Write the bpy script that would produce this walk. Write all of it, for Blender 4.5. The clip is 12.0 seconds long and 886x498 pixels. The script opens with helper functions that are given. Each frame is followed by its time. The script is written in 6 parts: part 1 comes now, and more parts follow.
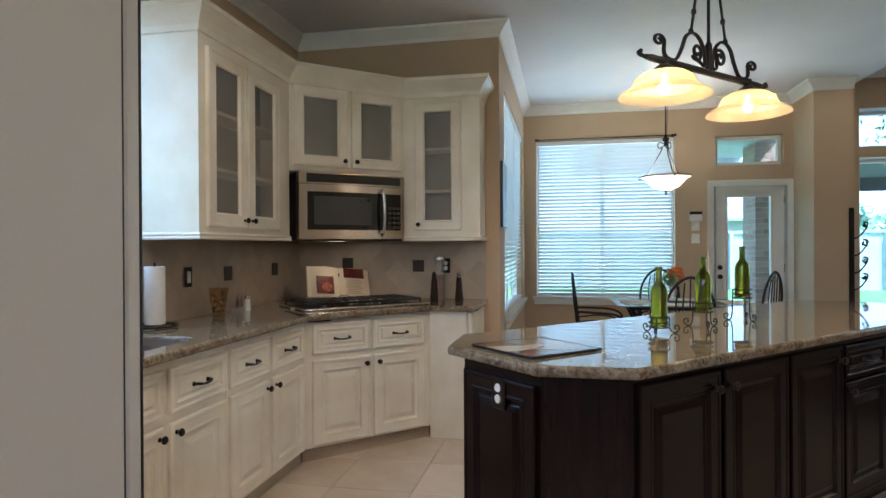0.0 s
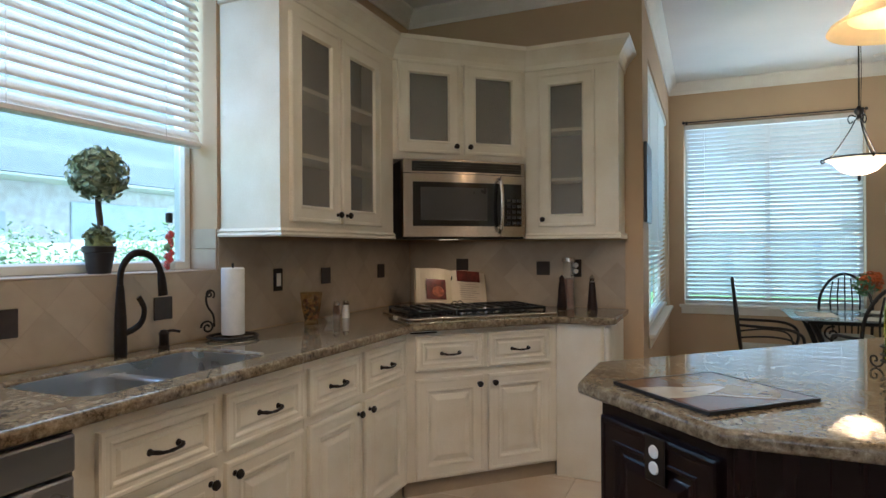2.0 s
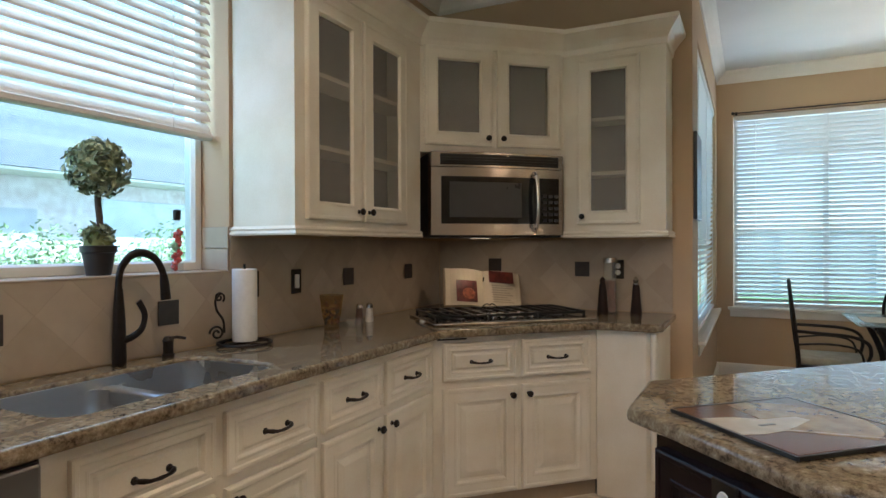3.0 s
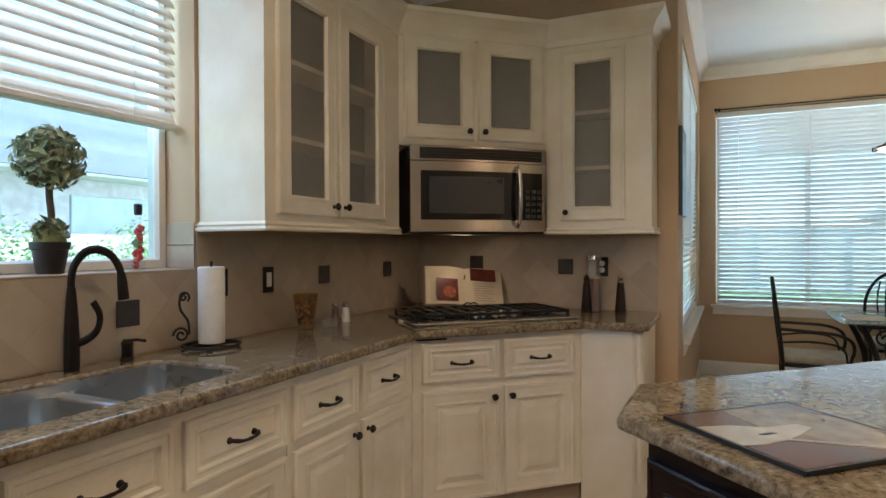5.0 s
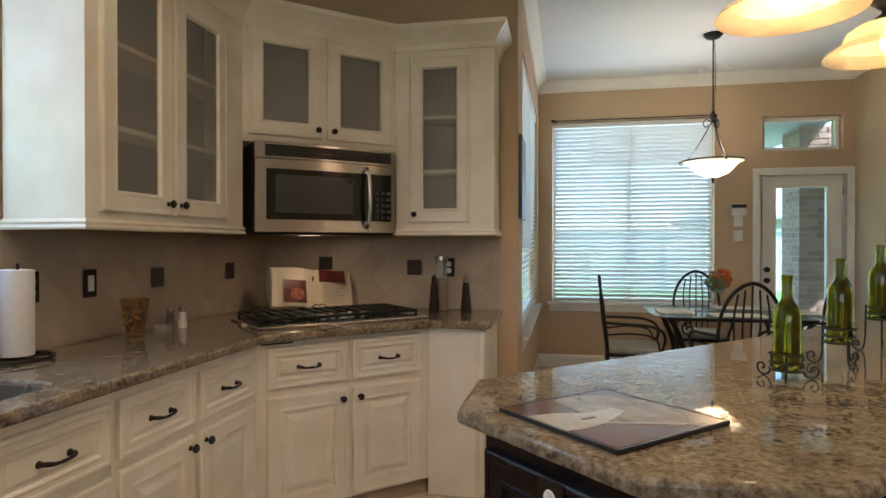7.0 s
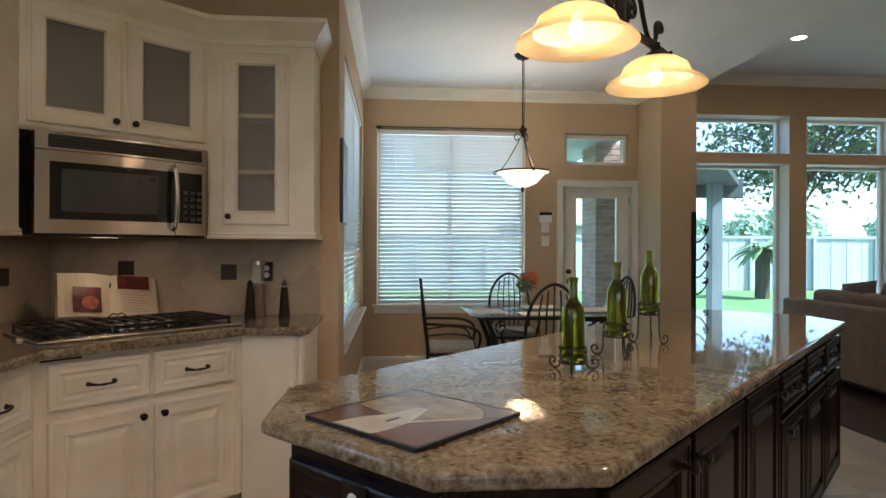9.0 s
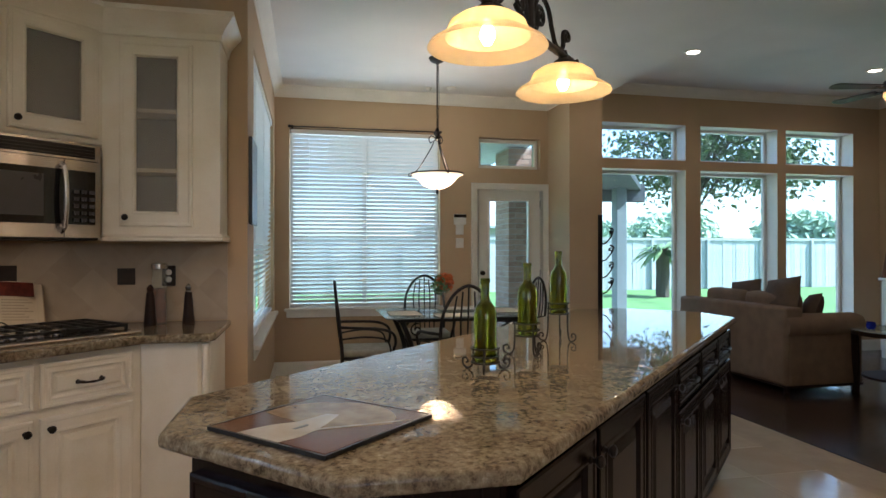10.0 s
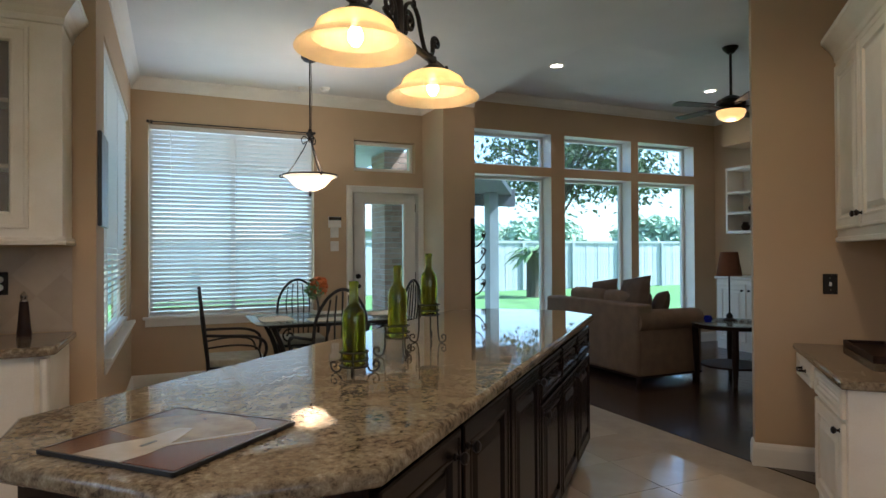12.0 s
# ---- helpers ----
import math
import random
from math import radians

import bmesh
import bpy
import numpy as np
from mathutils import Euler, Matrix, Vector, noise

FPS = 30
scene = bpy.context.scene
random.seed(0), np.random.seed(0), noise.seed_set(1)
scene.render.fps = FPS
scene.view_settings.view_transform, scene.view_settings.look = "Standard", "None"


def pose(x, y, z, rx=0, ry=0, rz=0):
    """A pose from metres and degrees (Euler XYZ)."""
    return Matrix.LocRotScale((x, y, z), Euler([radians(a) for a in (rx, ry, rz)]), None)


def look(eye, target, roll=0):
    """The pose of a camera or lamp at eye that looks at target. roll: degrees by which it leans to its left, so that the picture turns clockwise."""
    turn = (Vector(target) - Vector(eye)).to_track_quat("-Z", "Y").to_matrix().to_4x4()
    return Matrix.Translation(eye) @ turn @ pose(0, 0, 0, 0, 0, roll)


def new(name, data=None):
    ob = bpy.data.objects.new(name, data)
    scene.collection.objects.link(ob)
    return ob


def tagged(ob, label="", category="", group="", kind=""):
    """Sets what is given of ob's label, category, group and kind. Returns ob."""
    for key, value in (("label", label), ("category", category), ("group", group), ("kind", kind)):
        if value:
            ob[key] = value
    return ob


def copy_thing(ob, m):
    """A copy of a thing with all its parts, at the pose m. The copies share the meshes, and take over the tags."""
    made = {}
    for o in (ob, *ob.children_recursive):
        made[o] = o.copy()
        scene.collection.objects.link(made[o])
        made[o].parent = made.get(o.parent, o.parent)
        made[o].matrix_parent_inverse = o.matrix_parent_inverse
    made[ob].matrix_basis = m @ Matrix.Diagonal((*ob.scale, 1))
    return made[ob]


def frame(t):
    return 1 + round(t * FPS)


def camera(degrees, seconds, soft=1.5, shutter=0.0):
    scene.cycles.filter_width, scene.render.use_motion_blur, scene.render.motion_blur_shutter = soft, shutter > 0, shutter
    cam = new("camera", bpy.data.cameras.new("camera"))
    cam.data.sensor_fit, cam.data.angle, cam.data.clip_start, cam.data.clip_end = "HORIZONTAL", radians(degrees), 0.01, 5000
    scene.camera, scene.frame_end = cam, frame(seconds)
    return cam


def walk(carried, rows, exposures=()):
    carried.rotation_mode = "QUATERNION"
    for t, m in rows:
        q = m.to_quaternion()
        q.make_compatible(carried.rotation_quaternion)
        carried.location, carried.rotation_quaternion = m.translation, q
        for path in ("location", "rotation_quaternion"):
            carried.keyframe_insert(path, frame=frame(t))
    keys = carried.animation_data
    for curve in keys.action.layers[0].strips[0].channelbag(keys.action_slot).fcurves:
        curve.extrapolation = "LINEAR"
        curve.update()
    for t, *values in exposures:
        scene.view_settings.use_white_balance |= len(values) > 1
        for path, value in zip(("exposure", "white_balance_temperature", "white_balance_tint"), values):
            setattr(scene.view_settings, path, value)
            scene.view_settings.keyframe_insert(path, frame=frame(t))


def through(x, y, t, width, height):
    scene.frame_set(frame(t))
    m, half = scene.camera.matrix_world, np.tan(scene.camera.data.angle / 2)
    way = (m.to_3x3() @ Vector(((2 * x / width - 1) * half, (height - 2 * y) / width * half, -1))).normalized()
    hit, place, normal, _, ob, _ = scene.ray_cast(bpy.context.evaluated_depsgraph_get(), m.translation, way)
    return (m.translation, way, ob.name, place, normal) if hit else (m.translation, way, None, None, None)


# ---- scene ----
cam = camera(72.0, 12.0)
# seconds, x, y, z, yaw to the left, pitch up, lean to the left
ROWS = [
    (0.0, 0.154, 0.932, 1.311, 11.30, -0.13, -0.32),
    (0.5, 0.202, 1.117, 1.284, 14.90, 0.13, 0.32),
    (1.0, 0.198, 1.257, 1.284, 18.22, 0.11, 0.30),
    (1.5, 0.105, 1.449, 1.281, 20.91, 0.29, 0.06),
    (2.0, 0.033, 1.574, 1.299, 23.41, 0.04, -0.31),
    (2.5, -0.010, 1.711, 1.311, 26.12, -0.10, -0.10),
    (4.5, -0.085, 1.908, 1.302, 27.13, -0.25, -0.27),
    (5.0, -0.082, 1.920, 1.304, 25.04, -0.39, -0.21),
    (5.5, -0.080, 1.919, 1.306, 22.16, -0.50, -0.13),
    (6.0, -0.073, 1.916, 1.308, 18.82, -0.52, -0.04),
    (6.5, -0.066, 1.917, 1.307, 15.17, -0.46, 0.06),
    (7.0, -0.062, 1.920, 1.305, 11.27, -0.34, -0.00),
    (9.0, -0.009, 1.915, 1.310, -4.63, -0.02, 0.20),
    (9.5, -0.000, 1.923, 1.310, -8.63, 0.08, 0.24),
    (10.0, 0.005, 1.927, 1.308, -12.47, 0.21, -0.03),
    (10.5, 0.013, 1.921, 1.310, -15.99, 0.27, -0.08),
    (11.0, 0.011, 1.924, 1.309, -19.24, 0.35, -0.16),
    (11.5, 0.019, 1.922, 1.310, -21.85, 0.40, -0.26),
    (12.0, 0.037, 1.919, 1.305, -23.84, 0.48, -0.35),
]
EXPOSURES = [(0.0, 2.33, 5300, 16), (2.5, 2.05, 5700, 17), (5.5, 2.1, 6100, 19), (7.0, 2.16, 6150, 20), (9.0, 1.98, 6050, 21), (12.0, 1.77, 5900, 20)]
walk(cam, [(t, pose(x, y, z, 90 + pitch, -lean, yaw)) for t, x, y, z, yaw, pitch, lean in ROWS], EXPOSURES)

# ---- daylight and lamps ----
world = bpy.data.worlds.new("world")
scene.world = world
world.use_nodes = True
wn = world.node_tree
sky = wn.nodes.new("ShaderNodeTexSky")
sky.sky_type, sky.sun_disc = "NISHITA", False
sky.sun_elevation, sky.sun_rotation = radians(50), radians(115)
wn.links.new(sky.outputs[0], wn.nodes["Background"].inputs[0])
wn.nodes["Background"].inputs[1].default_value = 0.15


def lamp(name, kind, m, energy, color, **more):
    data = bpy.data.lights.new(name, kind)
    data.energy, data.color = energy, color
    for key, value in more.items():
        if key == "angle":
            data.angle = value
        elif key == "soft":
            data.shadow_soft_size = value
        elif key == "size":
            data.shape, data.size, data.size_y = "RECTANGLE", value[0], value[1]
        elif key == "spot":
            data.spot_size, data.spot_blend = value
    ob = new(name, data)
    ob.matrix_world = m
    return ob


lamp("sun", "SUN", look((7.5, -3.5, 9.9), (0, 0, 0)), 4.5, (1, 0.95, 0.88), angle=radians(0.5))
WARM = (1.0, 0.76, 0.48)
# daylight standing in the two blind-covered nook windows and the kitchen window, outside the glass
lamp("window_light_nook", "AREA", pose(0.63, 8.86, 1.66, 90, 0, 180), 9, (0.75, 0.88, 1.0), size=(1.6, 1.9))
lamp("window_light_nook_side", "AREA", pose(-0.62, 7.15, 1.66, 90, 0, 90), 100, (0.75, 0.88, 1.0), size=(2.2, 1.9))


lamp("window_light_sink", "AREA", pose(-2.30, 2.84, 2.26, 90, 0, -90), 7.5, (0.72, 0.88, 1.0), size=(1.7, 0.9))


# ---- materials ----
def nodes_of(name):
    m = bpy.data.materials.new(name)
    m.use_nodes = True
    return m, m.node_tree, m.node_tree.nodes["Principled BSDF"]


def mat(name, color, rough=0.5, metal=0.0, vary=0.08, scale=6.0, bump=0.0, bscale=60.0, coat=0.0, spec=0.5, second=None, rvary=0.08):
    """A painted or plain surface with broad stains, fine grain and a little relief."""
    m, nt, b = nodes_of(name)
    N, L = nt.nodes, nt.links
    tc = N.new("ShaderNodeTexCoord")
    n1, n2 = N.new("ShaderNodeTexNoise"), N.new("ShaderNodeTexNoise")
    n1.inputs["Scale"].default_value, n1.inputs["Detail"].default_value = scale, 4
    n2.inputs["Scale"].default_value, n2.inputs["Detail"].default_value = bscale, 3
    for n in (n1, n2):
        L.new(tc.outputs["Object"], n.inputs["Vector"])
    mix = N.new("ShaderNodeMix")
    mix.data_type = "RGBA"
    dark = second or tuple(c * (1 - 2.2 * vary) for c in color)
    mix.inputs["A"].default_value, mix.inputs["B"].default_value = (*dark, 1), (*color, 1)
    ramp = N.new("ShaderNodeMapRange")
    ramp.inputs["From Min"].default_value, ramp.inputs["From Max"].default_value = 0.3, 0.65
    add = N.new("ShaderNodeMath")
    add.operation, add.inputs[1].default_value = "MULTIPLY_ADD", 0.25
    L.new(n2.outputs[0], add.inputs[0])
    L.new(n1.outputs[0], add.inputs[2])
    sub = N.new("ShaderNodeMath")
    sub.operation, sub.inputs[1].default_value = "SUBTRACT", 0.12
    L.new(add.outputs[0], sub.inputs[0])
    L.new(sub.outputs[0], ramp.inputs["Value"])
    L.new(ramp.outputs[0], mix.inputs["Factor"])
    L.new(mix.outputs["Result"], b.inputs["Base Color"])
    rr = N.new("ShaderNodeMapRange")
    rr.inputs["To Min"].default_value, rr.inputs["To Max"].default_value = max(0.02, rough - rvary), min(1, rough + rvary)
    L.new(n1.outputs[0], rr.inputs["Value"])
    L.new(rr.outputs[0], b.inputs["Roughness"])
    b.inputs["Metallic"].default_value = metal
    b.inputs["Coat Weight"].default_value = coat
    b.inputs["Coat Roughness"].default_value = 0.08
    b.inputs["Specular IOR Level"].default_value = spec
    if bump:
        bp = N.new("ShaderNodeBump")
        bp.inputs["Strength"].default_value, bp.inputs["Distance"].default_value = bump, 0.004
        L.new(n2.outputs[0], bp.inputs["Height"])
        L.new(bp.outputs[0], b.inputs["Normal"])
    return m


def granite(name, stops, rough=0.03):
    m, nt, b = nodes_of(name)
    N, L = nt.nodes, nt.links
    tc = N.new("ShaderNodeTexCoord")
    big, mid, fleck = N.new("ShaderNodeTexNoise"), N.new("ShaderNodeTexNoise"), N.new("ShaderNodeTexVoronoi")
    big.inputs["Scale"].default_value, big.inputs["Detail"].default_value = 11, 6
    mid.inputs["Scale"].default_value, mid.inputs["Detail"].default_value, mid.inputs["Roughness"].default_value = 60, 8, 0.75
    fleck.inputs["Scale"].default_value = 75
    for n in (big, mid, fleck):
        L.new(tc.outputs["Object"], n.inputs["Vector"])
    s = N.new("ShaderNodeMath")
    s.operation, s.inputs[1].default_value = "MULTIPLY_ADD", 0.35
    L.new(big.outputs[0], s.inputs[0])
    L.new(mid.outputs[0], s.inputs[2])
    cr = N.new("ShaderNodeValToRGB")
    e = cr.color_ramp.elements
    while len(e) < len(stops):
        e.new(0.5)
    for i, (p, c) in enumerate(stops):
        e[i].position, e[i].color = p, (*c, 1)
    L.new(s.outputs[0], cr.inputs[0])
    mx = N.new("ShaderNodeMix")
    mx.data_type, mx.blend_type = "RGBA", "MULTIPLY"
    g = N.new("ShaderNodeMapRange")
    g.inputs["From Min"].default_value, g.inputs["From Max"].default_value, g.inputs["To Min"].default_value = 0.0, 0.5, 0.55
    L.new(fleck.outputs["Color"], g.inputs["Value"])
    mx.inputs["Factor"].default_value = 0.8
    L.new(cr.outputs[0], mx.inputs["A"])
    L.new(g.outputs[0], mx.inputs["B"])
    L.new(mx.outputs["Result"], b.inputs["Base Color"])
    b.inputs["Roughness"].default_value = rough
    b.inputs["Specular IOR Level"].default_value = 0.45
    return m


def wood(name, light, dark, rough=0.35, stretch=(1, 12, 12), scale=3.0, coat=0.2):
    m, nt, b = nodes_of(name)
    N, L = nt.nodes, nt.links
    tc, mp, n = N.new("ShaderNodeTexCoord"), N.new("ShaderNodeMapping"), N.new("ShaderNodeTexNoise")
    mp.inputs["Scale"].default_value = stretch
    n.inputs["Scale"].default_value, n.inputs["Detail"].default_value, n.inputs["Distortion"].default_value = scale, 6, 0.6
    L.new(tc.outputs["Object"], mp.inputs[0])
    L.new(mp.outputs[0], n.inputs["Vector"])
    info = N.new("ShaderNodeObjectInfo")
    ad = N.new("ShaderNodeMath")
    ad.operation, ad.inputs[1].default_value = "MULTIPLY_ADD", 0.25
    L.new(info.outputs["Random"], ad.inputs[0])
    L.new(n.outputs[0], ad.inputs[2])
    cr = N.new("ShaderNodeValToRGB")
    cr.color_ramp.elements[0].position, cr.color_ramp.elements[0].color = 0.35, (*dark, 1)
    cr.color_ramp.elements[1].position, cr.color_ramp.elements[1].color = 0.85, (*light, 1)
    L.new(ad.outputs[0], cr.inputs[0])
    L.new(cr.outputs[0], b.inputs["Base Color"])
    b.inputs["Roughness"].default_value = rough
    b.inputs["Coat Weight"].default_value, b.inputs["Coat Roughness"].default_value = coat, 0.15
    bp = N.new("ShaderNodeBump")
    bp.inputs["Strength"].default_value, bp.inputs["Distance"].default_value = 0.15, 0.002
    L.new(n.outputs[0], bp.inputs["Height"])
    L.new(bp.outputs[0], b.inputs["Normal"])
    return m


def pieces(name, a, c, rough=0.6, scale=18.0, coat=0.0, bump=0.2):
    """Tiles, bricks, boards: each piece its own shade, with cloudy stains."""
    m, nt, b = nodes_of(name)
    N, L = nt.nodes, nt.links
    tc, n, info = N.new("ShaderNodeTexCoord"), N.new("ShaderNodeTexNoise"), N.new("ShaderNodeObjectInfo")
    geo = N.new("ShaderNodeNewGeometry")
    n.inputs["Scale"].default_value, n.inputs["Detail"].default_value = scale, 6
    L.new(tc.outputs["Object"], n.inputs["Vector"])
    s = N.new("ShaderNodeMath")
    s.operation = "ADD"
    L.new(info.outputs["Random"], s.inputs[0])
    L.new(geo.outputs["Random Per Island"], s.inputs[1])
    f = N.new("ShaderNodeMath")
    f.operation = "FRACT"
    L.new(s.outputs[0], f.inputs[0])
    h = N.new("ShaderNodeMath")
    h.operation, h.inputs[1].default_value = "MULTIPLY_ADD", 0.5
    L.new(f.outputs[0], h.inputs[0])
    L.new(n.outputs[0], h.inputs[2])
    r = N.new("ShaderNodeMapRange")
    r.inputs["From Min"].default_value, r.inputs["From Max"].default_value = 0.35, 1.1
    L.new(h.outputs[0], r.inputs["Value"])
    mx = N.new("ShaderNodeMix")
    mx.data_type = "RGBA"
    mx.inputs["A"].default_value, mx.inputs["B"].default_value = (*a, 1), (*c, 1)
    L.new(r.outputs[0], mx.inputs["Factor"])
    L.new(mx.outputs["Result"], b.inputs["Base Color"])
    b.inputs["Roughness"].default_value, b.inputs["Coat Weight"].default_value = rough, coat
    bp = N.new("ShaderNodeBump")
    bp.inputs["Strength"].default_value, bp.inputs["Distance"].default_value = bump, 0.003
    L.new(n.outputs[0], bp.inputs["Height"])
    L.new(bp.outputs[0], b.inputs["Normal"])
    return m


def glass(name, color=(1, 1, 1), clear=0.9, rough=0.02):
    """A thin pane: mostly clear, with a sheen."""
    m, nt, b = nodes_of(name)
    N, L = nt.nodes, nt.links
    t, mx = N.new("ShaderNodeBsdfTransparent"), N.new("ShaderNodeMixShader")
    t.inputs[0].default_value = (*color, 1)
    b.inputs["Base Color"].default_value = (*color, 1)
    b.inputs["Roughness"].default_value = rough
    mx.inputs[0].default_value = 1 - clear
    L.new(t.outputs[0], mx.inputs[1])
    L.new(b.outputs[0], mx.inputs[2])
    L.new(mx.outputs[0], N["Material Output"].inputs["Surface"])
    return m


def glow(name, color, strength, base=(0.9, 0.85, 0.75)):
    m, nt, b = nodes_of(name)
    b.inputs["Base Color"].default_value = (*base, 1)
    b.inputs["Roughness"].default_value = 0.35
    b.inputs["Emission Color"].default_value = (*color, 1)
    b.inputs["Emission Strength"].default_value = strength
    return m


def lampglass(name, color, strength, through=0.3):
    """Lit frosted glass: the bulb's light soaks through it."""
    m, nt, b = nodes_of(name)
    N, L = nt.nodes, nt.links
    b.inputs["Base Color"].default_value, b.inputs["Roughness"].default_value = (*color, 1), 0.3
    b.inputs["Emission Color"].default_value, b.inputs["Emission Strength"].default_value = (*color, 1), strength
    n = N.new("ShaderNodeTexNoise")
    n.inputs["Scale"].default_value, n.inputs["Detail"].default_value = 9, 5
    tl_, tp_, m1, m2 = N.new("ShaderNodeBsdfTranslucent"), N.new("ShaderNodeBsdfTransparent"), N.new("ShaderNodeMixShader"), N.new("ShaderNodeMixShader")
    mix = N.new("ShaderNodeMix")
    mix.data_type = "RGBA"
    mix.inputs["A"].default_value, mix.inputs["B"].default_value = (*[c * 0.8 for c in color], 1), (*[min(1, c * 1.1) for c in color], 1)
    L.new(n.outputs[0], mix.inputs["Factor"])
    L.new(mix.outputs["Result"], tl_.inputs[0])
    tp_.inputs[0].default_value = (1, 0.85, 0.65, 1)
    m1.inputs[0].default_value, m2.inputs[0].default_value = 0.55, through
    L.new(b.outputs[0], m1.inputs[1]), L.new(tl_.outputs[0], m1.inputs[2])
    L.new(m1.outputs[0], m2.inputs[1]), L.new(tp_.outputs[0], m2.inputs[2])
    L.new(m2.outputs[0], N["Material Output"].inputs["Surface"])
    return m


def true_glass(name, color, rough=0.0):
    m, nt, b = nodes_of(name)
    b.inputs["Base Color"].default_value = (*color, 1)
    b.inputs["Transmission Weight"].default_value, b.inputs["Roughness"].default_value = 1.0, rough
    b.inputs["IOR"].default_value = 1.45
    return m


WALL = mat("wall_paint", (0.52, 0.375, 0.235), 0.75, vary=0.03, scale=2, bump=0.25, bscale=140)
CEIL = mat("ceiling_paint", (0.70, 0.69, 0.66), 0.85, vary=0.03, scale=2, bump=0.2, bscale=90)
TRIM = mat("trim_paint", (0.78, 0.75, 0.68), 0.4, vary=0.03, scale=5)
CREAM = mat("cabinet_paint", (0.80, 0.74, 0.62), 0.38, vary=0.035, scale=4, bump=0.05, bscale=120, second=(0.70, 0.62, 0.48))
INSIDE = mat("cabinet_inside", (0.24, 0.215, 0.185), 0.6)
ESPRESSO = wood("espresso_wood", (0.012, 0.0045, 0.0045), (0.004, 0.0016, 0.0016), 0.26, (12, 12, 1), 3, 0.0)
ESPRESSO.node_tree.nodes["Principled BSDF"].inputs["Specular IOR Level"].default_value = 0.2
GRANITE = granite("granite", [(0.43, (0.016, 0.012, 0.010)), (0.53, (0.075, 0.052, 0.033)), (0.63, (0.18, 0.135, 0.083)), (0.76, (0.28, 0.225, 0.145)), (0.94, (0.44, 0.385, 0.30))])
STEEL = mat("brushed_steel", (0.60, 0.57, 0.53), 0.25, 1.0, vary=0.02, scale=3, rvary=0.03)
STEEL.node_tree.nodes["Principled BSDF"].inputs["Anisotropic"].default_value = 0.75
STEEL.node_tree.nodes["Principled BSDF"].inputs["Anisotropic Rotation"].default_value = 0.25
SINKSTEEL = mat("sink_steel", (0.68, 0.67, 0.65), 0.28, 1.0, vary=0.03, scale=4, rvary=0.03)
BLACKGLASS = mat("black_glass", (0.012, 0.012, 0.013), 0.08, vary=0.1, scale=3)
BLACK = mat("black_enamel", (0.012, 0.012, 0.012), 0.35, vary=0.1, scale=20)
BRONZE = mat("oil_rubbed_bronze", (0.022, 0.016, 0.012), 0.38, 0.6, vary=0.15, scale=30)
IRON = mat("wrought_iron", (0.018, 0.014, 0.012), 0.5, 0.4, vary=0.15, scale=40, bump=0.3)
FROST = glass("frosted_pane", (0.86, 0.84, 0.80), 0.86, 0.3)
PANE = glass("window_pane", (0.84, 0.97, 1.0), 0.94, 0.02)
SLAT = mat("blind_slat", (0.70, 0.67, 0.63), 0.5, vary=0.02)
FLOORTILE = pieces("floor_tile", (0.54, 0.44, 0.335), (0.67, 0.57, 0.45), 0.13, 5, 0.3, 0.03)
GROUT = mat("grout", (0.40, 0.33, 0.25), 0.85)
SPLASHGROUT = mat("splash_grout", (0.42, 0.335, 0.24), 0.85)
DARKWOOD = wood("dark_floor_wood", (0.045, 0.022, 0.014), (0.016, 0.008, 0.006), 0.26, (9, 1, 9), 4, 0.4)
SPLASH = pieces("splash_tile", (0.37, 0.29, 0.205), (0.46, 0.37, 0.27), 0.35, 10, 0.1, 0.08)
DARKTILE = mat("dark_tile", (0.035, 0.022, 0.016), 0.4, vary=0.15, scale=25)
FRIDGE = mat("fridge_side", (0.66, 0.62, 0.56), 0.42, 0.0, vary=0.03, scale=2, bump=0.15, bscale=250)


# ---- mesh helpers ----
def part(name, bm, material, parent=None, label="", smooth=False, m=None):
    me = bpy.data.meshes.new(name)
    bmesh.ops.recalc_face_normals(bm, faces=bm.faces)
    bm.to_mesh(me)
    bm.free()
    me.materials.append(material)
    if smooth:
        for p in me.polygons:
            p.use_smooth = True
        me.set_sharp_from_angle(angle=radians(35))
        for p in me.polygons:
            if p.area > 0.01 and max(abs(v) for v in p.normal) > 0.9999:
                p.use_smooth = False
    ob = new(name, me)
    if parent:
        ob.parent = parent
    if m is not None:
        ob.matrix_basis = m
    if label:
        ob["label"] = label
    return ob


def thing(name, m, label, category, group="", kind=""):
    ob = new(name)
    ob.matrix_basis = m
    ob.empty_display_size = 0.1
    return tagged(ob, label, category, group, kind)


def bx(bm, x0, x1, y0, y1, z0, z1, bev=0.0, seg=1, m=None):
    r = bmesh.ops.create_cube(bm, size=1.0)
    vs = r["verts"]
    for v in vs:
        v.co = Vector(((x0 + x1) / 2 + v.co.x * (x1 - x0), (y0 + y1) / 2 + v.co.y * (y1 - y0), (z0 + z1) / 2 + v.co.z * (z1 - z0)))
    if m is not None:
        bmesh.ops.transform(bm, matrix=m, verts=vs)
    if bev:
        bmesh.ops.bevel(bm, geom=list({e for v in vs for e in v.link_edges}), offset=bev, segments=seg, affect="EDGES", profile=0.5)
    return bm


def box(x0, x1, y0, y1, z0, z1, bev=0.0, seg=1):
    return bx(bmesh.new(), x0, x1, y0, y1, z0, z1, bev, seg)


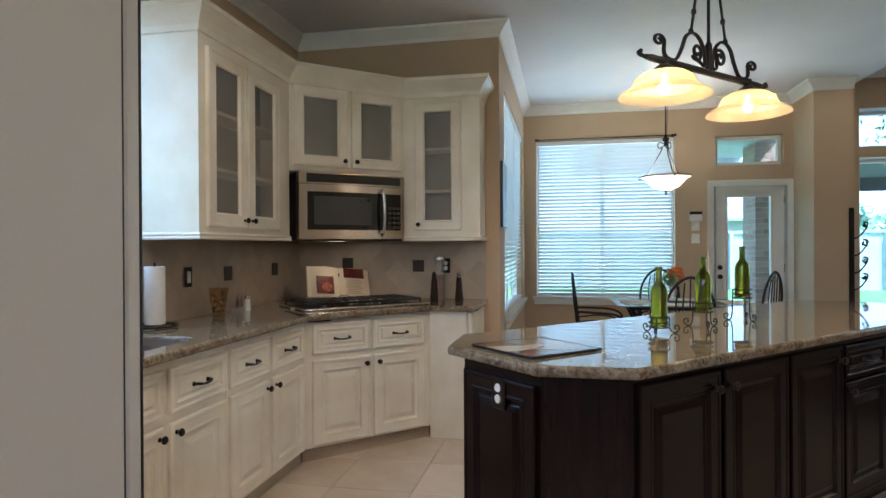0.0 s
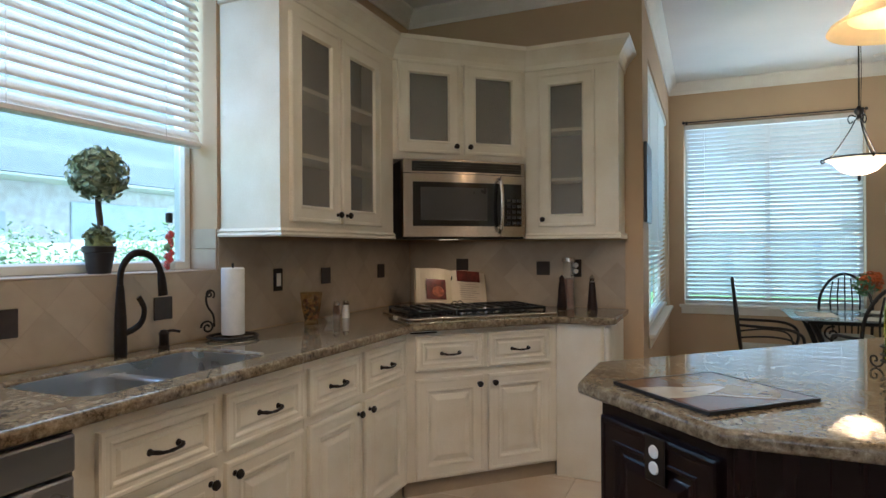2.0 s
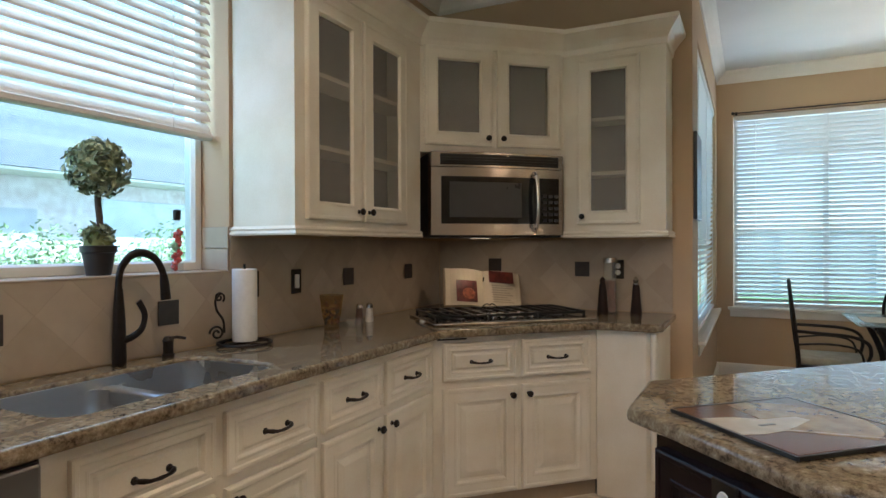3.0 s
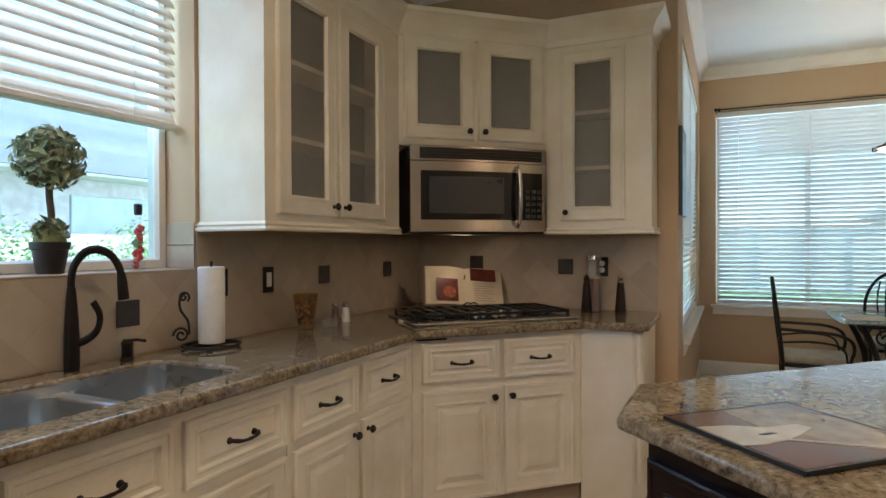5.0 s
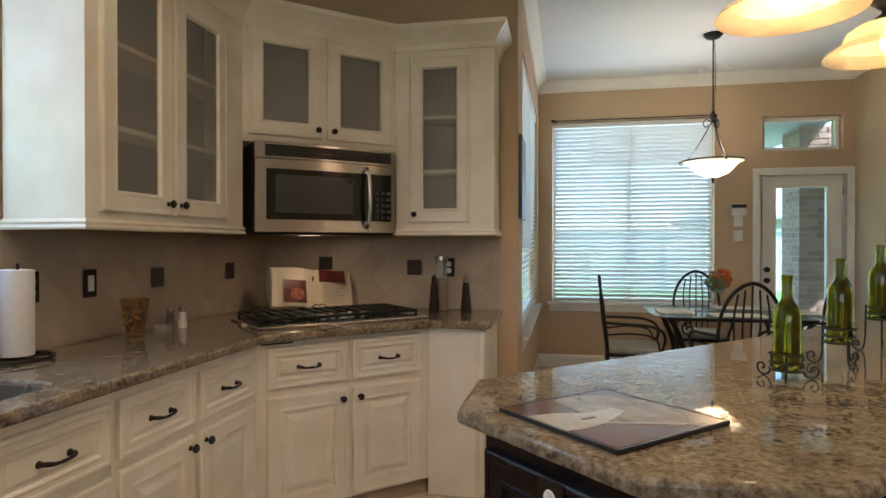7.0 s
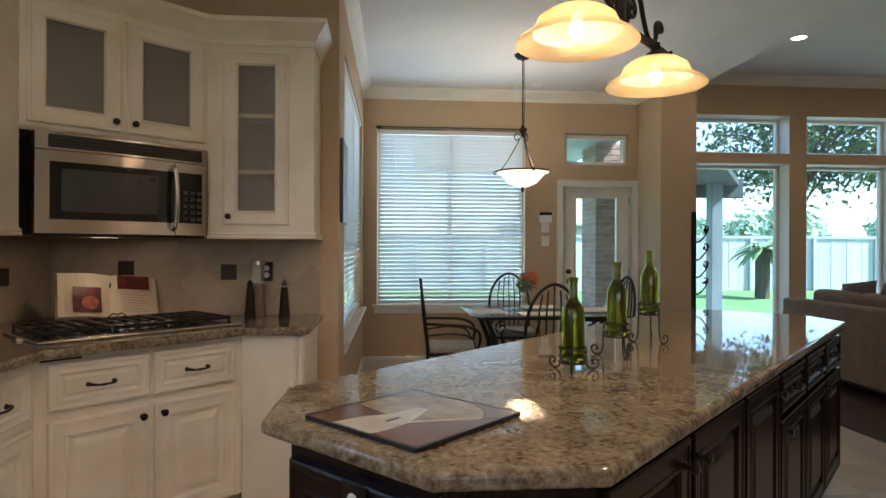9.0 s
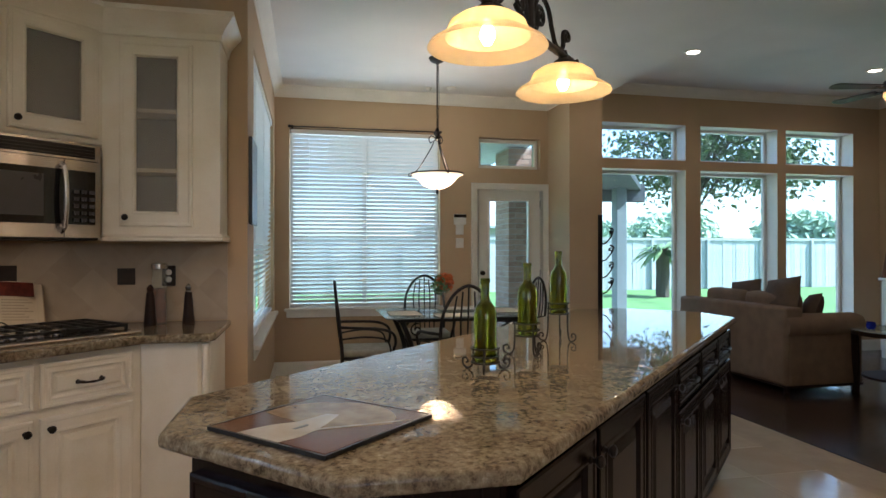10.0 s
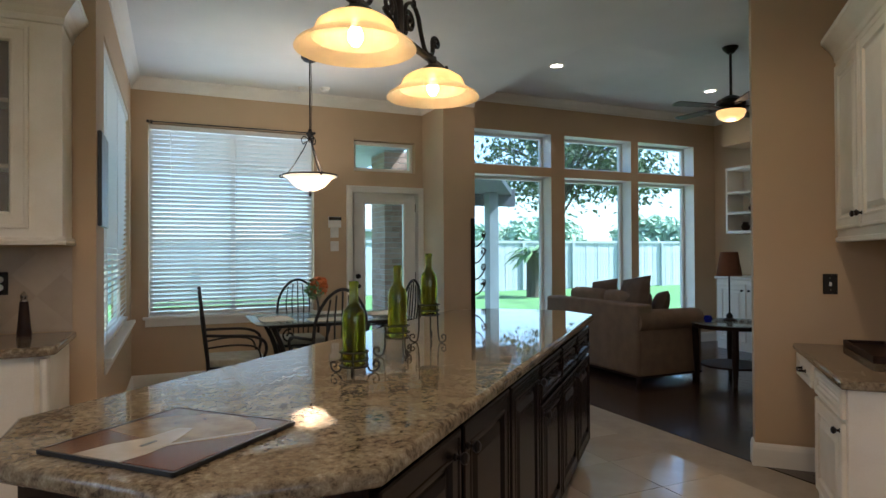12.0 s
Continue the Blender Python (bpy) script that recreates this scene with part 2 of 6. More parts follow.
def rings(bm, x0, z0, w, h, prof, cap=True):
    """Rectangular mouldings round a door or drawer front: (inset, y) from the back edge to the middle."""
    loops = []
    for i, y in prof:
        c = ((x0 + i, z0 + i), (x0 + w - i, z0 + i), (x0 + w - i, z0 + h - i), (x0 + i, z0 + h - i))
        loops.append([bm.verts.new((a, y, b)) for a, b in c])
    for p, q in zip(loops, loops[1:]):
        for k in range(4):
            bm.faces.new((p[k], p[(k + 1) % 4], q[(k + 1) % 4], q[k]))
    if cap:
        bm.faces.new(loops[-1])
    return bm


def tube(bm, pts, r, seg=8, taper=None):
    pts = [Vector(p) for p in pts]
    loops, up = [], None
    for i, p in enumerate(pts):
        d = (pts[min(i + 1, len(pts) - 1)] - pts[max(i - 1, 0)]).normalized()
        if up is None:
            up = d.orthogonal().normalized()
        up = (up - d * up.dot(d)).normalized()
        side = d.cross(up)
        rr = r if taper is None else r * taper[i]
        loops.append([bm.verts.new(p + (up * math.cos(a) + side * math.sin(a)) * rr) for a in [2 * math.pi * k / seg for k in range(seg)]])
    for p, q in zip(loops, loops[1:]):
        for k in range(seg):
            bm.faces.new((p[k], p[(k + 1) % seg], q[(k + 1) % seg], q[k]))
    bm.faces.new(loops[0][::-1])
    bm.faces.new(loops[-1])
    return bm


def lathe(bm, prof, seg=24, at=(0, 0, 0), m=None):
    """A turned shape from (radius, height) pairs, about z."""
    made, loops = [], []
    for r, z in prof:
        n = 1 if r < 1e-5 else seg
        loops.append([bm.verts.new((at[0] + r * math.cos(2 * math.pi * k / seg), at[1] + r * math.sin(2 * math.pi * k / seg), at[2] + z)) for k in range(n)])
        made += loops[-1]
    for p, q in zip(loops, loops[1:]):
        for k in range(seg):
            a, b, c, d = p[k % len(p)], p[(k + 1) % len(p)], q[(k + 1) % len(q)], q[k % len(q)]
            f = list(dict.fromkeys((a, b, c, d)))
            if len(f) > 2:
                bm.faces.new(f)
    if m is not None:
        bmesh.ops.transform(bm, matrix=m, verts=made)
    return bm


def sweep(bm, path, prof, closed=False):
    """A moulding: (out, z) carried along a path in plan; out is to the right of the way walked."""
    path = [Vector((p[0], p[1])) for p in path]
    n, loops = len(path), []
    for i, p in enumerate(path):
        a = path[i - 1] if (closed or i) else None
        b = path[(i + 1) % n] if (closed or i < n - 1) else None
        da = (p - a).normalized() if a is not None else None
        db = (b - p).normalized() if b is not None else None
        da, db = da or db, db or da
        na, nb = Vector((da.y, -da.x)), Vector((db.y, -db.x))
        k = (na + nb) / max(0.3, 1 + na.dot(nb))
        loops.append([bm.verts.new((p.x + k.x * o, p.y + k.y * o, z)) for o, z in prof])
    for i in range(n if closed else n - 1):
        p, q = loops[i], loops[(i + 1) % n]
        for j in range(len(prof) - 1):
            bm.faces.new((p[j], p[j + 1], q[j + 1], q[j]))
    if not closed:
        bm.faces.new(loops[0])
        bm.faces.new(loops[-1][::-1])
    return bm


def slab(outline, holes, z0, z1, bev=0.0):
    """A flat plate of any outline, with holes through it and eased edges."""
    bm = bmesh.new()
    es = []
    for loop in (outline, *holes):
        vs = [bm.verts.new((x, y, z1)) for x, y in loop]
        es += [bm.edges.new((vs[i - 1], vs[i])) for i in range(len(vs))]
    bmesh.ops.triangle_fill(bm, edges=es, use_beauty=True)
    ext = bmesh.ops.extrude_face_region(bm, geom=bm.faces[:])
    for v in [g for g in ext["geom"] if isinstance(g, bmesh.types.BMVert)]:
        v.co.z = z0
    bmesh.ops.recalc_face_normals(bm, faces=bm.faces)
    if bev:
        sharp = [e for e in bm.edges if len(e.link_faces) == 2 and e.calc_face_angle(0) > 1.0 and abs(e.verts[0].co.z - e.verts[1].co.z) < 1e-5]
        bmesh.ops.bevel(bm, geom=sharp, offset=bev, segments=3, affect="EDGES", profile=0.5)
    return bm


def arc(cx, cy, r, a0, a1, n):
    return [(cx + r * math.cos(radians(a0 + (a1 - a0) * i / n)), cy + r * math.sin(radians(a0 + (a1 - a0) * i / n))) for i in range(n + 1)]


def rounded(x0, x1, y0, y1, r, n=5):
    return arc(x1 - r, y1 - r, r, 0, 90, n) + arc(x0 + r, y1 - r, r, 90, 180, n) + arc(x0 + r, y0 + r, r, 180, 270, n) + arc(x1 - r, y0 + r, r, 270, 360, n)


def wall(name, a, b, z0, z1, thick, holes=(), label="", material=None):
    """A wall from a to b in plan, its room side to the right of the way from a to b. holes: (from, to, bottom, top) along it."""
    a, b = Vector(a), Vector(b)
    length, ang = (b - a).length, math.atan2(b.y - a.y, b.x - a.x)
    us = sorted({0.0, length, *[h[0] for h in holes], *[h[1] for h in holes]})
    zs = sorted({z0, z1, *[h[2] for h in holes], *[h[3] for h in holes]})
    bm = bmesh.new()
    vert = {}

    def v(i, y, j):
        if (i, y, j) not in vert:
            vert[i, y, j] = bm.verts.new((us[i], y, zs[j]))
        return vert[i, y, j]

    def solid(i, j):
        if not (0 <= i < len(us) - 1 and 0 <= j < len(zs) - 1):
            return False
        u, z = (us[i] + us[i + 1]) / 2, (zs[j] + zs[j + 1]) / 2
        return not any(h[0] < u < h[1] and h[2] < z < h[3] for h in holes)

    for i in range(len(us) - 1):
        for j in range(len(zs) - 1):
            if not solid(i, j):
                continue
            for y in (0.0, thick):
                bm.faces.new((v(i, y, j), v(i + 1, y, j), v(i + 1, y, j + 1), v(i, y, j + 1)))
            for di, dj, p, q in ((-1, 0, (i, j), (i, j + 1)), (1, 0, (i + 1, j), (i + 1, j + 1)), (0, -1, (i, j), (i + 1, j)), (0, 1, (i, j + 1), (i + 1, j + 1))):
                if not solid(i + di, j + dj):
                    bm.faces.new((v(p[0], 0.0, p[1]), v(q[0], 0.0, q[1]), v(q[0], thick, q[1]), v(p[0], thick, p[1])))
    ob = part(name, bm, material or WALL, m=Matrix.Translation((a.x, a.y, 0)) @ Matrix.Rotation(ang, 4, "Z"))
    return tagged(ob, label or "beige painted wall", "wall", kind="structure")


R2 = math.sqrt(0.5)


def uv(u, v):
    """Plan coordinates along and across the slanting island, in the room's x and y."""
    return ((u - v) * R2, (u + v) * R2)


def at(p, z=0.0, deg=0.0):
    return Matrix.Translation((p[0], p[1], z)) @ Matrix.Rotation(radians(deg), 4, "Z")


# ---- setting ----
CH, LH = 3.05, 3.30
XL, YB, YN, XN = -2.0, 5.64, 8.57, -0.34
XP0, XP1, YP = 2.72, 3.10, 7.97
XR = 7.40

wall("wall_kitchen_window", (XL, -1.6), (XL, YB), 0, LH, 0.22, [(1.6 + 1.98, 1.6 + 3.70, 1.21, 2.72)], "beige painted wall with a deep window opening over the sink")
wall("wall_corner_cabinets", (XL - 0.22, YB), (XN, YB), 0, LH, 0.15)
wall("wall_nook_side", (XN, YB + 0.15), (XN, YN), 0, LH, 0.15, [(0.25, 2.52, 0.70, 2.63)], "beige painted nook wall with a large window")
LIVING_WINDOWS = ((3.40, 1.12), (4.72, 1.11), (5.95, 1.04))
wall("wall_garden", (XN - 0.15, YN), (XR, YN), 0, LH + 0.2, 0.28,
     [(0.15 + 0.15 + 0.34 - 0.34, 1.93, 0.70, 2.62), (1.86 + 0.49, 2.67 + 0.49, 0.0, 2.05), (1.89 + 0.49, 2.625 + 0.49, 2.25, 2.60)]
     + [(x + 0.49, x + w + 0.49, z0, z1) for x, w in LIVING_WINDOWS for z0, z1 in ((0.12, 2.30), (2.41, 2.85))],
     "beige painted garden wall with windows, transoms and a door")
wall("wall_pillar", (XP0, YN), (XP0, YP), 0, CH + 0.25, XP1 - XP0, (), "beige painted pillar between nook and living room")
wall("wall_living_end", (XR, YN), (XR, 2.2), 0, LH + 0.2, 0.15)
wall("wall_living_near", (XR, 2.2), uv(3.8, 0.05), 0, LH + 0.2, 0.12)
wall("wall_desk_end", uv(5.57, 0.905), uv(5.57, -0.07), 0, LH + 0.2, 0.12, (), "tan painted stub wall beside the desk")
wall("wall_desk", uv(5.57, 0.05), uv(3.8, 0.05), 0, LH + 0.2, 0.12)
wall("wall_entry_side", uv(3.8, 0.05), (uv(3.8, 0.05)[0], -1.6), 0, LH, 0.15)
# opening added out of view so daylight reaches the cabinets from behind
wall("wall_entry", (uv(3.8, 0.05)[0] + 0.15, -1.6), (XL - 0.22, -1.6), 0, LH, 0.15, [(0.5, 4.4, 1.15, 2.85)], "beige painted wall with an unseen opening added to let daylight in")

XC = 3.20
# unseen roof added to keep direct sun out of the entry opening
tagged(part("ceiling_sun_blocker", box(XL - 3.0, 5.0, -6.0, -1.76, 2.75, 2.9), CEIL), "unseen roof added to block sun from the entry opening", "porch roof", kind="structure")
tagged(part("ceiling", slab([(XL - 0.22, -1.7), (XC, -1.7), (XC, YN + 0.1), (XL - 0.22, YN + 0.1)], (), CH, CH + 0.12), CEIL), "off-white painted ceiling over kitchen and nook", "ceiling", kind="structure")
tagged(part("ceiling_living", slab([(XC - 0.1, 1.9), (XR + 0.2, 1.9), (XR + 0.2, YN + 0.2), (XC - 0.1, YN + 0.2)], (), LH, LH + 0.1), CEIL), "off-white painted raised living room ceiling", "ceiling", kind="structure")
tagged(part("ceiling_drop", box(XC, XC + 0.02, -1.6, YN, CH, LH + 0.05), CEIL), "painted drop edge between the two ceilings", "ceiling", kind="structure")

CROWN = [(0.0, CH - 0.115), (0.012, CH - 0.115), (0.016, CH - 0.09), (0.05, CH - 0.045), (0.075, CH - 0.025), (0.085, CH - 0.018), (0.085, CH), (0.0, CH)]
tagged(part("trim_crown", sweep(bmesh.new(), [(XL, -1.6), (XL, YB), (XN, YB), (XN, YN), (XP0, YN), (XP0, YP), (XP1, YP)], CROWN), TRIM), "cream painted crown moulding", "moulding", kind="structure")
LCROWN = [(o, z + LH - CH) for o, z in CROWN]
tagged(part("trim_crown_living", sweep(bmesh.new(), [(XP1, YN), (XR, YN), (XR, 2.3)], LCROWN), TRIM), "cream painted crown moulding", "moulding", kind="structure")
BASE = [(0.0, 0.0), (0.016, 0.0), (0.016, 0.105), (0.012, 0.125), (0.004, 0.14), (0.0, 0.14)]
for pth in ([(XN, YB + 0.02), (XN, YN), (1.78, YN)], [(XP0, YN), (XP0, YP), (XP1, YP), (XP1, YN), (XR, YN), (XR, 2.3)], [uv(5.69, 0.905), uv(5.57, 0.905), uv(5.57, 0.06)]):
    tagged(part("baseboard", sweep(bmesh.new(), pth, BASE), TRIM), "cream painted baseboard", "baseboard", kind="structure")

# floors
tagged(part("floor", box(XL - 0.2, 3.33, -1.6, YN, -0.12, -0.004), GROUT), "cream stone tile floor with thin joints", "floor", kind="structure")
floor_l = tagged(part("floor_living", box(3.33, XR, 2.2, YN, -0.12, -0.006), DARKWOOD), "dark stained wood plank floor", "floor", kind="structure")

# ---- windows and the garden door ----
def window(name, m, w, z0, z1, label, depth=0.12, mullion=None, lined=False):
    """A white sash in an opening: local x along it, y out."""
    win = thing(name, m, label, "window", kind="structure")
    f = rings(bmesh.new(), 0.004, z0 + 0.004, w - 0.008, z1 - z0 - 0.008, [(0, depth + 0.05), (0, depth), (0.004, depth - 0.004), (0.034, depth - 0.004), (0.042, depth + 0.012), (0.042, depth + 0.05)], False)
    part("window_frame", f, TRIM, win)
    # pale lining added to the reveals, its paint standing in for outside light
    if lined:
        part("jamb_lit_lining", rings(bmesh.new(), 0.0, z0, w, z1 - z0, [(0.001, 0.001), (0.006, 0.001), (0.006, depth - 0.003)], False), TRIM, win)
    if mullion:
        part("mullion", box(mullion - 0.025, mullion + 0.025, depth, depth + 0.04, z0 + 0.045, z1 - 0.045, 0.004), TRIM, win)
    p = part("pane", box(0.04, w - 0.04, depth + 0.018, depth + 0.024, z0 + 0.04, z1 - 0.04), PANE, win)
    p.visible_shadow = False
    return win


def blind(m, w, z0, z1, pitch, tilt, label, raised=0.0, wands=(0.2,)):
    """A slatted blind hung from z1 down to z0."""
    b = thing("window_blind", m, label, "blind")
    part("headrail", box(0, w, -0.03, 0.03, z1 - 0.05, z1, 0.004), SLAT, b)
    one = None
    n = int((z1 - 0.075 - z0 - 0.045) / pitch) + 1
    for i in range(n):
        z = z1 - 0.075 - pitch * i
        if one is None:
            bm = bmesh.new()
            prof = [(-0.025, 0.0), (-0.012, 0.0028), (0.012, 0.0028), (0.025, 0.0), (0.012, 0.0002), (-0.012, 0.0002)]
            loops = [[bm.verts.new((x, y, z_)) for y, z_ in prof] for x in (0.006, w - 0.006)]
            for k in range(6):
                bm.faces.new((loops[0][k], loops[0][(k + 1) % 6], loops[1][(k + 1) % 6], loops[1][k]))
            bm.faces.new(loops[0]), bm.faces.new(loops[1][::-1])
            one = part("slat", bm, SLAT, b, smooth=False)
            s = one
        else:
            s = new("slat", one.data)
            s.parent = b
        s.matrix_basis = pose(0, 0, z, tilt + random.uniform(-2, 2), 0, 0)
    part("bottom_rail", box(0.004, w - 0.004, -0.026, 0.026, z0, z0 + 0.028, 0.006), SLAT, b)
    for x in [w * 0.12, w * 0.5, w * 0.88]:
        c = bmesh.new()
        tube(c, [(x, -0.027, z0 + 0.02), (x, -0.027, z1 - 0.04)], 0.0016, 5)
        part("ladder_cord", c, SLAT, b)
    return b


window("window_1", at((XL, 1.98), 0, 90), 1.72, 1.21, 2.72, "white framed kitchen window looking out to a brick house", 0.16)
window("window_2", at((-0.19, YN)), 1.63, 0.70, 2.62, "white nook window covered by a closed blind", 0.10, 0.80)
window("window_3", at((XN, 6.04), 0, 90), 2.27, 0.70, 2.63, "white side window of the nook behind a blind", 0.08, 1.13)
for x, w in LIVING_WINDOWS:
    window("window_4", at((x, YN)), w, 0.12, 2.30, "tall white framed living room window", 0.19, None, True)
    window("window_5", at((x, YN)), w, 2.41, 2.85, "white framed transom above a tall window", 0.19, None, True)
window("window_6", at((1.89, YN)), 0.735, 2.25, 2.60, "small white transom over the garden door", 0.08)
blind(at((-0.18, YN + 0.05)), 1.61, 0.72, 2.61, 0.043, -44, "white slatted blind almost closed over the nook window")
blind(at((XN - 0.04, 6.05), 0, 90), 2.25, 0.72, 2.62, 0.043, -42, "white slatted blind almost closed over the side window")
blind(at((XL - 0.10, 1.99), 0, 90), 1.70, 1.765, 2.71, 0.0455, 58, "white slatted blind half raised over the kitchen sink")

# sills
def sill(m, w, z, out, label, deep=0.1):
    z += 0.005
    s = bx(bmesh.new(), -0.05, w + 0.05, -out, -0.002, z - 0.03, z, 0.008, 2)
    bx(s, 0.003, w - 0.003, -0.004, deep, z - 0.004, z - 0.001)
    bx(s, -0.03, w + 0.03, -0.016, -0.002, z - 0.10, z - 0.031, 0.004)
    return tagged(part("window_sill", s, TRIM, m=m), label, "window sill", kind="structure")


sill(at((-0.19, YN)), 1.63, 0.70, 0.05, "white painted sill under the nook window")
sill(at((XN, 6.04), 0, 90), 2.27, 0.70, 0.05, "white painted sill under the side window")

door = thing("door_1", at((1.89, YN + 0.05)), "white garden door with one large pane and brick column beyond", "door", kind="structure")
d = rings(bmesh.new(), 0.0, 0.01, 0.75, 2.02, [(0, 0.045), (0, 0.003), (0.003, 0), (0.118, 0), (0.124, -0.008), (0.14, -0.008), (0.146, 0.006), (0.146, 0.045)], False)
part("door_leaf", d, TRIM, door)
p = part("pane", box(0.145, 0.605, 0.02, 0.026, 0.155, 1.885), PANE, door)
p.visible_shadow = False
for z in (1.06, 0.95):
    k = lathe(bmesh.new(), [(0, 0.055), (0.018, 0.052), (0.026, 0.04), (0.022, 0.025), (0.010, 0.02), (0.010, 0.008), (0.028, 0.006), (0.028, 0.0), (0, 0)], 14, m=pose(0.055, 0, z, 90, 0, 0))
    part("door_knob" if z < 1 else "deadbolt", k, BRONZE, door, smooth=True)
for z in (0.25, 1.05, 1.85):
    part("hinge", box(0.752, 0.768, -0.012, 0.02, z - 0.05, z + 0.05, 0.004), BRONZE, door)
case = rings(bmesh.new(), -0.09, -0.05, 0.93, 2.13, [(0, 0), (0, -0.018), (0.012, -0.022), (0.07, -0.012), (0.075, 0.0)], False)
tagged(part("trim_door_casing", case, TRIM, m=at((1.89, YN))), "white door casing", "door casing", kind="structure")
jamb = rings(bmesh.new(), -0.028, -0.03, 0.806, 2.078, [(0, 0.002), (0, 0.17), (0.024, 0.17), (0.024, 0.002)], False)
tagged(part("trim_door_jamb", jamb, TRIM, m=at((1.89, YN))), "white door jamb", "door casing", kind="structure")

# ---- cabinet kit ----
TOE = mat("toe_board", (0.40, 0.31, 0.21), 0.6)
SOLID = [(0, 0.0), (0, -0.016), (0.005, -0.020), (0.016, -0.020), (0.020, -0.017), (0.054, -0.017), (0.058, -0.019), (0.066, -0.019), (0.074, -0.008), (0.086, -0.006), (0.092, -0.010), (0.116, -0.018)]
FRONT = [(0, 0.0), (0, -0.016), (0.005, -0.020), (0.014, -0.020), (0.018, -0.016), (0.030, -0.016), (0.034, -0.018), (0.039, -0.018), (0.046, -0.009), (0.054, -0.008), (0.064, -0.015)]
OPENF = [(0, 0.0), (0, -0.016), (0.005, -0.020), (0.016, -0.020), (0.020, -0.017), (0.060, -0.017), (0.064, -0.019), (0.070, -0.019), (0.078, -0.009), (0.078, 0.0)]


def knob(parent, x, z, material=None):
    k = lathe(bmesh.new(), [(0, 0.034), (0.010, 0.033), (0.016, 0.027), (0.0165, 0.022), (0.012, 0.016), (0.006, 0.012), (0.006, 0.004), (0.010, 0.002), (0.010, 0.0), (0, 0)], 12, m=pose(x, -0.0185, z, 90, 0, 0))
    return part("knob", k, material or BRONZE, parent, "dark bronze knob", True)


def pull(parent, x, z, w=0.10, material=None):
    b = bmesh.new()
    pts = [(x - w / 2, -0.016, z), (x - w / 2, -0.034, z + 0.001), (x - w * 0.42, -0.042, z)] + [(x + w * t, -0.044 - 0.004 * math.cos(t * 3.1), z - 0.004 * math.cos(t * math.pi)) for t in (-0.3, -0.15, 0, 0.15, 0.3)] + [(x + w * 0.42, -0.042, z), (x + w / 2, -0.034, z + 0.001), (x + w / 2, -0.016, z)]
    tube(b, pts, 0.0062, 7, [1.1, 1.1, 1.15, 0.85, 0.75, 0.95, 0.75, 0.85, 1.15, 1.1, 1.1])
    for e in (-1, 1):
        lathe(b, [(0, 0.007), (0.008, 0.006), (0.0105, 0.002), (0.0105, 0.0), (0, 0)], 10, m=pose(x + e * w / 2, -0.0155, z, 90, 0, 0))
    return part("pull", b, material or BRONZE, parent, "dark bronze bow handle", True)


def leaf(parent, x, z, w, h, side, material, glazed=False, kz=None):
    """A cabinet door with its knob on the given side (-1 left, 1 right)."""
    o = part("door", rings(bmesh.new(), x, z, w, h, OPENF if glazed else SOLID, not glazed), material, parent)
    if glazed:
        part("pane", box(x + 0.07, x + w - 0.07, -0.006, -0.002, z + 0.07, z + h - 0.07), FROST, o, "grey frosted glass")
    if side:
        knob(o, x + 0.032 if side < 0 else x + w - 0.032, kz if kz is not None else z + h - 0.04)
    return o


def drawer(parent, x, z, w, h, material, handle=True):
    o = part("drawer_front", rings(bmesh.new(), x, z, w, h, FRONT), material, parent)
    if handle:
        pull(o, x + w / 2, z + h / 2 - 0.003)
    return o


def carcass(outline, z0, z1, material, bev=0.003):
    return slab(outline, (), z0, z1, bev)


# base cabinets along the window wall; local x runs along the wall, y into it

def base_unit(y0, y1, fronts, label):
    c = thing("base_cabinet", at((-1.40, y0), 0, 90), label, "cabinet", "kitchen base cabinets")
    w = y1 - y0
    top = 0.66 if "sink" in label else 0.874
    part("body", box(0.0, w, 0.0, 0.595, 0.085, top, 0.002), CREAM, c)
    if top < 0.8:
        part("top_rail", box(0.0, w, 0.0, 0.02, top, 0.874), CREAM, c)
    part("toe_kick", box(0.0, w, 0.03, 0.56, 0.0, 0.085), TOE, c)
    for a, b, side in fronts:
        drawer(c, a - y0, 0.652, b - a, 0.185, CREAM)
        leaf(c, a - y0, 0.098, b - a, 0.517, side, CREAM, kz=0.575)
    return c


base_unit(2.585, 3.518, ((2.645, 3.052, 1), (3.093, 3.503, -1)), "cream painted sink cabinet with two doors and drawer fronts")
base_unit(3.520, 4.40, ((3.540, 3.922, 1), (3.957, 4.355, -1)), "cream painted base cabinet with two drawers and two doors")

# diagonal cooktop cabinet: slanting face between the two runs
c = thing("base_cabinet", at((-1.40, 4.402), 0, 45), "cream painted slanting cooktop cabinet with two drawers", "cabinet", "kitchen base cabinets")
DW = 0.898
part("body", carcass([(0.0, 0.0), (DW, 0.0), (DW + 0.40, 0.42), (DW / 2, 1.29), (-0.40, 0.42)], 0.085, 0.874, CREAM), CREAM, c)
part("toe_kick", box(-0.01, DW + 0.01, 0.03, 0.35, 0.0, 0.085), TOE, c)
for a, b, side in ((0.045, 0.435, 1), (0.463, 0.853, -1)):
    drawer(c, a, 0.66, b - a, 0.185, CREAM)
    leaf(c, a, 0.098, b - a, 0.522, side, CREAM, kz=0.575)
part("vent_slot", box(0.02, 0.17, -0.004, 0.002, 0.858, 0.866), BLACK, c, "narrow dark slot under the worktop")

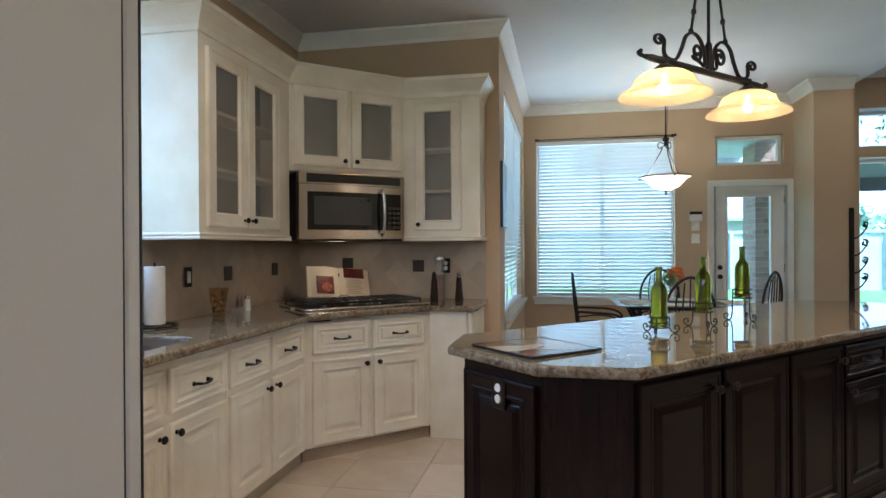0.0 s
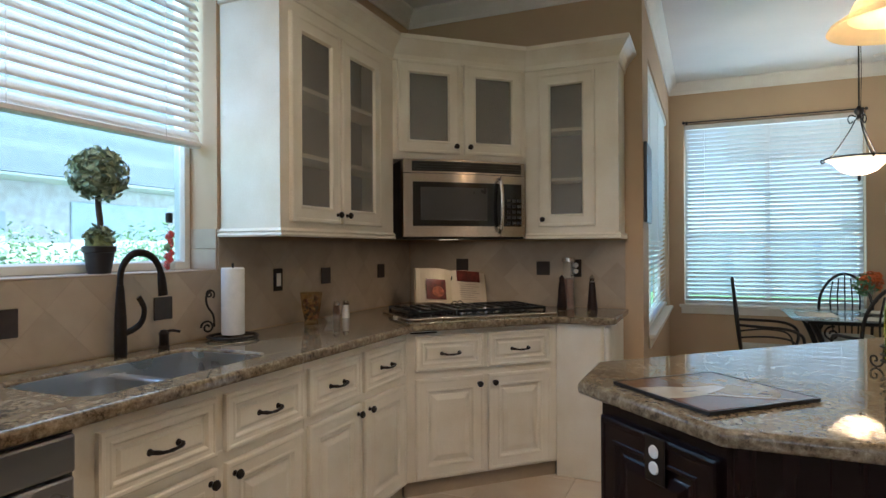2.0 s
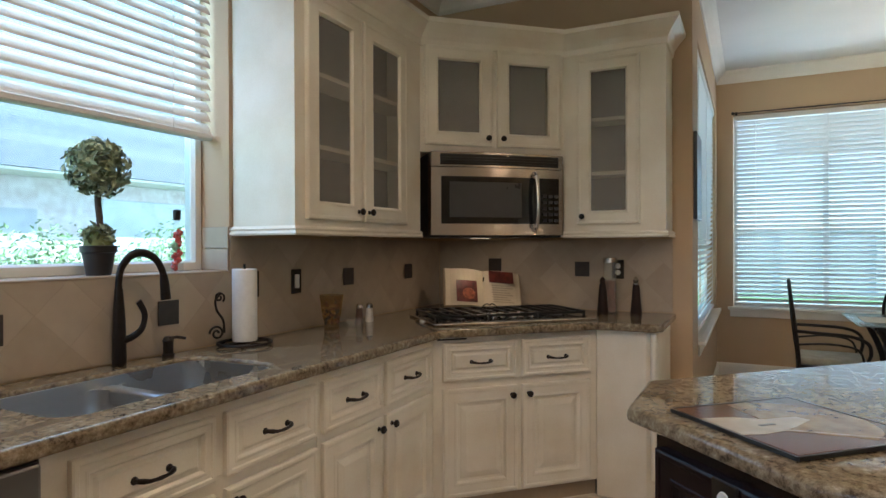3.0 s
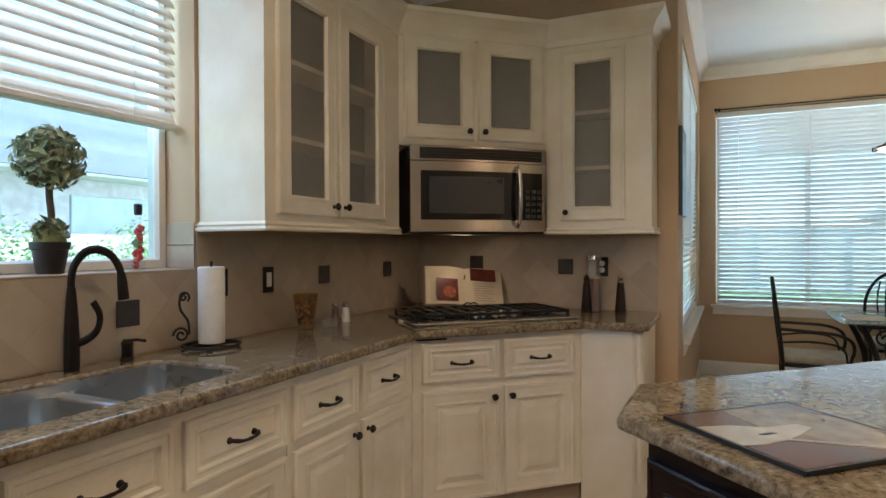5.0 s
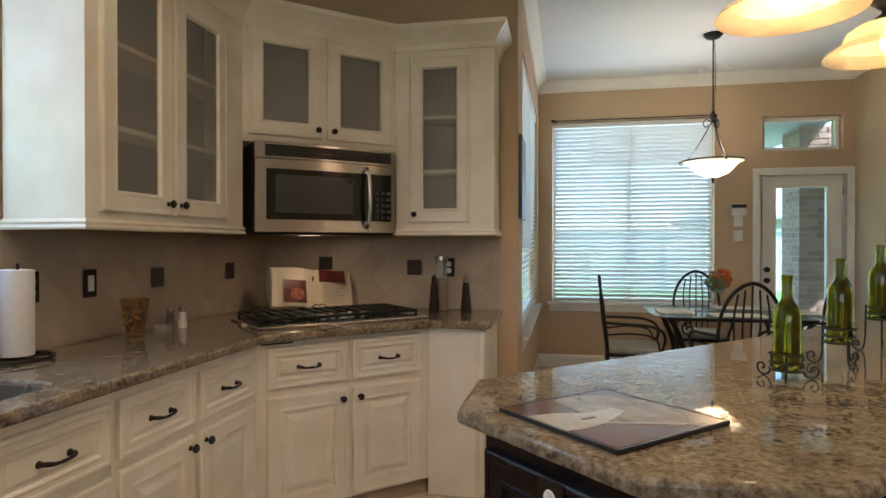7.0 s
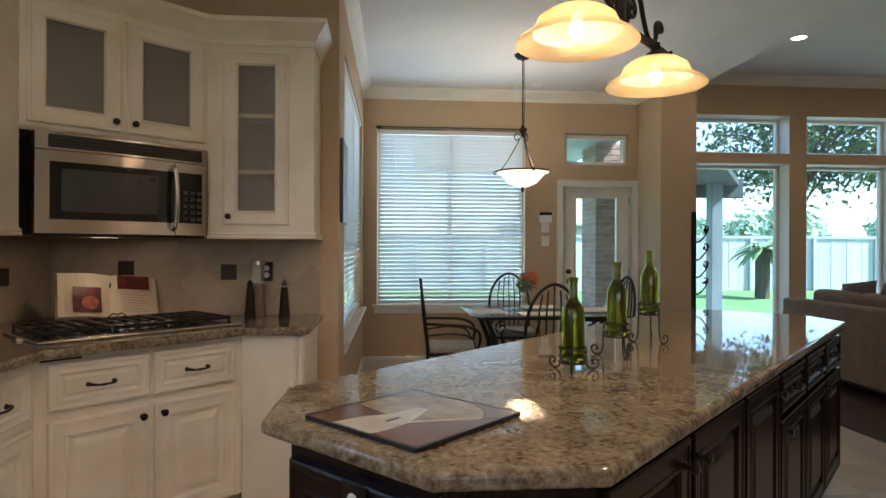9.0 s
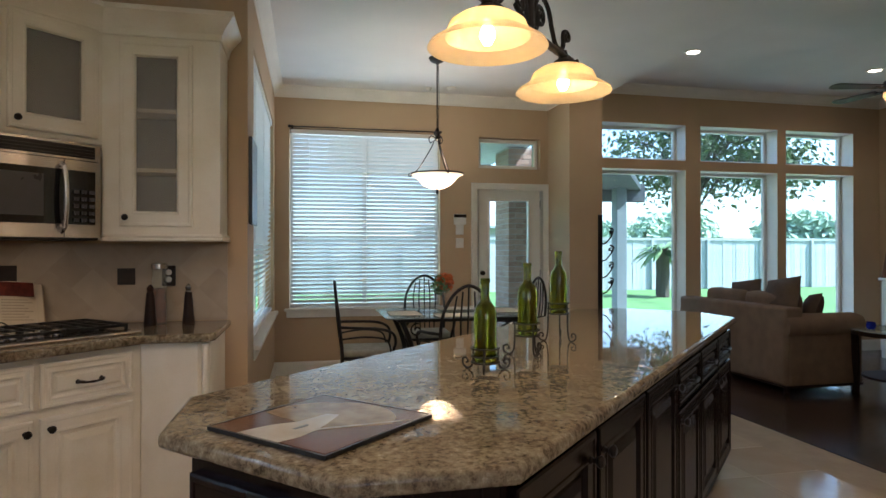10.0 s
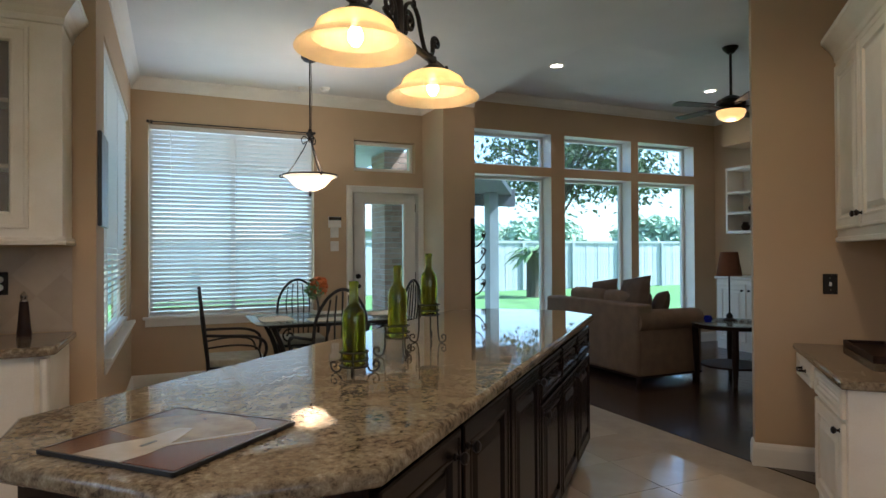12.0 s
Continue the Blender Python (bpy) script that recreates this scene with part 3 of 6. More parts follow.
# end cabinet with a canted corner post
c = thing("end_cabinet", at((-0.763, 5.037)), "cream painted end cabinet with plain panel and corner post", "cabinet", "kitchen base cabinets")
part("body", carcass([(0.0, 0.0), (0.25, 0.0), (0.30, 0.06), (0.30, 0.598), (0.02, 0.598)], 0.0, 0.874, CREAM), CREAM, c)
part("post", tube(bmesh.new(), [(0.283, 0.022, 0.12), (0.283, 0.022, 0.86)], 0.016, 10), CREAM, c, smooth=True)

# dishwasher
DWSTEEL = mat("dishwasher_steel", (0.26, 0.25, 0.24), 0.34, 0.7, vary=0.02, scale=3, rvary=0.03)
dw = thing("dishwasher", at((-1.40, 1.98), 0, 90), "stainless steel dishwasher with a bar handle under the worktop", "dishwasher")
part("tub", box(0.005, 0.595, 0.0, 0.57, 0.10, 0.868), BLACK, dw)
part("door", box(0.008, 0.592, -0.03, 0.0, 0.12, 0.76, 0.008, 2), DWSTEEL, dw)
part("control_panel", box(0.008, 0.592, -0.034, 0.0, 0.768, 0.862, 0.008, 2), DWSTEEL, dw, "steel control strip")
part("top_gap", box(0.008, 0.592, -0.02, 0.0, 0.8625, 0.8735), BLACK, dw)
h = bmesh.new()
tube(h, [(0.06, -0.028, 0.72), (0.06, -0.07, 0.72), (0.10, -0.08, 0.72), (0.50, -0.08, 0.72), (0.54, -0.07, 0.72), (0.54, -0.028, 0.72)], 0.013, 10)
part("handle", h, STEEL, dw, smooth=True)
part("toe_panel", box(0.01, 0.59, 0.05, 0.06, 0.0, 0.10), BLACK, dw)
c = thing("base_cabinet", at((-1.40, 0.9), 0, 90), "cream painted base cabinet hidden behind the fridge", "cabinet", "kitchen base cabinets")
part("body", box(0.86, 1.076, 0.0, 0.595, 0.10, 0.874, 0.002), CREAM, c)
part("toe_kick", box(0.86, 1.076, 0.05, 0.56, 0.0, 0.10), CREAM, c)

# ---- worktop, sink, splash ----
SX0, SX1 = -1.86, -1.465
bowls = [rounded(SX0, SX1, 2.675, 3.035, 0.07), rounded(SX0, SX1, 3.065, 3.405, 0.07)]
edge = [(XL + 0.012, 1.745), (-1.345, 1.745), (-1.345, 4.375), (-0.74, 5.0), (-0.47, 5.0), (-0.43, 5.05), (-0.43, YB - 0.012), (XL + 0.012, YB - 0.012)]
cutout = rounded(SX0, SX1, 2.675, 3.405, 0.07)
tagged(part("worktop", slab(edge, [cutout], 0.875, 0.914, 0.012), GRANITE, smooth=True), "polished speckled brown granite worktop with sink cut-outs", "countertop")
sink = thing("kitchen_sink", at((0, 0)), "double bowl stainless steel sink set into granite", "sink")
for bl in bowls:
    cx, cy = sum(p[0] for p in bl) / len(bl), sum(p[1] for p in bl) / len(bl)
    bm = bmesh.new()
    loops = []
    for k, z in ((1.03, 0.8735), (0.975, 0.8735), (0.965, 0.80), (0.95, 0.715), (0.86, 0.692), (0.12, 0.688), (0.11, 0.68)):
        loops.append([bm.verts.new((cx + (x - cx) * k, cy + (y - cy) * k, z)) for x, y in bl])
    for p_, q_ in zip(loops, loops[1:]):
        for i in range(len(bl)):
            j = (i + 1) % len(bl)
            bm.faces.new((p_[i], p_[j], q_[j], q_[i]))
    bm.faces.new(loops[-1])
    part("bowl", bm, SINKSTEEL, sink, smooth=True)
part("divider", box(SX0 + 0.006, SX1 - 0.006, 3.026, 3.074, 0.82, 0.878, 0.012, 3), SINKSTEEL, sink, "low steel divider between the bowls", True)
part("rim", slab(rounded(SX0 + 0.001, SX1 - 0.001, 2.676, 3.404, 0.069), (rounded(SX0 + 0.008, SX1 - 0.008, 2.683, 3.397, 0.063),), 0.868, 0.902), SINKSTEEL, sink)

# ---- upper cabinets ----
UB, UT = 1.372, 2.45


def upper(m, outline, doors, label, z0, shelves, group="kitchen wall cabinets", material=None, glazed=True):
    material = material or CREAM
    c = thing("wall_cabinet", m, label, "cabinet", group)
    x0, x1 = min(p[0] for p in outline if p[1] < 0.01), max(p[0] for p in outline if p[1] < 0.01)
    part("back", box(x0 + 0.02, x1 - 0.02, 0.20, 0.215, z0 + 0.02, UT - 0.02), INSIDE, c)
    part("bottom", slab(outline, (), z0, z0 + 0.02), material, c)
    part("top", slab(outline, (), UT - 0.02, UT), material, c)
    # face frame: stiles and rails round each door opening
    f = bmesh.new()
    xs = [x0] + [v for d_ in doors for v in (d_[0] + 0.012, d_[0] + d_[1] - 0.012)] + [x1]
    for i in range(0, len(xs), 2):
        bx(f, xs[i], xs[i + 1], 0.0, 0.02, z0, UT)
    dz0, dz1 = doors[0][2] + 0.012, doors[0][2] + doors[0][3] - 0.012
    for i in range(1, len(xs) - 1, 2):
        bx(f, xs[i], xs[i + 1], 0.0, 0.02, z0, dz0)
        bx(f, xs[i], xs[i + 1], 0.0, 0.02, dz1, UT)
    part("face_frame", f, material, c)
    for x in (x0, x1):
        part("side", box(x if x == x0 else x - 0.018, x + 0.018 if x == x0 else x, 0.02, 0.30 if x == x1 else 0.333, z0 + 0.02, UT - 0.02), material, c)
    for z in shelves:
        part("shelf", box(x0 + 0.02, x1 - 0.02, 0.004 + 0.018, 0.19, z - 0.01, z + 0.01), CREAM, c)
    for x, w, z, h, side in doors:
        leaf(c, x, z, w, h, side, material, glazed, kz=z + 0.045)
    return c


upper(at((-1.66, 3.715), 0, 90), [(0, 0), (1.035, 0), (1.16, 0.332), (0, 0.332)], [(0.063, 0.388, 1.427, 0.935, 1), (0.472, 0.398, 1.427, 0.935, -1)], "cream painted wall cabinet with two frosted glass doors", UB, (1.74, 2.05))
# plain end panel toward the window
DA = math.degrees(math.atan2(0.58, 0.64))
DL = math.hypot(0.58, 0.64)
upper(at((-1.66, 4.75), 0, DA), [(0, 0), (DL, 0), (DL + 0.22, 0.25), (DL / 2, 0.95), (-0.2, 0.27)], [(0.025, 0.395, 1.875, 0.55, 1), (0.445, 0.395, 1.875, 0.55, -1)], "cream painted wall cabinet with two small frosted doors above the microwave", 1.835, ())
upper(at((-1.02, 5.33)), [(0, 0), (0.57, 0), (0.57, 0.306), (-0.12, 0.306)], [(0.085, 0.35, 1.437, 0.95, -1)], "cream painted wall cabinet with one frosted glass door", UB, (1.73, 2.04))
cpath = [(XL, 3.715), (-1.66, 3.715), (-1.66, 4.75), (-1.02, 5.33), (-0.45, 5.33), (-0.45, YB)]
UCROWN = [(0.0, UT - 0.035), (0.008, UT - 0.03), (0.012, UT), (0.03, UT + 0.03), (0.055, UT + 0.06), (0.068, UT + 0.075), (0.075, UT + 0.08), (0.075, UT + 0.105), (0.0, UT + 0.105)]
tagged(part("trim_cabinet_crown", sweep(bmesh.new(), cpath, UCROWN), CREAM), "cream painted crown moulding along the wall cabinets", "moulding", kind="structure")
RAILP = [(0.0, UB - 0.012), (0.014, UB - 0.012), (0.018, UB - 0.004), (0.012, UB + 0.006), (0.016, UB + 0.014), (0.006, UB + 0.026), (0.0, UB + 0.026)]
tagged(part("trim_light_rail", sweep(bmesh.new(), cpath[:3], RAILP), CREAM), "cream painted bottom moulding of the wall cabinet", "moulding", kind="structure")
tagged(part("trim_light_rail", sweep(bmesh.new(), cpath[3:], RAILP), CREAM), "cream painted bottom moulding of the end wall cabinet", "moulding", kind="structure")

# microwave
mw = thing("microwave", at((-1.66, 4.75), 0, DA) @ Matrix.Translation((DL / 2, 0, 0)), "stainless steel over-the-range microwave with a black window", "microwave")
MW, MZ0, MZ1, MY = 0.39, 1.362, 1.828, -0.075
part("case", box(-MW, MW, MY + 0.02, 0.30, MZ0, MZ1, 0.004), BLACK, mw)


def bowed(x0, x1, z0, z1, y, bow, thick, n=12):
    """A panel whose face bulges gently to the front."""
    bm = bmesh.new()
    fr, bk = [], []
    for i in range(n + 1):
        x = x0 + (x1 - x0) * i / n
        yy = y - bow * (1 - (x / MW) ** 2)
        fr.append((bm.verts.new((x, yy, z0)), bm.verts.new((x, yy, z1))))
        bk.append((bm.verts.new((x, yy + thick, z0)), bm.verts.new((x, yy + thick, z1))))
    for i in range(n):
        bm.faces.new((fr[i][0], fr[i + 1][0], fr[i + 1][1], fr[i][1]))
        bm.faces.new((bk[i][1], bk[i + 1][1], bk[i + 1][0], bk[i][0]))
        bm.faces.new((fr[i][1], fr[i + 1][1], bk[i + 1][1], bk[i][1]))
        bm.faces.new((bk[i][0], bk[i + 1][0], fr[i + 1][0], fr[i][0]))
    bm.faces.new((fr[0][0], fr[0][1], bk[0][1], bk[0][0]))
    bm.faces.new((bk[-1][0], bk[-1][1], fr[-1][1], fr[-1][0]))
    return bm


part("vent_strip", bowed(-MW, MW, 1.748, MZ1, MY, 0.025, 0.06), STEEL, mw, smooth=True)
vs = part("vent_grille", bowed(-MW + 0.05, MW - 0.03, 1.758, 1.816, MY - 0.003, 0.025, 0.01), BLACK, mw, "black vent grille")
for k in range(3):
    part("vent_louver", bowed(-MW + 0.06, MW - 0.03, 1.768 + 0.015 * k, 1.7735 + 0.015 * k, MY - 0.008, 0.025, 0.01), BLACK, vs)
dr = part("door", bowed(-MW, 0.215, MZ0 + 0.012, 1.744, MY, 0.025, 0.06), STEEL, mw, "stainless door", True)
part("window", bowed(-MW + 0.055, 0.214, MZ0 + 0.075, 1.695, MY - 0.004, 0.025, 0.012), BLACKGLASS, dr, "black glass window", True)
part("window_mesh", bowed(-MW + 0.10, 0.125, MZ0 + 0.11, 1.665, MY - 0.0055, 0.025, 0.01), mat("oven_mesh", (0.05, 0.05, 0.052), 0.3), dr, "dark grey mesh screen")
h = bmesh.new()
tube(h, [(0.205, MY - 0.01, 1.40), (0.205, MY - 0.05, 1.42), (0.205, MY - 0.065, 1.50), (0.205, MY - 0.068, 1.56), (0.205, MY - 0.065, 1.62), (0.205, MY - 0.05, 1.705), (0.205, MY - 0.01, 1.725)], 0.012, 10)
part("handle", h, STEEL, dr, "curved steel handle", True)
cp = part("control_panel", bowed(0.219, MW, MZ0 + 0.012, 1.744, MY, 0.025, 0.04), STEEL, mw, smooth=True)
part("keypad", bowed(0.220, MW - 0.028, MZ0 + 0.075, 1.695, MY - 0.004, 0.025, 0.012), BLACKGLASS, cp, "black glass keypad")
for r in range(5):
    for q in range(3):
        part("key", box(0.258 + q * 0.036, 0.280 + q * 0.036, MY - 0.0265, MY - 0.012, 1.45 + r * 0.034, 1.466 + r * 0.034), mat("key_grey", (0.03, 0.03, 0.03), 0.4) if r == 0 and q == 0 else bpy.data.materials["key_grey"], cp)
part("cook_light", box(-0.06, 0.06, 0.24, 0.26, MZ0 - 0.001, MZ0 + 0.001), glow("cook_light_lens", (1.0, 0.80, 0.5), 0.6), mw, "lit lens under the microwave")
lamp("cook_light_lamp", "AREA", mw.matrix_basis @ Matrix.Translation((0, 0.27, MZ0 - 0.004)), 0.15, (1, 0.78, 0.5), size=(0.08, 0.012))
part("badge", lathe(bmesh.new(), [(0, 0.004), (0.009, 0.003), (0.010, 0), (0, 0)], 16, m=pose(-MW + 0.075, MY - 0.001, MZ0 + 0.045, 90, 0, 0)), STEEL, mw, "small round badge")

# ---- island ----
def ipoly(u0, u1, v0, v1, k):
    return [uv(*p) for p in ((u0 + k, v0), (u1 - k, v0), (u1, v0 + k), (u1, v1 - k), (u1 - k, v1), (u0 + k, v1), (u0, v1 - k), (u0, v0 + k))]


IU0, IU1, IV0, IV1, IK = 2.155, 5.60, 1.84, 2.835, 0.235
IOV = 0.075
isl = thing("kitchen_island", at((0, 0)), "dark espresso wood kitchen island with panelled doors", "kitchen island")
part("body", slab(ipoly(IU0 + 0.045, IU1 - 0.045, IV0 + 0.045, IV1 - IOV, IK - 0.02), (), 0.09, 0.874, 0.003), ESPRESSO, isl)
part("plinth", slab(ipoly(IU0 + 0.11, IU1 - 0.11, IV0 + 0.11, IV1 - IOV - 0.065, IK - 0.02), (), 0.0, 0.09), ESPRESSO, isl)
# near end panel, with its outlet
mE = at(uv(IU0 + 0.045, IV1 - IOV - IK + 0.02), 0, -45)
wE = IV1 - IOV - IV0 - 0.045 - 2 * (IK - 0.02)
o = part("end_panel", rings(bmesh.new(), 0.015, 0.13, wE - 0.03, 0.70, SOLID), ESPRESSO, isl, m=mE)
UF0, UF1 = IU0 + 0.045 + IK - 0.02, IU1 - 0.045 - IK + 0.02
n = 6
wD = (UF1 - UF0) / n
for i in range(n):
    m = at(uv(UF0 + i * wD, IV0 + 0.045), 0, 45)
    if i < 3:
        ld = part("door", rings(bmesh.new(), 0.012, 0.115, wD - 0.024, 0.735, SOLID), ESPRESSO, isl, m=m)
        knob(ld, wD - 0.05 if i % 2 == 0 else 0.05, 0.785)
        continue
    fr = part("drawer_front", rings(bmesh.new(), 0.012, 0.69, wD - 0.024, 0.155, FRONT), ESPRESSO, isl, m=m)
    pull(fr, wD / 2, 0.765)
    ld = part("door", rings(bmesh.new(), 0.012, 0.125, wD - 0.024, 0.545, SOLID), ESPRESSO, isl, m=m)
    knob(ld, wD - 0.05 if i % 2 == 0 else 0.05, 0.63)
k = part("corner_panel", box(0.012, (IK - 0.02) * math.sqrt(2) - 0.012, -0.006, 0.0, 0.10, 0.868, 0.003), ESPRESSO, isl, m=at(uv(IU0 + 0.045, IV0 + 0.045 + IK - 0.02), 0, 0))
tagged(part("island_worktop", slab(ipoly(IU0, IU1, IV0, IV1, IK), (), 0.874, 0.914, 0.014), GRANITE, smooth=True), "polished speckled brown granite slab on the island", "countertop")

# ---- fridge, desk ----
fr = thing("refrigerator", at((-0.44, 1.669)), "grey fridge with a plain side and a thin dark front edge", "refrigerator")
part("body", box(-0.91, 0.0, -0.78, 0.0, 0.03, 1.79, 0.006, 2), FRIDGE, fr)
part("upper_door", box(-0.91, -0.003, 0.008, 0.040, 0.83, 1.79, 0.010, 3), FRIDGE, fr, "grey upper door")
part("front_panel", box(-0.90, -0.006, 0.0395, 0.0455, 0.84, 1.78, 0.002), BLACK, fr, "black front of the upper door")
part("gasket", box(-0.90, -0.008, -0.002, 0.012, 0.06, 1.78), BLACK, fr)
lo = part("freezer_drawer", box(-0.91, -0.003, 0.008, 0.045, 0.45, 0.815, 0.010, 3), FRIDGE, fr, "grey freezer drawer")
part("freezer_drawer", box(-0.91, -0.003, 0.008, 0.045, 0.05, 0.435, 0.010, 3), FRIDGE, fr)
for z in (0.745, 0.38):
    hd = bmesh.new()
    tube(hd, [(-0.84, 0.03, z), (-0.84, 0.08, z), (-0.80, 0.085, z), (-0.10, 0.085, z), (-0.06, 0.08, z), (-0.06, 0.03, z)], 0.012, 8)
    part("handle", hd, STEEL, fr, "steel bar handle", True)
for x in (-0.88, -0.05):
    part("foot", box(x - 0.02, x + 0.02, -0.70, -0.66, 0.0, 0.035), BLACK, fr)

mD = at(uv(5.565, 0.67), 0, -135)
desk = thing("desk_cabinet", mD, "cream painted built-in desk with drawer and knee space", "desk")
part("drawer_box", box(0.0, 0.55, 0.0, 0.5, 0.58, 0.72, 0.003), CREAM, desk)
drawer(desk, 0.06, 0.585, 0.42, 0.13, CREAM)
part("body", box(0.55, 1.15, 0.0, 0.56, 0.0, 0.72, 0.003), CREAM, desk)
drawer(desk, 0.575, 0.585, 0.55, 0.125, CREAM, False)
leaf(desk, 0.575, 0.10, 0.55, 0.465, 1, CREAM, kz=0.53)
part("top", box(0.002, 1.18, -0.03, 0.57, 0.721, 0.76, 0.012, 3), GRANITE, desk, "polished speckled brown granite top", True)
uc = thing("wall_cabinet", at(uv(5.565, 0.46), 0, -135), "cream painted wall cabinet with solid doors above the desk", "cabinet", "kitchen wall cabinets")
part("box", box(0.0, 1.10, 0.0, 0.405, 1.378, 2.45, 0.003), CREAM, uc)
for x, s in ((0.05, 1), (0.56, -1)):
    leaf(uc, x, 1.43, 0.49, 0.95, s, CREAM, kz=1.50)
part("crown", sweep(bmesh.new(), [(0.0, 0.0), (1.10, 0.0), (1.10, 0.40)], [(o_, z_) for o_, z_ in UCROWN]), CREAM, uc)
part("light_rail", box(0.0, 1.11, -0.012, 0.03, 1.36, 1.39, 0.006), CREAM, uc)

# ---- more materials ----
SHADE = lampglass("amber_shade", (0.87, 0.70, 0.40), 0.10, 0.26)
BOWLGLASS = lampglass("white_bowl", (0.85, 0.80, 0.70), 0.12, 0.2)
BULB = glow("lit_bulb", (1.0, 0.80, 0.50), 7)
CANLIGHT = glow("can_lens", (1.0, 0.90, 0.74), 5)
GREENGLASS = true_glass("green_bottle_glass", (0.42, 0.40, 0.045))
CLEARGLASS = glass("clear_glass", (0.97, 0.98, 0.97), 0.93, 0.03)
TABLEGLASS = glass("table_glass", (0.80, 0.88, 0.86), 0.72, 0.03)
PAPER = mat("paper_towel", (0.84, 0.83, 0.80), 0.9, vary=0.03, scale=30, bump=0.6, bscale=120)
PAGE = mat("book_page", (0.60, 0.50, 0.35), 0.8, vary=0.05, scale=8)
PHOTO = mat("book_photo", (0.16, 0.03, 0.02), 0.3, vary=0.3, scale=16, second=(0.03, 0.008, 0.006))
PHOTO2 = mat("book_dish", (0.45, 0.12, 0.05), 0.4, vary=0.3, scale=30)
TERRA = mat("dark_pot", (0.020, 0.016, 0.015), 0.4, vary=0.1)
MOSS = mat("moss", (0.20, 0.22, 0.08), 0.95, vary=0.25, scale=30, bump=1.0)
LEAFY = pieces("topiary_leaf", (0.06, 0.095, 0.03), (0.42, 0.46, 0.28), 0.5, 8)
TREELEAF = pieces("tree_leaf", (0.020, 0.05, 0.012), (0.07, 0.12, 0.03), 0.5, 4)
# distance haze is mixed into this paler leaf colour
HAZYLEAF = pieces("hazy_far_leaf", (0.27, 0.41, 0.27), (0.44, 0.57, 0.42), 0.7, 4)
BUSH = pieces("bush_leaf", (0.08, 0.16, 0.06), (0.22, 0.34, 0.15), 0.6, 4)
BARK = mat("bark", (0.10, 0.075, 0.055), 0.9, vary=0.3, scale=12, bump=1.0)
RED = mat("red_pepper", (0.55, 0.03, 0.02), 0.25, vary=0.15, scale=40)
ORANGE = mat("orange_petal", (0.75, 0.16, 0.03), 0.6, vary=0.2, scale=40)
SOFA = mat("sofa_fabric", (0.23, 0.16, 0.11), 0.9, vary=0.1, scale=8, bump=0.7, bscale=220)
PILLOW = mat("pillow_fabric", (0.13, 0.09, 0.065), 0.9, vary=0.15, scale=10, bump=0.7, bscale=220)
SEATPAD = mat("seat_pad", (0.42, 0.40, 0.33), 0.9, vary=0.1, scale=15, bump=0.5)
BRICK = pieces("brick", (0.26, 0.13, 0.09), (0.45, 0.30, 0.23), 0.85, 12, 0, 0.6)
MORTAR = mat("mortar", (0.45, 0.42, 0.38), 0.95, vary=0.1)
SHINGLE = pieces("roof_shingle", (0.26, 0.28, 0.30), (0.38, 0.40, 0.42), 0.9, 10, 0, 0.6)
FENCE = pieces("fence_board", (0.34, 0.36, 0.37), (0.52, 0.53, 0.53), 0.85, 6, 0, 0.4)
CONCRETE = mat("patio_concrete", (0.52, 0.50, 0.46), 0.85, vary=0.1, scale=3, bump=0.5)
SHADECLOTH = mat("lamp_shade_cloth", (0.20, 0.085, 0.045), 0.85, vary=0.1)
BLUEGLASS = mat("blue_glass", (0.01, 0.02, 0.35), 0.1)
MAT = mat("place_mat", (0.62, 0.58, 0.48), 0.8, vary=0.06)
STONE = pieces("marbled_stone", (0.085, 0.035, 0.022), (0.20, 0.11, 0.065), 0.16, 9, 0.0, 0.02)
CREAMSTONE = pieces("cream_stone", (0.30, 0.24, 0.17), (0.50, 0.45, 0.37), 0.16, 14, 0.0, 0.02)
GREYPAINT = mat("outlet_white", (0.75, 0.74, 0.70), 0.4)
PEPPER = mat("peppercorn", (0.22, 0.08, 0.045), 0.6, vary=0.5, scale=55, second=(0.05, 0.025, 0.02))
MILLWOOD = wood("mill_wood", (0.03, 0.014, 0.009), (0.012, 0.006, 0.005), 0.5, (8, 8, 1), 6, 0.0)
MILLWOOD.node_tree.nodes["Principled BSDF"].inputs["Specular IOR Level"].default_value = 0.2
PASTA = mat("dried_pasta", (0.42, 0.24, 0.08), 0.5, vary=0.2, scale=30)
AMBERJAR = glass("amber_jar", (0.88, 0.78, 0.60), 0.955, 0.05)


def spiral(cx, cz, r0, r1, a0, turns, n=22, y=0.0):
    return [(cx + (r0 + (r1 - r0) * i / n) * math.cos(a0 + turns * 2 * math.pi * i / n), y, cz + (r0 + (r1 - r0) * i / n) * math.sin(a0 + turns * 2 * math.pi * i / n)) for i in range(n + 1)]


def smooth_path(pts, n=6):
    """A soft curve through points."""
    P = [Vector(p) for p in pts]
    out = []
    for i in range(len(P) - 1):
        a, b, c, d = P[max(i - 1, 0)], P[i], P[i + 1], P[min(i + 2, len(P) - 1)]
        for k in range(n):
            t = k / n
            out.append(0.5 * ((2 * b) + (c - a) * t + (2 * a - 5 * b + 4 * c - d) * t * t + (3 * b - a - 3 * c + d) * t ** 3))
    return out + [P[-1]]


# ---- island chandelier: two shades under a scrolled bar ----
ch = thing("island_chandelier", at((0.8775, 4.2475), 0, 45), "wrought iron scroll chandelier with two lit amber glass shades", "chandelier")
BARZ = 2.194


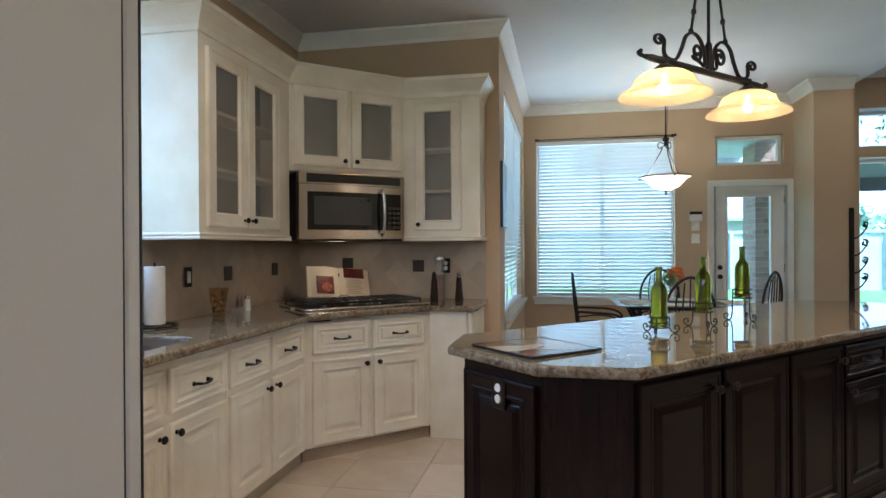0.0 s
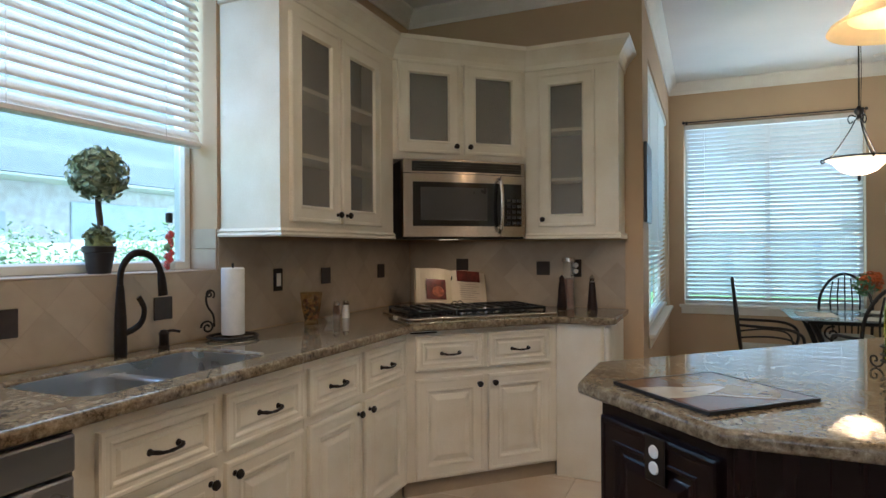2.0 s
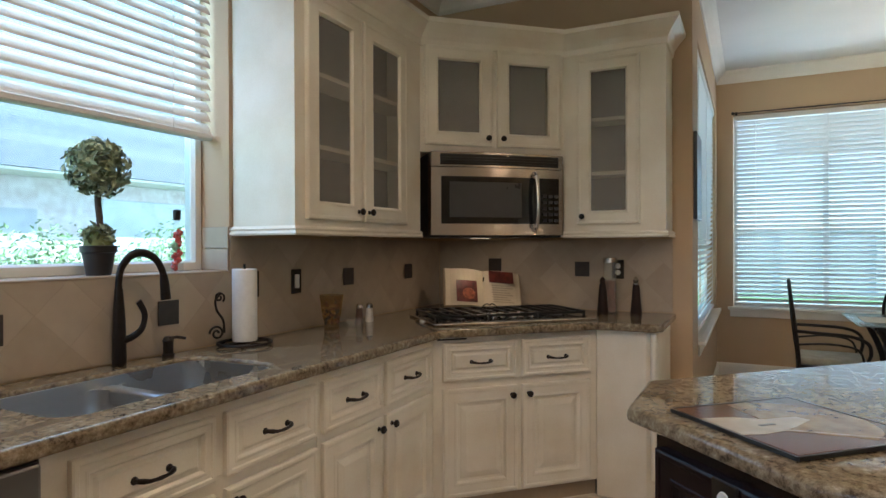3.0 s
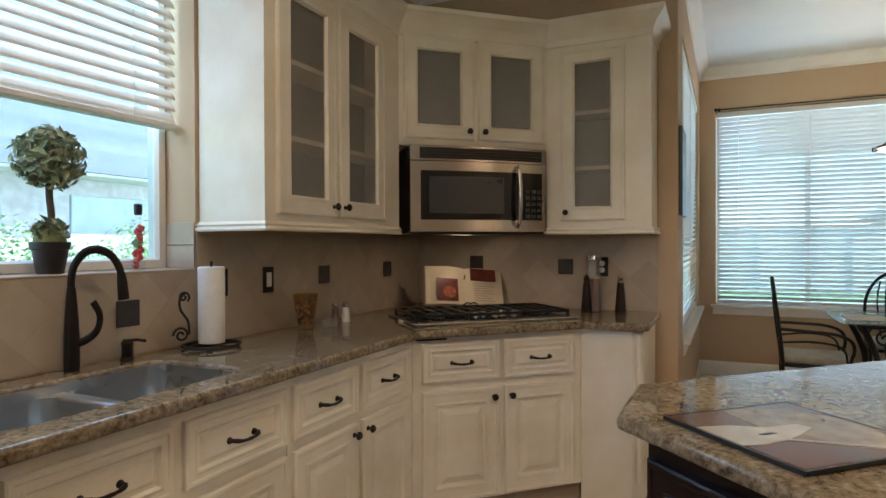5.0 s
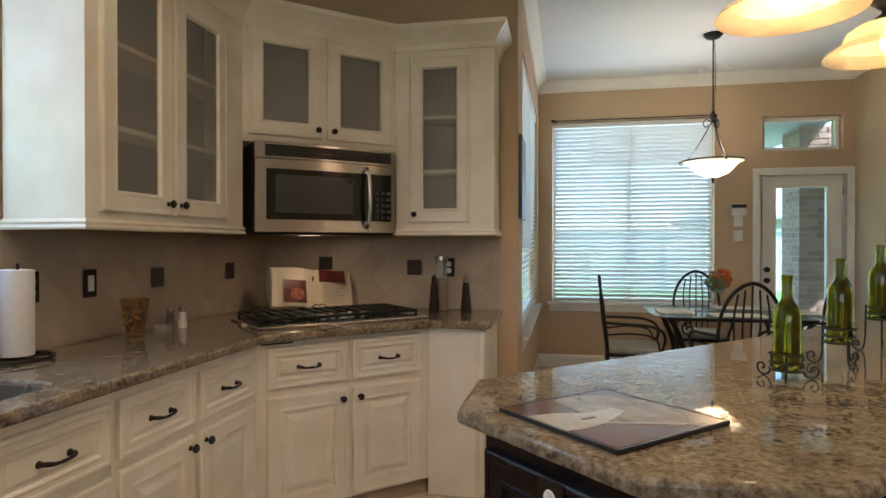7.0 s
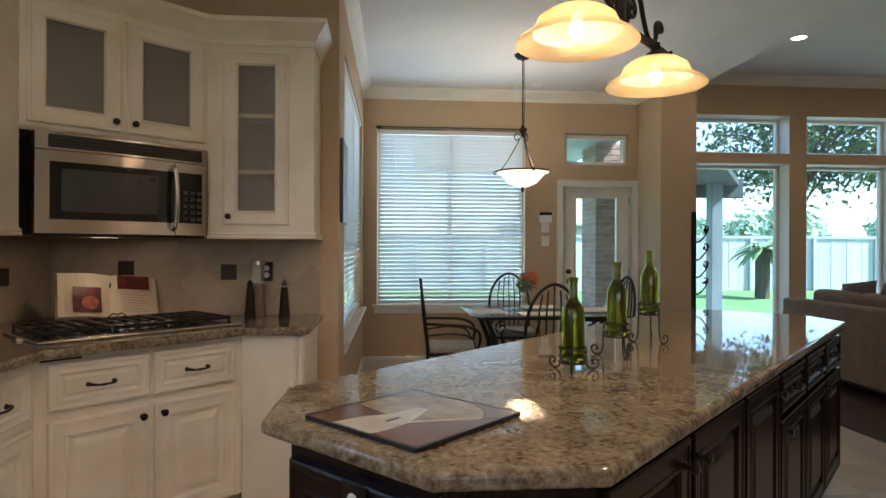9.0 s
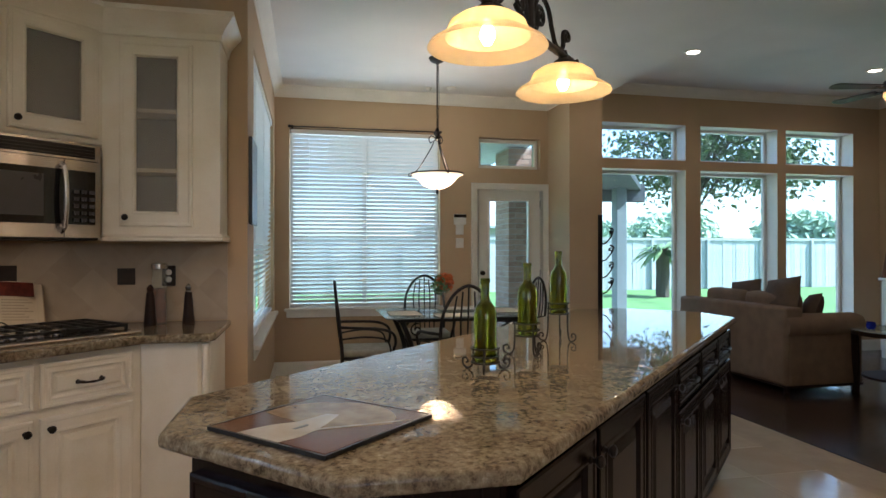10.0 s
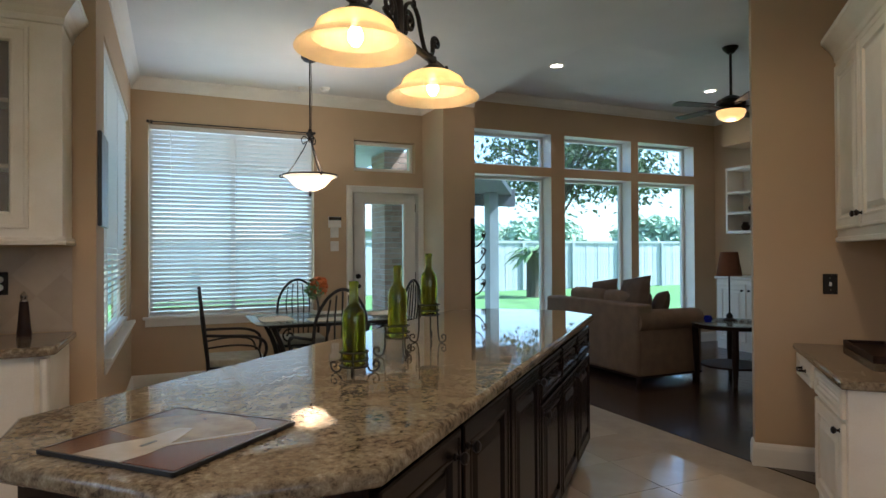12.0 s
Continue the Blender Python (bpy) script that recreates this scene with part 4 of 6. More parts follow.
def squash(bm, k):
    """Scrollwork lowered towards the bar."""
    bmesh.ops.scale(bm, vec=(1, 1, k), space=Matrix.Translation((0, 0, -BARZ)), verts=bm.verts[:])
    return bm


part("bar", tube(bmesh.new(), [(-0.50, 0, BARZ), (-0.46, 0, BARZ), (0.46, 0, BARZ), (0.50, 0, BARZ)], 0.017, 10, [0.7, 1, 1, 0.7]), IRON, ch, smooth=True)
for s in (-1, 1):
    b = bmesh.new()
    tube(b, smooth_path([(s * 0.52, 0, BARZ + 0.0), (s * 0.545, 0, BARZ + 0.008), (s * 0.53, 0, BARZ + 0.022)]), 0.011, 7)
    part("bar_curl", b, IRON, ch, smooth=True)
    b = bmesh.new()
    pts = spiral(s * 0.40, BARZ + 0.135, 0.012, 0.042, 0.5 * math.pi if s > 0 else 0.5 * math.pi, s * 1.25)
    tube(b, pts, 0.0095, 7)
    tube(b, smooth_path([pts[-1], (s * 0.36, 0, BARZ + 0.06), (s * 0.33, 0, BARZ + 0.03), (s * 0.27, 0, BARZ + 0.035), (s * 0.225, 0, BARZ + 0.12), (s * 0.19, 0, BARZ + 0.215), (s * 0.13, 0, BARZ + 0.255), (s * 0.07, 0, BARZ + 0.215), (s * 0.035, 0, BARZ + 0.12), (s * 0.03, 0, BARZ + 0.04)]), 0.0105, 7)
    part("scroll", squash(b, 0.70), IRON, ch, smooth=True)
    b = bmesh.new()
    pts = spiral(s * 0.10, BARZ + 0.09, 0.012, 0.045, 0, s * 1.4)
    tube(b, pts, 0.009, 7)
    tube(b, smooth_path([pts[-1], (s * 0.07, 0, BARZ + 0.04), (s * 0.04, 0, BARZ + 0.025)]), 0.009, 7)
    part("inner_scroll", b, IRON, ch, smooth=True)
    b = bmesh.new()
    tube(b, [(s * 0.15, 0, BARZ + 0.172), (s * 0.025, 0, 2.93)], 0.007, 7)
    for t_ in (0.02, 0.2, 0.5):
        lathe(b, [(0, -0.016), (0.011, -0.012), (0.013, 0), (0.011, 0.012), (0, 0.016)], 8, (s * (0.15 - 0.125 * t_), 0, BARZ + 0.172 + (2.758 - BARZ) * t_))
    part("hanging_rod", b, IRON, ch, smooth=True)
    cup = lathe(bmesh.new(), [(0.0, 0.06), (0.018, 0.055), (0.022, 0.02), (0.045, 0.005), (0.06, -0.018), (0.0, -0.018)], 20, (s * 0.36, 0, BARZ - 0.035))
    part("shade_cap", cup, IRON, ch, smooth=True)
    prof = [(0.055, BARZ - 0.045), (0.10, BARZ - 0.058), (0.135, BARZ - 0.082), (0.148, BARZ - 0.112), (0.156, BARZ - 0.126), (0.18, BARZ - 0.139), (0.207, BARZ - 0.156), (0.214, BARZ - 0.169), (0.207, BARZ - 0.166), (0.178, BARZ - 0.145), (0.152, BARZ - 0.132), (0.142, BARZ - 0.112), (0.129, BARZ - 0.084), (0.096, BARZ - 0.062), (0.05, BARZ - 0.050)]
    part("shade", lathe(bmesh.new(), prof, 40, (s * 0.36, 0, 0)), SHADE, ch, "lit amber glass shade", True)
    part("bulb", lathe(bmesh.new(), [(0, 0), (0.014, 0.004), (0.027, 0.028), (0.026, 0.048), (0.014, 0.075), (0.013, 0.10), (0, 0.10)], 16, (s * 0.36, 0, BARZ - 0.160)), BULB, ch, "lit bulb", True)
    x, y = 0.8775 + s * 0.36 * R2, 4.2475 + s * 0.36 * R2
    lamp("bulb_light", "POINT", pose(x, y, BARZ - 0.115), 17, WARM, soft=0.03)
part("stem", tube(bmesh.new(), [(0, 0, BARZ), (0, 0, BARZ + 0.14), (0, 0, BARZ + 0.16), (0, 0, 2.99)], 0.018, 10, [1, 1, 0.45, 0.45]), IRON, ch, smooth=True)
part("canopy", lathe(bmesh.new(), [(0, -0.10), (0.03, -0.095), (0.06, -0.05), (0.075, -0.01), (0.075, 0.0), (0, 0)], 24, (0, 0, CH)), IRON, ch, smooth=True)

# ---- nook pendant ----
pe = thing("pendant_lamp", at((1.14, 7.30)), "bronze scroll pendant lamp with a lit white glass bowl", "pendant lamp")
part("canopy", lathe(bmesh.new(), [(0, -0.05), (0.02, -0.05), (0.055, -0.035), (0.075, -0.012), (0.078, 0), (0, 0)], 24, (0, 0, CH)), IRON, pe, smooth=True)
part("rod", tube(bmesh.new(), [(0, 0, 2.36), (0, 0, CH - 0.03)], 0.006, 8), IRON, pe, smooth=True)
part("chain_cord", tube(bmesh.new(), [(0.012, 0, 2.40), (0.02, 0.01, 2.7), (0.012, 0, CH - 0.04)], 0.0025, 6), IRON, pe)
part("hub", lathe(bmesh.new(), [(0, 0.06), (0.012, 0.055), (0.02, 0.03), (0.035, 0.02), (0.03, 0.0), (0.015, -0.02), (0.022, -0.05), (0.0, -0.07)], 16, (0, 0, 2.36)), IRON, pe, smooth=True)
part("bowl", lathe(bmesh.new(), [(0, 1.865), (0.05, 1.87), (0.12, 1.90), (0.165, 1.945), (0.19, 1.975), (0.235, 1.995), (0.235, 2.0), (0.188, 1.984), (0.158, 1.955), (0.11, 1.912), (0.05, 1.883), (0, 1.878)], 40), BOWLGLASS, pe, "lit white glass bowl", True)
part("rim", lathe(bmesh.new(), [(0.232, 1.996), (0.242, 1.996), (0.242, 2.008), (0.232, 2.008), (0.232, 1.996)], 40), IRON, pe, smooth=True)
part("finial", lathe(bmesh.new(), [(0, 1.815), (0.008, 1.825), (0.014, 1.845), (0.008, 1.855), (0.02, 1.866), (0, 1.87)], 12), IRON, pe, smooth=True)
for k in range(3):
    b = bmesh.new()
    pts = smooth_path([(0.02, 0, 2.33), (0.055, 0, 2.35), (0.075, 0, 2.32), (0.06, 0, 2.285), (0.04, 0, 2.30)])
    tube(b, pts, 0.005, 6)
    tube(b, smooth_path([(0.025, 0, 2.31), (0.05, 0, 2.25), (0.09, 0, 2.18), (0.16, 0, 2.07), (0.225, 0, 2.0), (0.255, 0, 1.985), (0.262, 0, 2.005), (0.25, 0, 2.012)]), 0.0055, 6)
    part("arm", b, IRON, pe, smooth=True, m=pose(0, 0, 0, 0, 0, 40 + 120 * k))
lamp("pendant_light", "POINT", pose(1.14, 7.30, 1.985), 5, (1, 0.82, 0.6), soft=0.06)


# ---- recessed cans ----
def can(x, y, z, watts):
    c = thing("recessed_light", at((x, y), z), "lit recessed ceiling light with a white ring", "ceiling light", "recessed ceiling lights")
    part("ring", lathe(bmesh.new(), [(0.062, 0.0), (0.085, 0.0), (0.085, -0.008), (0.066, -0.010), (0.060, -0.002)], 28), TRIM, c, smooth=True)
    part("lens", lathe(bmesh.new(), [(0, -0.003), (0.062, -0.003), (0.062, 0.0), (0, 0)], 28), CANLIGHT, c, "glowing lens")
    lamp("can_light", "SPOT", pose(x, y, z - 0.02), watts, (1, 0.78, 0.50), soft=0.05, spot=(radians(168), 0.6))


can(3.76, 7.33, LH, 4)
can(6.10, 7.45, LH, 4)
# unseen kitchen cans, added on microwave highlights to brighten cabinets and aisle
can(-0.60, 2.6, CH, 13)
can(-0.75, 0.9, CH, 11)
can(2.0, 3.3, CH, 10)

# ---- small round detectors on the nook ceiling ----
for x, y, r in ((1.49, 8.24, 0.055), (1.26, 8.31, 0.035)):
    sd = thing("smoke_detector", at((x, y), CH), "small white round detector on the nook ceiling", "smoke detector", "ceiling detectors")
    part("base", lathe(bmesh.new(), [(0, 0), (r, 0), (r, -0.012), (r * 0.9, -0.016), (0, -0.016)], 20), TRIM, sd, smooth=True)
    part("cap", lathe(bmesh.new(), [(0, -0.016), (r * 0.75, -0.016), (r * 0.7, -0.034), (r * 0.45, -0.042), (0, -0.043)], 20), GREYPAINT, sd, smooth=True)

# ---- ceiling fan ----
fan = thing("ceiling_fan", at((4.99, 6.19)), "dark bronze ceiling fan with a lit amber bowl, at rest", "ceiling fan")
part("canopy", lathe(bmesh.new(), [(0, -0.07), (0.03, -0.065), (0.07, -0.02), (0.075, 0), (0, 0)], 24, (0, 0, LH)), BRONZE, fan, smooth=True)
part("downrod", tube(bmesh.new(), [(0, 0, 2.80), (0, 0, LH - 0.05)], 0.013, 10), BRONZE, fan, smooth=True)
part("motor", lathe(bmesh.new(), [(0, 2.83), (0.04, 2.825), (0.09, 2.80), (0.13, 2.775), (0.135, 2.735), (0.11, 2.71), (0.13, 2.69), (0.13, 2.68), (0, 2.68)], 28), BRONZE, fan, smooth=True)
part("light_bowl", lathe(bmesh.new(), [(0.13, 2.68), (0.135, 2.66), (0.115, 2.615), (0.07, 2.585), (0, 2.575), (0, 2.68)], 28), glow("fan_bowl", (1.0, 0.50, 0.16), 0.42, (0.5, 0.3, 0.12)), fan, "lit amber glass bowl", True)
BLADE = wood("fan_blade_wood", (0.02, 0.010, 0.007), (0.008, 0.004, 0.003), 0.5, coat=0.0)
for k in range(5):
    m = pose(0, 0, 2.72, 0, 0, 25 + 72 * k) @ pose(0, 0, 0, 5, 0, 0)
    b = slab([(0.20, -0.05), (0.58, -0.066), (0.61, -0.045), (0.62, 0.0), (0.61, 0.045), (0.58, 0.066), (0.20, 0.05)], (), -0.004, 0.004)
    bl = part("blade", b, BLADE, fan, m=m)
    part("bracket", box(0.10, 0.24, -0.02, 0.02, -0.012, -0.004, 0.003), BRONZE, bl)
lamp("fan_light", "POINT", pose(4.99, 6.19, 2.52), 1.5, WARM, soft=0.08)


# ---- splash tiles, accents, switches ----
def clip(poly, x0, x1, z0, z1):
    for ax, lim, sign in ((0, x0, 1), (0, x1, -1), (1, z0, 1), (1, z1, -1)):
        out = []
        for i, p in enumerate(poly):
            q = poly[i - 1]
            ip, iq = (p[ax] - lim) * sign >= 0, (q[ax] - lim) * sign >= 0
            if ip != iq:
                t = (lim - q[ax]) / (p[ax] - q[ax])
                out.append((q[0] + (p[0] - q[0]) * t, q[1] + (p[1] - q[1]) * t))
            if ip:
                out.append(p)
        poly = out
        if not poly:
            return []
    return poly


def splash(name, m, regions, label, step=0.155):
    s = thing(name, m, label, "tile backsplash", kind="structure")
    h = step * R2
    for x0, x1, z0, z1 in regions:
        part("grout_bed", box(x0, x1, -0.0049, 0.0, z0, z1), SPLASHGROUT, s)
        for i in range(int((x1 - x0) / h) + 3):
            for j in range(int((z1 - z0) / h) + 3):
                if (i + j) % 2:
                    continue
                cx, cz, g = x0 + (i - 0.4) * h, z0 + (j - 0.3) * h, h - 0.0009
                p_ = clip([(cx - g, cz), (cx, cz - g), (cx + g, cz), (cx, cz + g)], x0, x1, z0, z1)
                if len(p_) < 3 or max(a for a, _ in p_) - min(a for a, _ in p_) < 0.01 or max(b_ for _, b_ in p_) - min(b_ for _, b_ in p_) < 0.008:
                    continue
                bm = bmesh.new()
                top = [bm.verts.new((a, -0.0055, b_)) for a, b_ in p_]
                bot = [bm.verts.new((a, -0.003, b_)) for a, b_ in p_]
                bm.faces.new(top)
                for k in range(len(top)):
                    bm.faces.new((top[k - 1], top[k], bot[k], bot[k - 1]))
                part("tile", bm, SPLASH, s)
    return s


splash("wall_splash_window", at((XL, 0), 0, 90), [(1.75, 3.70, 0.916, 1.205), (3.70, YB - 0.01, 0.916, 1.352)], "beige stone tile backsplash laid diagonally")
splash("wall_splash_corner", at((0, YB)), [(XL + 0.01, -0.45, 0.916, 1.352)], "beige stone tile backsplash laid diagonally in the corner")
# tiled window sill and jamb
tagged(part("window_sill", box(XL - 0.16, XL + 0.004, 1.985, 3.695, 1.206, 1.214, 0.002), SPLASH), "beige tile sill over the sink", "window sill", kind="structure")
jt = thing("trim_jamb_tiles", at((XL, 3.70)), "pale tiles lining the window jamb", "tile trim", kind="structure")
for k, (z0, z1) in enumerate(((1.215, 1.305), (1.308, 1.398))):
    part("tile", box(-0.155, 0.0, -0.008, 0.0, z0, z1, 0.0015), SPLASH, jt)
    part("tile", box(0.0, 0.008, 0.0, 0.012, z0, z1, 0.0015), SPLASH, jt)


def accent(m, label="dark brown square accent tile on the backsplash", s=0.046):
    return tagged(part("accent_tile", box(-s, s, -0.0125, -0.0078, -s, s, 0.0015), DARKTILE, m=m), label, "wall tile", "dark accent tiles")


def plate(m, kind):
    o = thing("wall_switch" if kind == "switch" else "power_outlet", m, "dark bronze plate with a white rocker switch" if kind == "switch" else "dark bronze plate with a white power outlet", "switch" if kind == "switch" else "outlet")
    part("plate", box(-0.036, 0.036, -0.014, -0.0078, -0.058, 0.058, 0.003), BRONZE, o)
    if kind == "switch":
        part("rocker", box(-0.016, 0.016, -0.019, -0.013, -0.033, 0.033, 0.002), GREYPAINT, o, "white rocker")
    else:
        for z in (-0.02, 0.02):
            part("socket", lathe(bmesh.new(), [(0, 0.004), (0.015, 0.004), (0.017, 0), (0, 0)], 14, m=pose(0, -0.0135, z, 90, 0, 0)), GREYPAINT, o, "white socket", True)
    return o


mL = lambda y, z: at((XL, y), z, 90)
mB = lambda x, z: at((x, YB), z)
for y, z in ((2.777, 1.071), (3.39, 1.067), (4.54, 1.152), (5.19, 1.157)):
    accent(mL(y, z))
for x, z in ((-0.985, 1.168), (-1.573, 1.186)):
    accent(mB(x, z))
plate(mL(4.11, 1.148), "switch")
plate(mL(3.825, 1.15), "outlet")
plate(mB(-0.764, 1.17), "outlet")
sw = thing("wall_switch", at(uv(5.57, 0.50), 1.114, -45) @ Matrix.Translation((0, 0.008, 0)), "dark bronze switch plate with a small toggle", "switch")
part("plate", box(-0.038, 0.038, -0.014, -0.0078, -0.06, 0.06, 0.003), BRONZE, sw)
part("toggle", box(-0.006, 0.006, -0.026, -0.0135, -0.012, 0.012, 0.003), GREYPAINT, sw, "small white toggle")
for z in (-0.035, 0.035):
    part("screw", lathe(bmesh.new(), [(0, 0.002), (0.003, 0.0015), (0.0035, 0), (0, 0)], 8, m=pose(0, -0.0138, z, 90, 0, 0)), STEEL, sw)
plate(at(uv(IU0 + 0.045, (IV0 + IV1 - IOV + 0.045) / 2 - 0.02), 0.775, -45) @ Matrix.Translation((0, -0.012, 0)), "outlet")
for z in (1.55, 1.40):
    pl = thing("light_switch", at((1.665, YN), z), "white wall switch plate beside the garden door", "switch")
    part("plate", box(-0.045, 0.045, -0.008, 0.0, -0.055, 0.055, 0.003), GREYPAINT, pl)
    part("toggle", box(-0.012, 0.012, -0.014, -0.007, -0.02, 0.02, 0.002), GREYPAINT, pl)
al = thing("alarm_panel", at((1.665, YN), 1.665), "white alarm keypad with a dark display on the wall", "alarm panel")
part("case", box(-0.07, 0.07, -0.03, 0.0, -0.06, 0.06, 0.006, 2), GREYPAINT, al)
part("display", box(-0.07, 0.07, -0.034, -0.029, 0.02, 0.055, 0.002), BLACKGLASS, al, "dark display")

# ---- faucet, soap, towel ----
fa = thing("kitchen_faucet", at((-1.935, 3.15), 0.914, 62) @ Matrix.Diagonal((0.74, 0.74, 0.96, 1)), "tall oil-rubbed bronze gooseneck faucet behind the sink", "faucet")
part("body", lathe(bmesh.new(), [(0, 0), (0.030, 0), (0.031, 0.03), (0.030, 0.10), (0.027, 0.16), (0.022, 0.22), (0.017, 0.27), (0, 0.27)], 18), BRONZE, fa, smooth=True)
part("neck", tube(bmesh.new(), smooth_path([(0, 0, 0.26), (0, 0, 0.30), (0.012, 0, 0.345), (0.05, 0, 0.385), (0.10, 0, 0.395), (0.15, 0, 0.375), (0.18, 0, 0.335), (0.19, 0, 0.30)]), 0.015, 12), BRONZE, fa, smooth=True)
part("spray_head", tube(bmesh.new(), [(0.188, 0, 0.315), (0.192, 0, 0.285), (0.198, 0, 0.225)], 0.021, 14, [0.8, 1.0, 1.12]), BRONZE, fa, smooth=True)
b = bmesh.new()
tube(b, smooth_path([(0.0, -0.005, 0.085), (0.05, -0.02, 0.10), (0.09, -0.03, 0.13), (0.10, -0.035, 0.18), (0.075, -0.035, 0.225)]), 0.013, 10, None)
part("lever", b, BRONZE, fa, smooth=True)
so = thing("soap_dispenser", at((-1.925, 3.335), 0.914, 40), "dark bronze soap pump set in the worktop", "soap dispenser")
part("body", lathe(bmesh.new(), [(0, 0), (0.022, 0), (0.022, 0.012), (0.018, 0.016), (0.018, 0.055), (0.021, 0.06), (0.012, 0.075), (0, 0.078)], 14), BRONZE, so, smooth=True)
part("nozzle", tube(bmesh.new(), [(0, 0, 0.068), (0.03, 0, 0.072), (0.06, 0, 0.066)], 0.0055, 8), BRONZE, so, smooth=True)
th = thing("paper_towel_holder", at((-1.87, 3.655), 0.914, 70), "black iron scroll holder for the paper towel", "towel holder")
part("base_ring", tube(bmesh.new(), [(0.105 * math.cos(a), 0.105 * math.sin(a), 0.012) for a in [2 * math.pi * k / 28 for k in range(29)]], 0.006, 7), IRON, th, smooth=True)
part("base_cross", tube(bmesh.new(), [(-0.105, 0, 0.012), (0, 0, 0.014), (0.105, 0, 0.012)], 0.005, 7), IRON, th)
for k in range(3):
    part("foot", lathe(bmesh.new(), [(0, 0), (0.008, 0.002), (0.009, 0.008), (0, 0.014)], 10, (0.105 * math.cos(2.1 * k), 0.105 * math.sin(2.1 * k), 0)), IRON, th)
part("post", tube(bmesh.new(), [(0, 0, 0.012), (0, 0, 0.33)], 0.005, 8), IRON, th)
b = bmesh.new()
tube(b, spiral(-0.115, 0.06, 0.006, 0.03, 0, 1.5), 0.0045, 6)
tube(b, smooth_path([(-0.085, 0, 0.06), (-0.09, 0, 0.11), (-0.115, 0, 0.15), (-0.12, 0, 0.19), (-0.10, 0, 0.215)]), 0.0045, 6)
tube(b, spiral(-0.105, 0.20, 0.005, 0.022, 1.0, -1.3), 0.004, 6)
part("side_scroll", b, IRON, th, smooth=True)
tagged(part("paper_towel_roll", lathe(bmesh.new(), [(0.018, 0.0), (0.047, 0.0), (0.049, 0.004), (0.049, 0.286), (0.046, 0.29), (0.018, 0.29), (0.018, 0.0)], 32, (-1.87, 3.655, 0.934)), PAPER, smooth=True), "white paper towel roll on an iron holder", "paper towel")

# ---- window sill: topiary and pepper bottle ----
tp = thing("topiary", at((-2.085, 3.18), 1.214) @ Matrix.Scale(0.92, 4), "small artificial ball topiary in a dark pot on the sill", "plant")
part("pot", lathe(bmesh.new(), [(0, 0), (0.043, 0), (0.058, 0.085), (0.064, 0.088), (0.066, 0.112), (0.060, 0.114), (0.055, 0.105), (0, 0.10)], 22), TERRA, tp, smooth=True)
part("moss", lathe(bmesh.new(), [(0.056, 0.10), (0.05, 0.125), (0.035, 0.15), (0.02, 0.17), (0, 0.175)], 14), MOSS, tp, smooth=True)
part("stem", tube(bmesh.new(), smooth_path([(0, 0, 0.12), (0.004, 0.003, 0.2), (-0.003, 0, 0.28), (0, 0, 0.36)]), 0.012, 8), BARK, tp, smooth=True)


def leaves(n, place, size, rng, thick=0.35):
    """Many small bent leaves."""
    bm = bmesh.new()
    for _ in range(n):
        p_, out = place(rng)
        s = size * rng.uniform(0.6, 1.3)
        d = (out + Vector((rng.uniform(-1, 1), rng.uniform(-1, 1), rng.uniform(-1, 1))) * 0.8).normalized()
        q = d.to_track_quat("Z", "Y").to_matrix() @ Matrix.Rotation(rng.uniform(0, 6.3), 3, "Z")
        vs = [bm.verts.new(Vector(p_) + q @ Vector(c_) * s) for c_ in ((0, -1, 0), (0.5, -0.1, 0.15), (0, 1, 0.05), (-0.5, -0.1, 0.15), (0, 0, -0.08))]
        for a_, b_ in ((0, 1), (1, 2), (2, 3), (3, 0)):
            bm.faces.new((vs[a_], vs[b_], vs[4]))
    return bm


rng = random.Random(7)


def on_ball(c_, r_, rmin=0.75):
    def f(g):
        v_ = Vector((g.gauss(0, 1), g.gauss(0, 1), g.gauss(0, 1))).normalized()
        return Vector(c_) + v_ * r_ * g.uniform(rmin, 1.04), v_
    return f


part("foliage", leaves(900, on_ball((0, 0, 0.41), 0.112, 0.6), 0.019, rng), LEAFY, tp, "grey-green clipped leaves")
part("leaf_tuft", leaves(160, on_ball((0, 0, 0.145), 0.055, 0.6), 0.02, rng), LEAFY, tp, "pale leaves round the stem")
pb = thing("pepper_bottle", at((-2.075, 3.50), 1.214), "tall slim glass bottle filled with red peppers", "bottle")
part("glass", lathe(bmesh.new(), [(0, 0), (0.022, 0), (0.024, 0.006), (0.024, 0.15), (0.012, 0.185), (0.011, 0.215), (0, 0.215)], 16), CLEARGLASS, pb, smooth=True)
part("stopper", lathe(bmesh.new(), [(0, 0.205), (0.013, 0.205), (0.015, 0.215), (0.015, 0.245), (0, 0.25)], 12), BLACK, pb, smooth=True)
for k in range(11):
    b = bmesh.new()
    a = rng.uniform(0, 6.3)
    tube(b, [(0.008 * math.cos(a), 0.008 * math.sin(a), 0.008 + k * 0.0135), (0.012 * math.cos(a + 1), 0.012 * math.sin(a + 1), 0.022 + k * 0.0135), (0.006 * math.cos(a + 2), 0.006 * math.sin(a + 2), 0.034 + k * 0.0135)], 0.0135, 7, [0.6, 1, 0.5])
    part("pepper", b, RED if k not in (5, 6) else BUSH, pb, smooth=True)

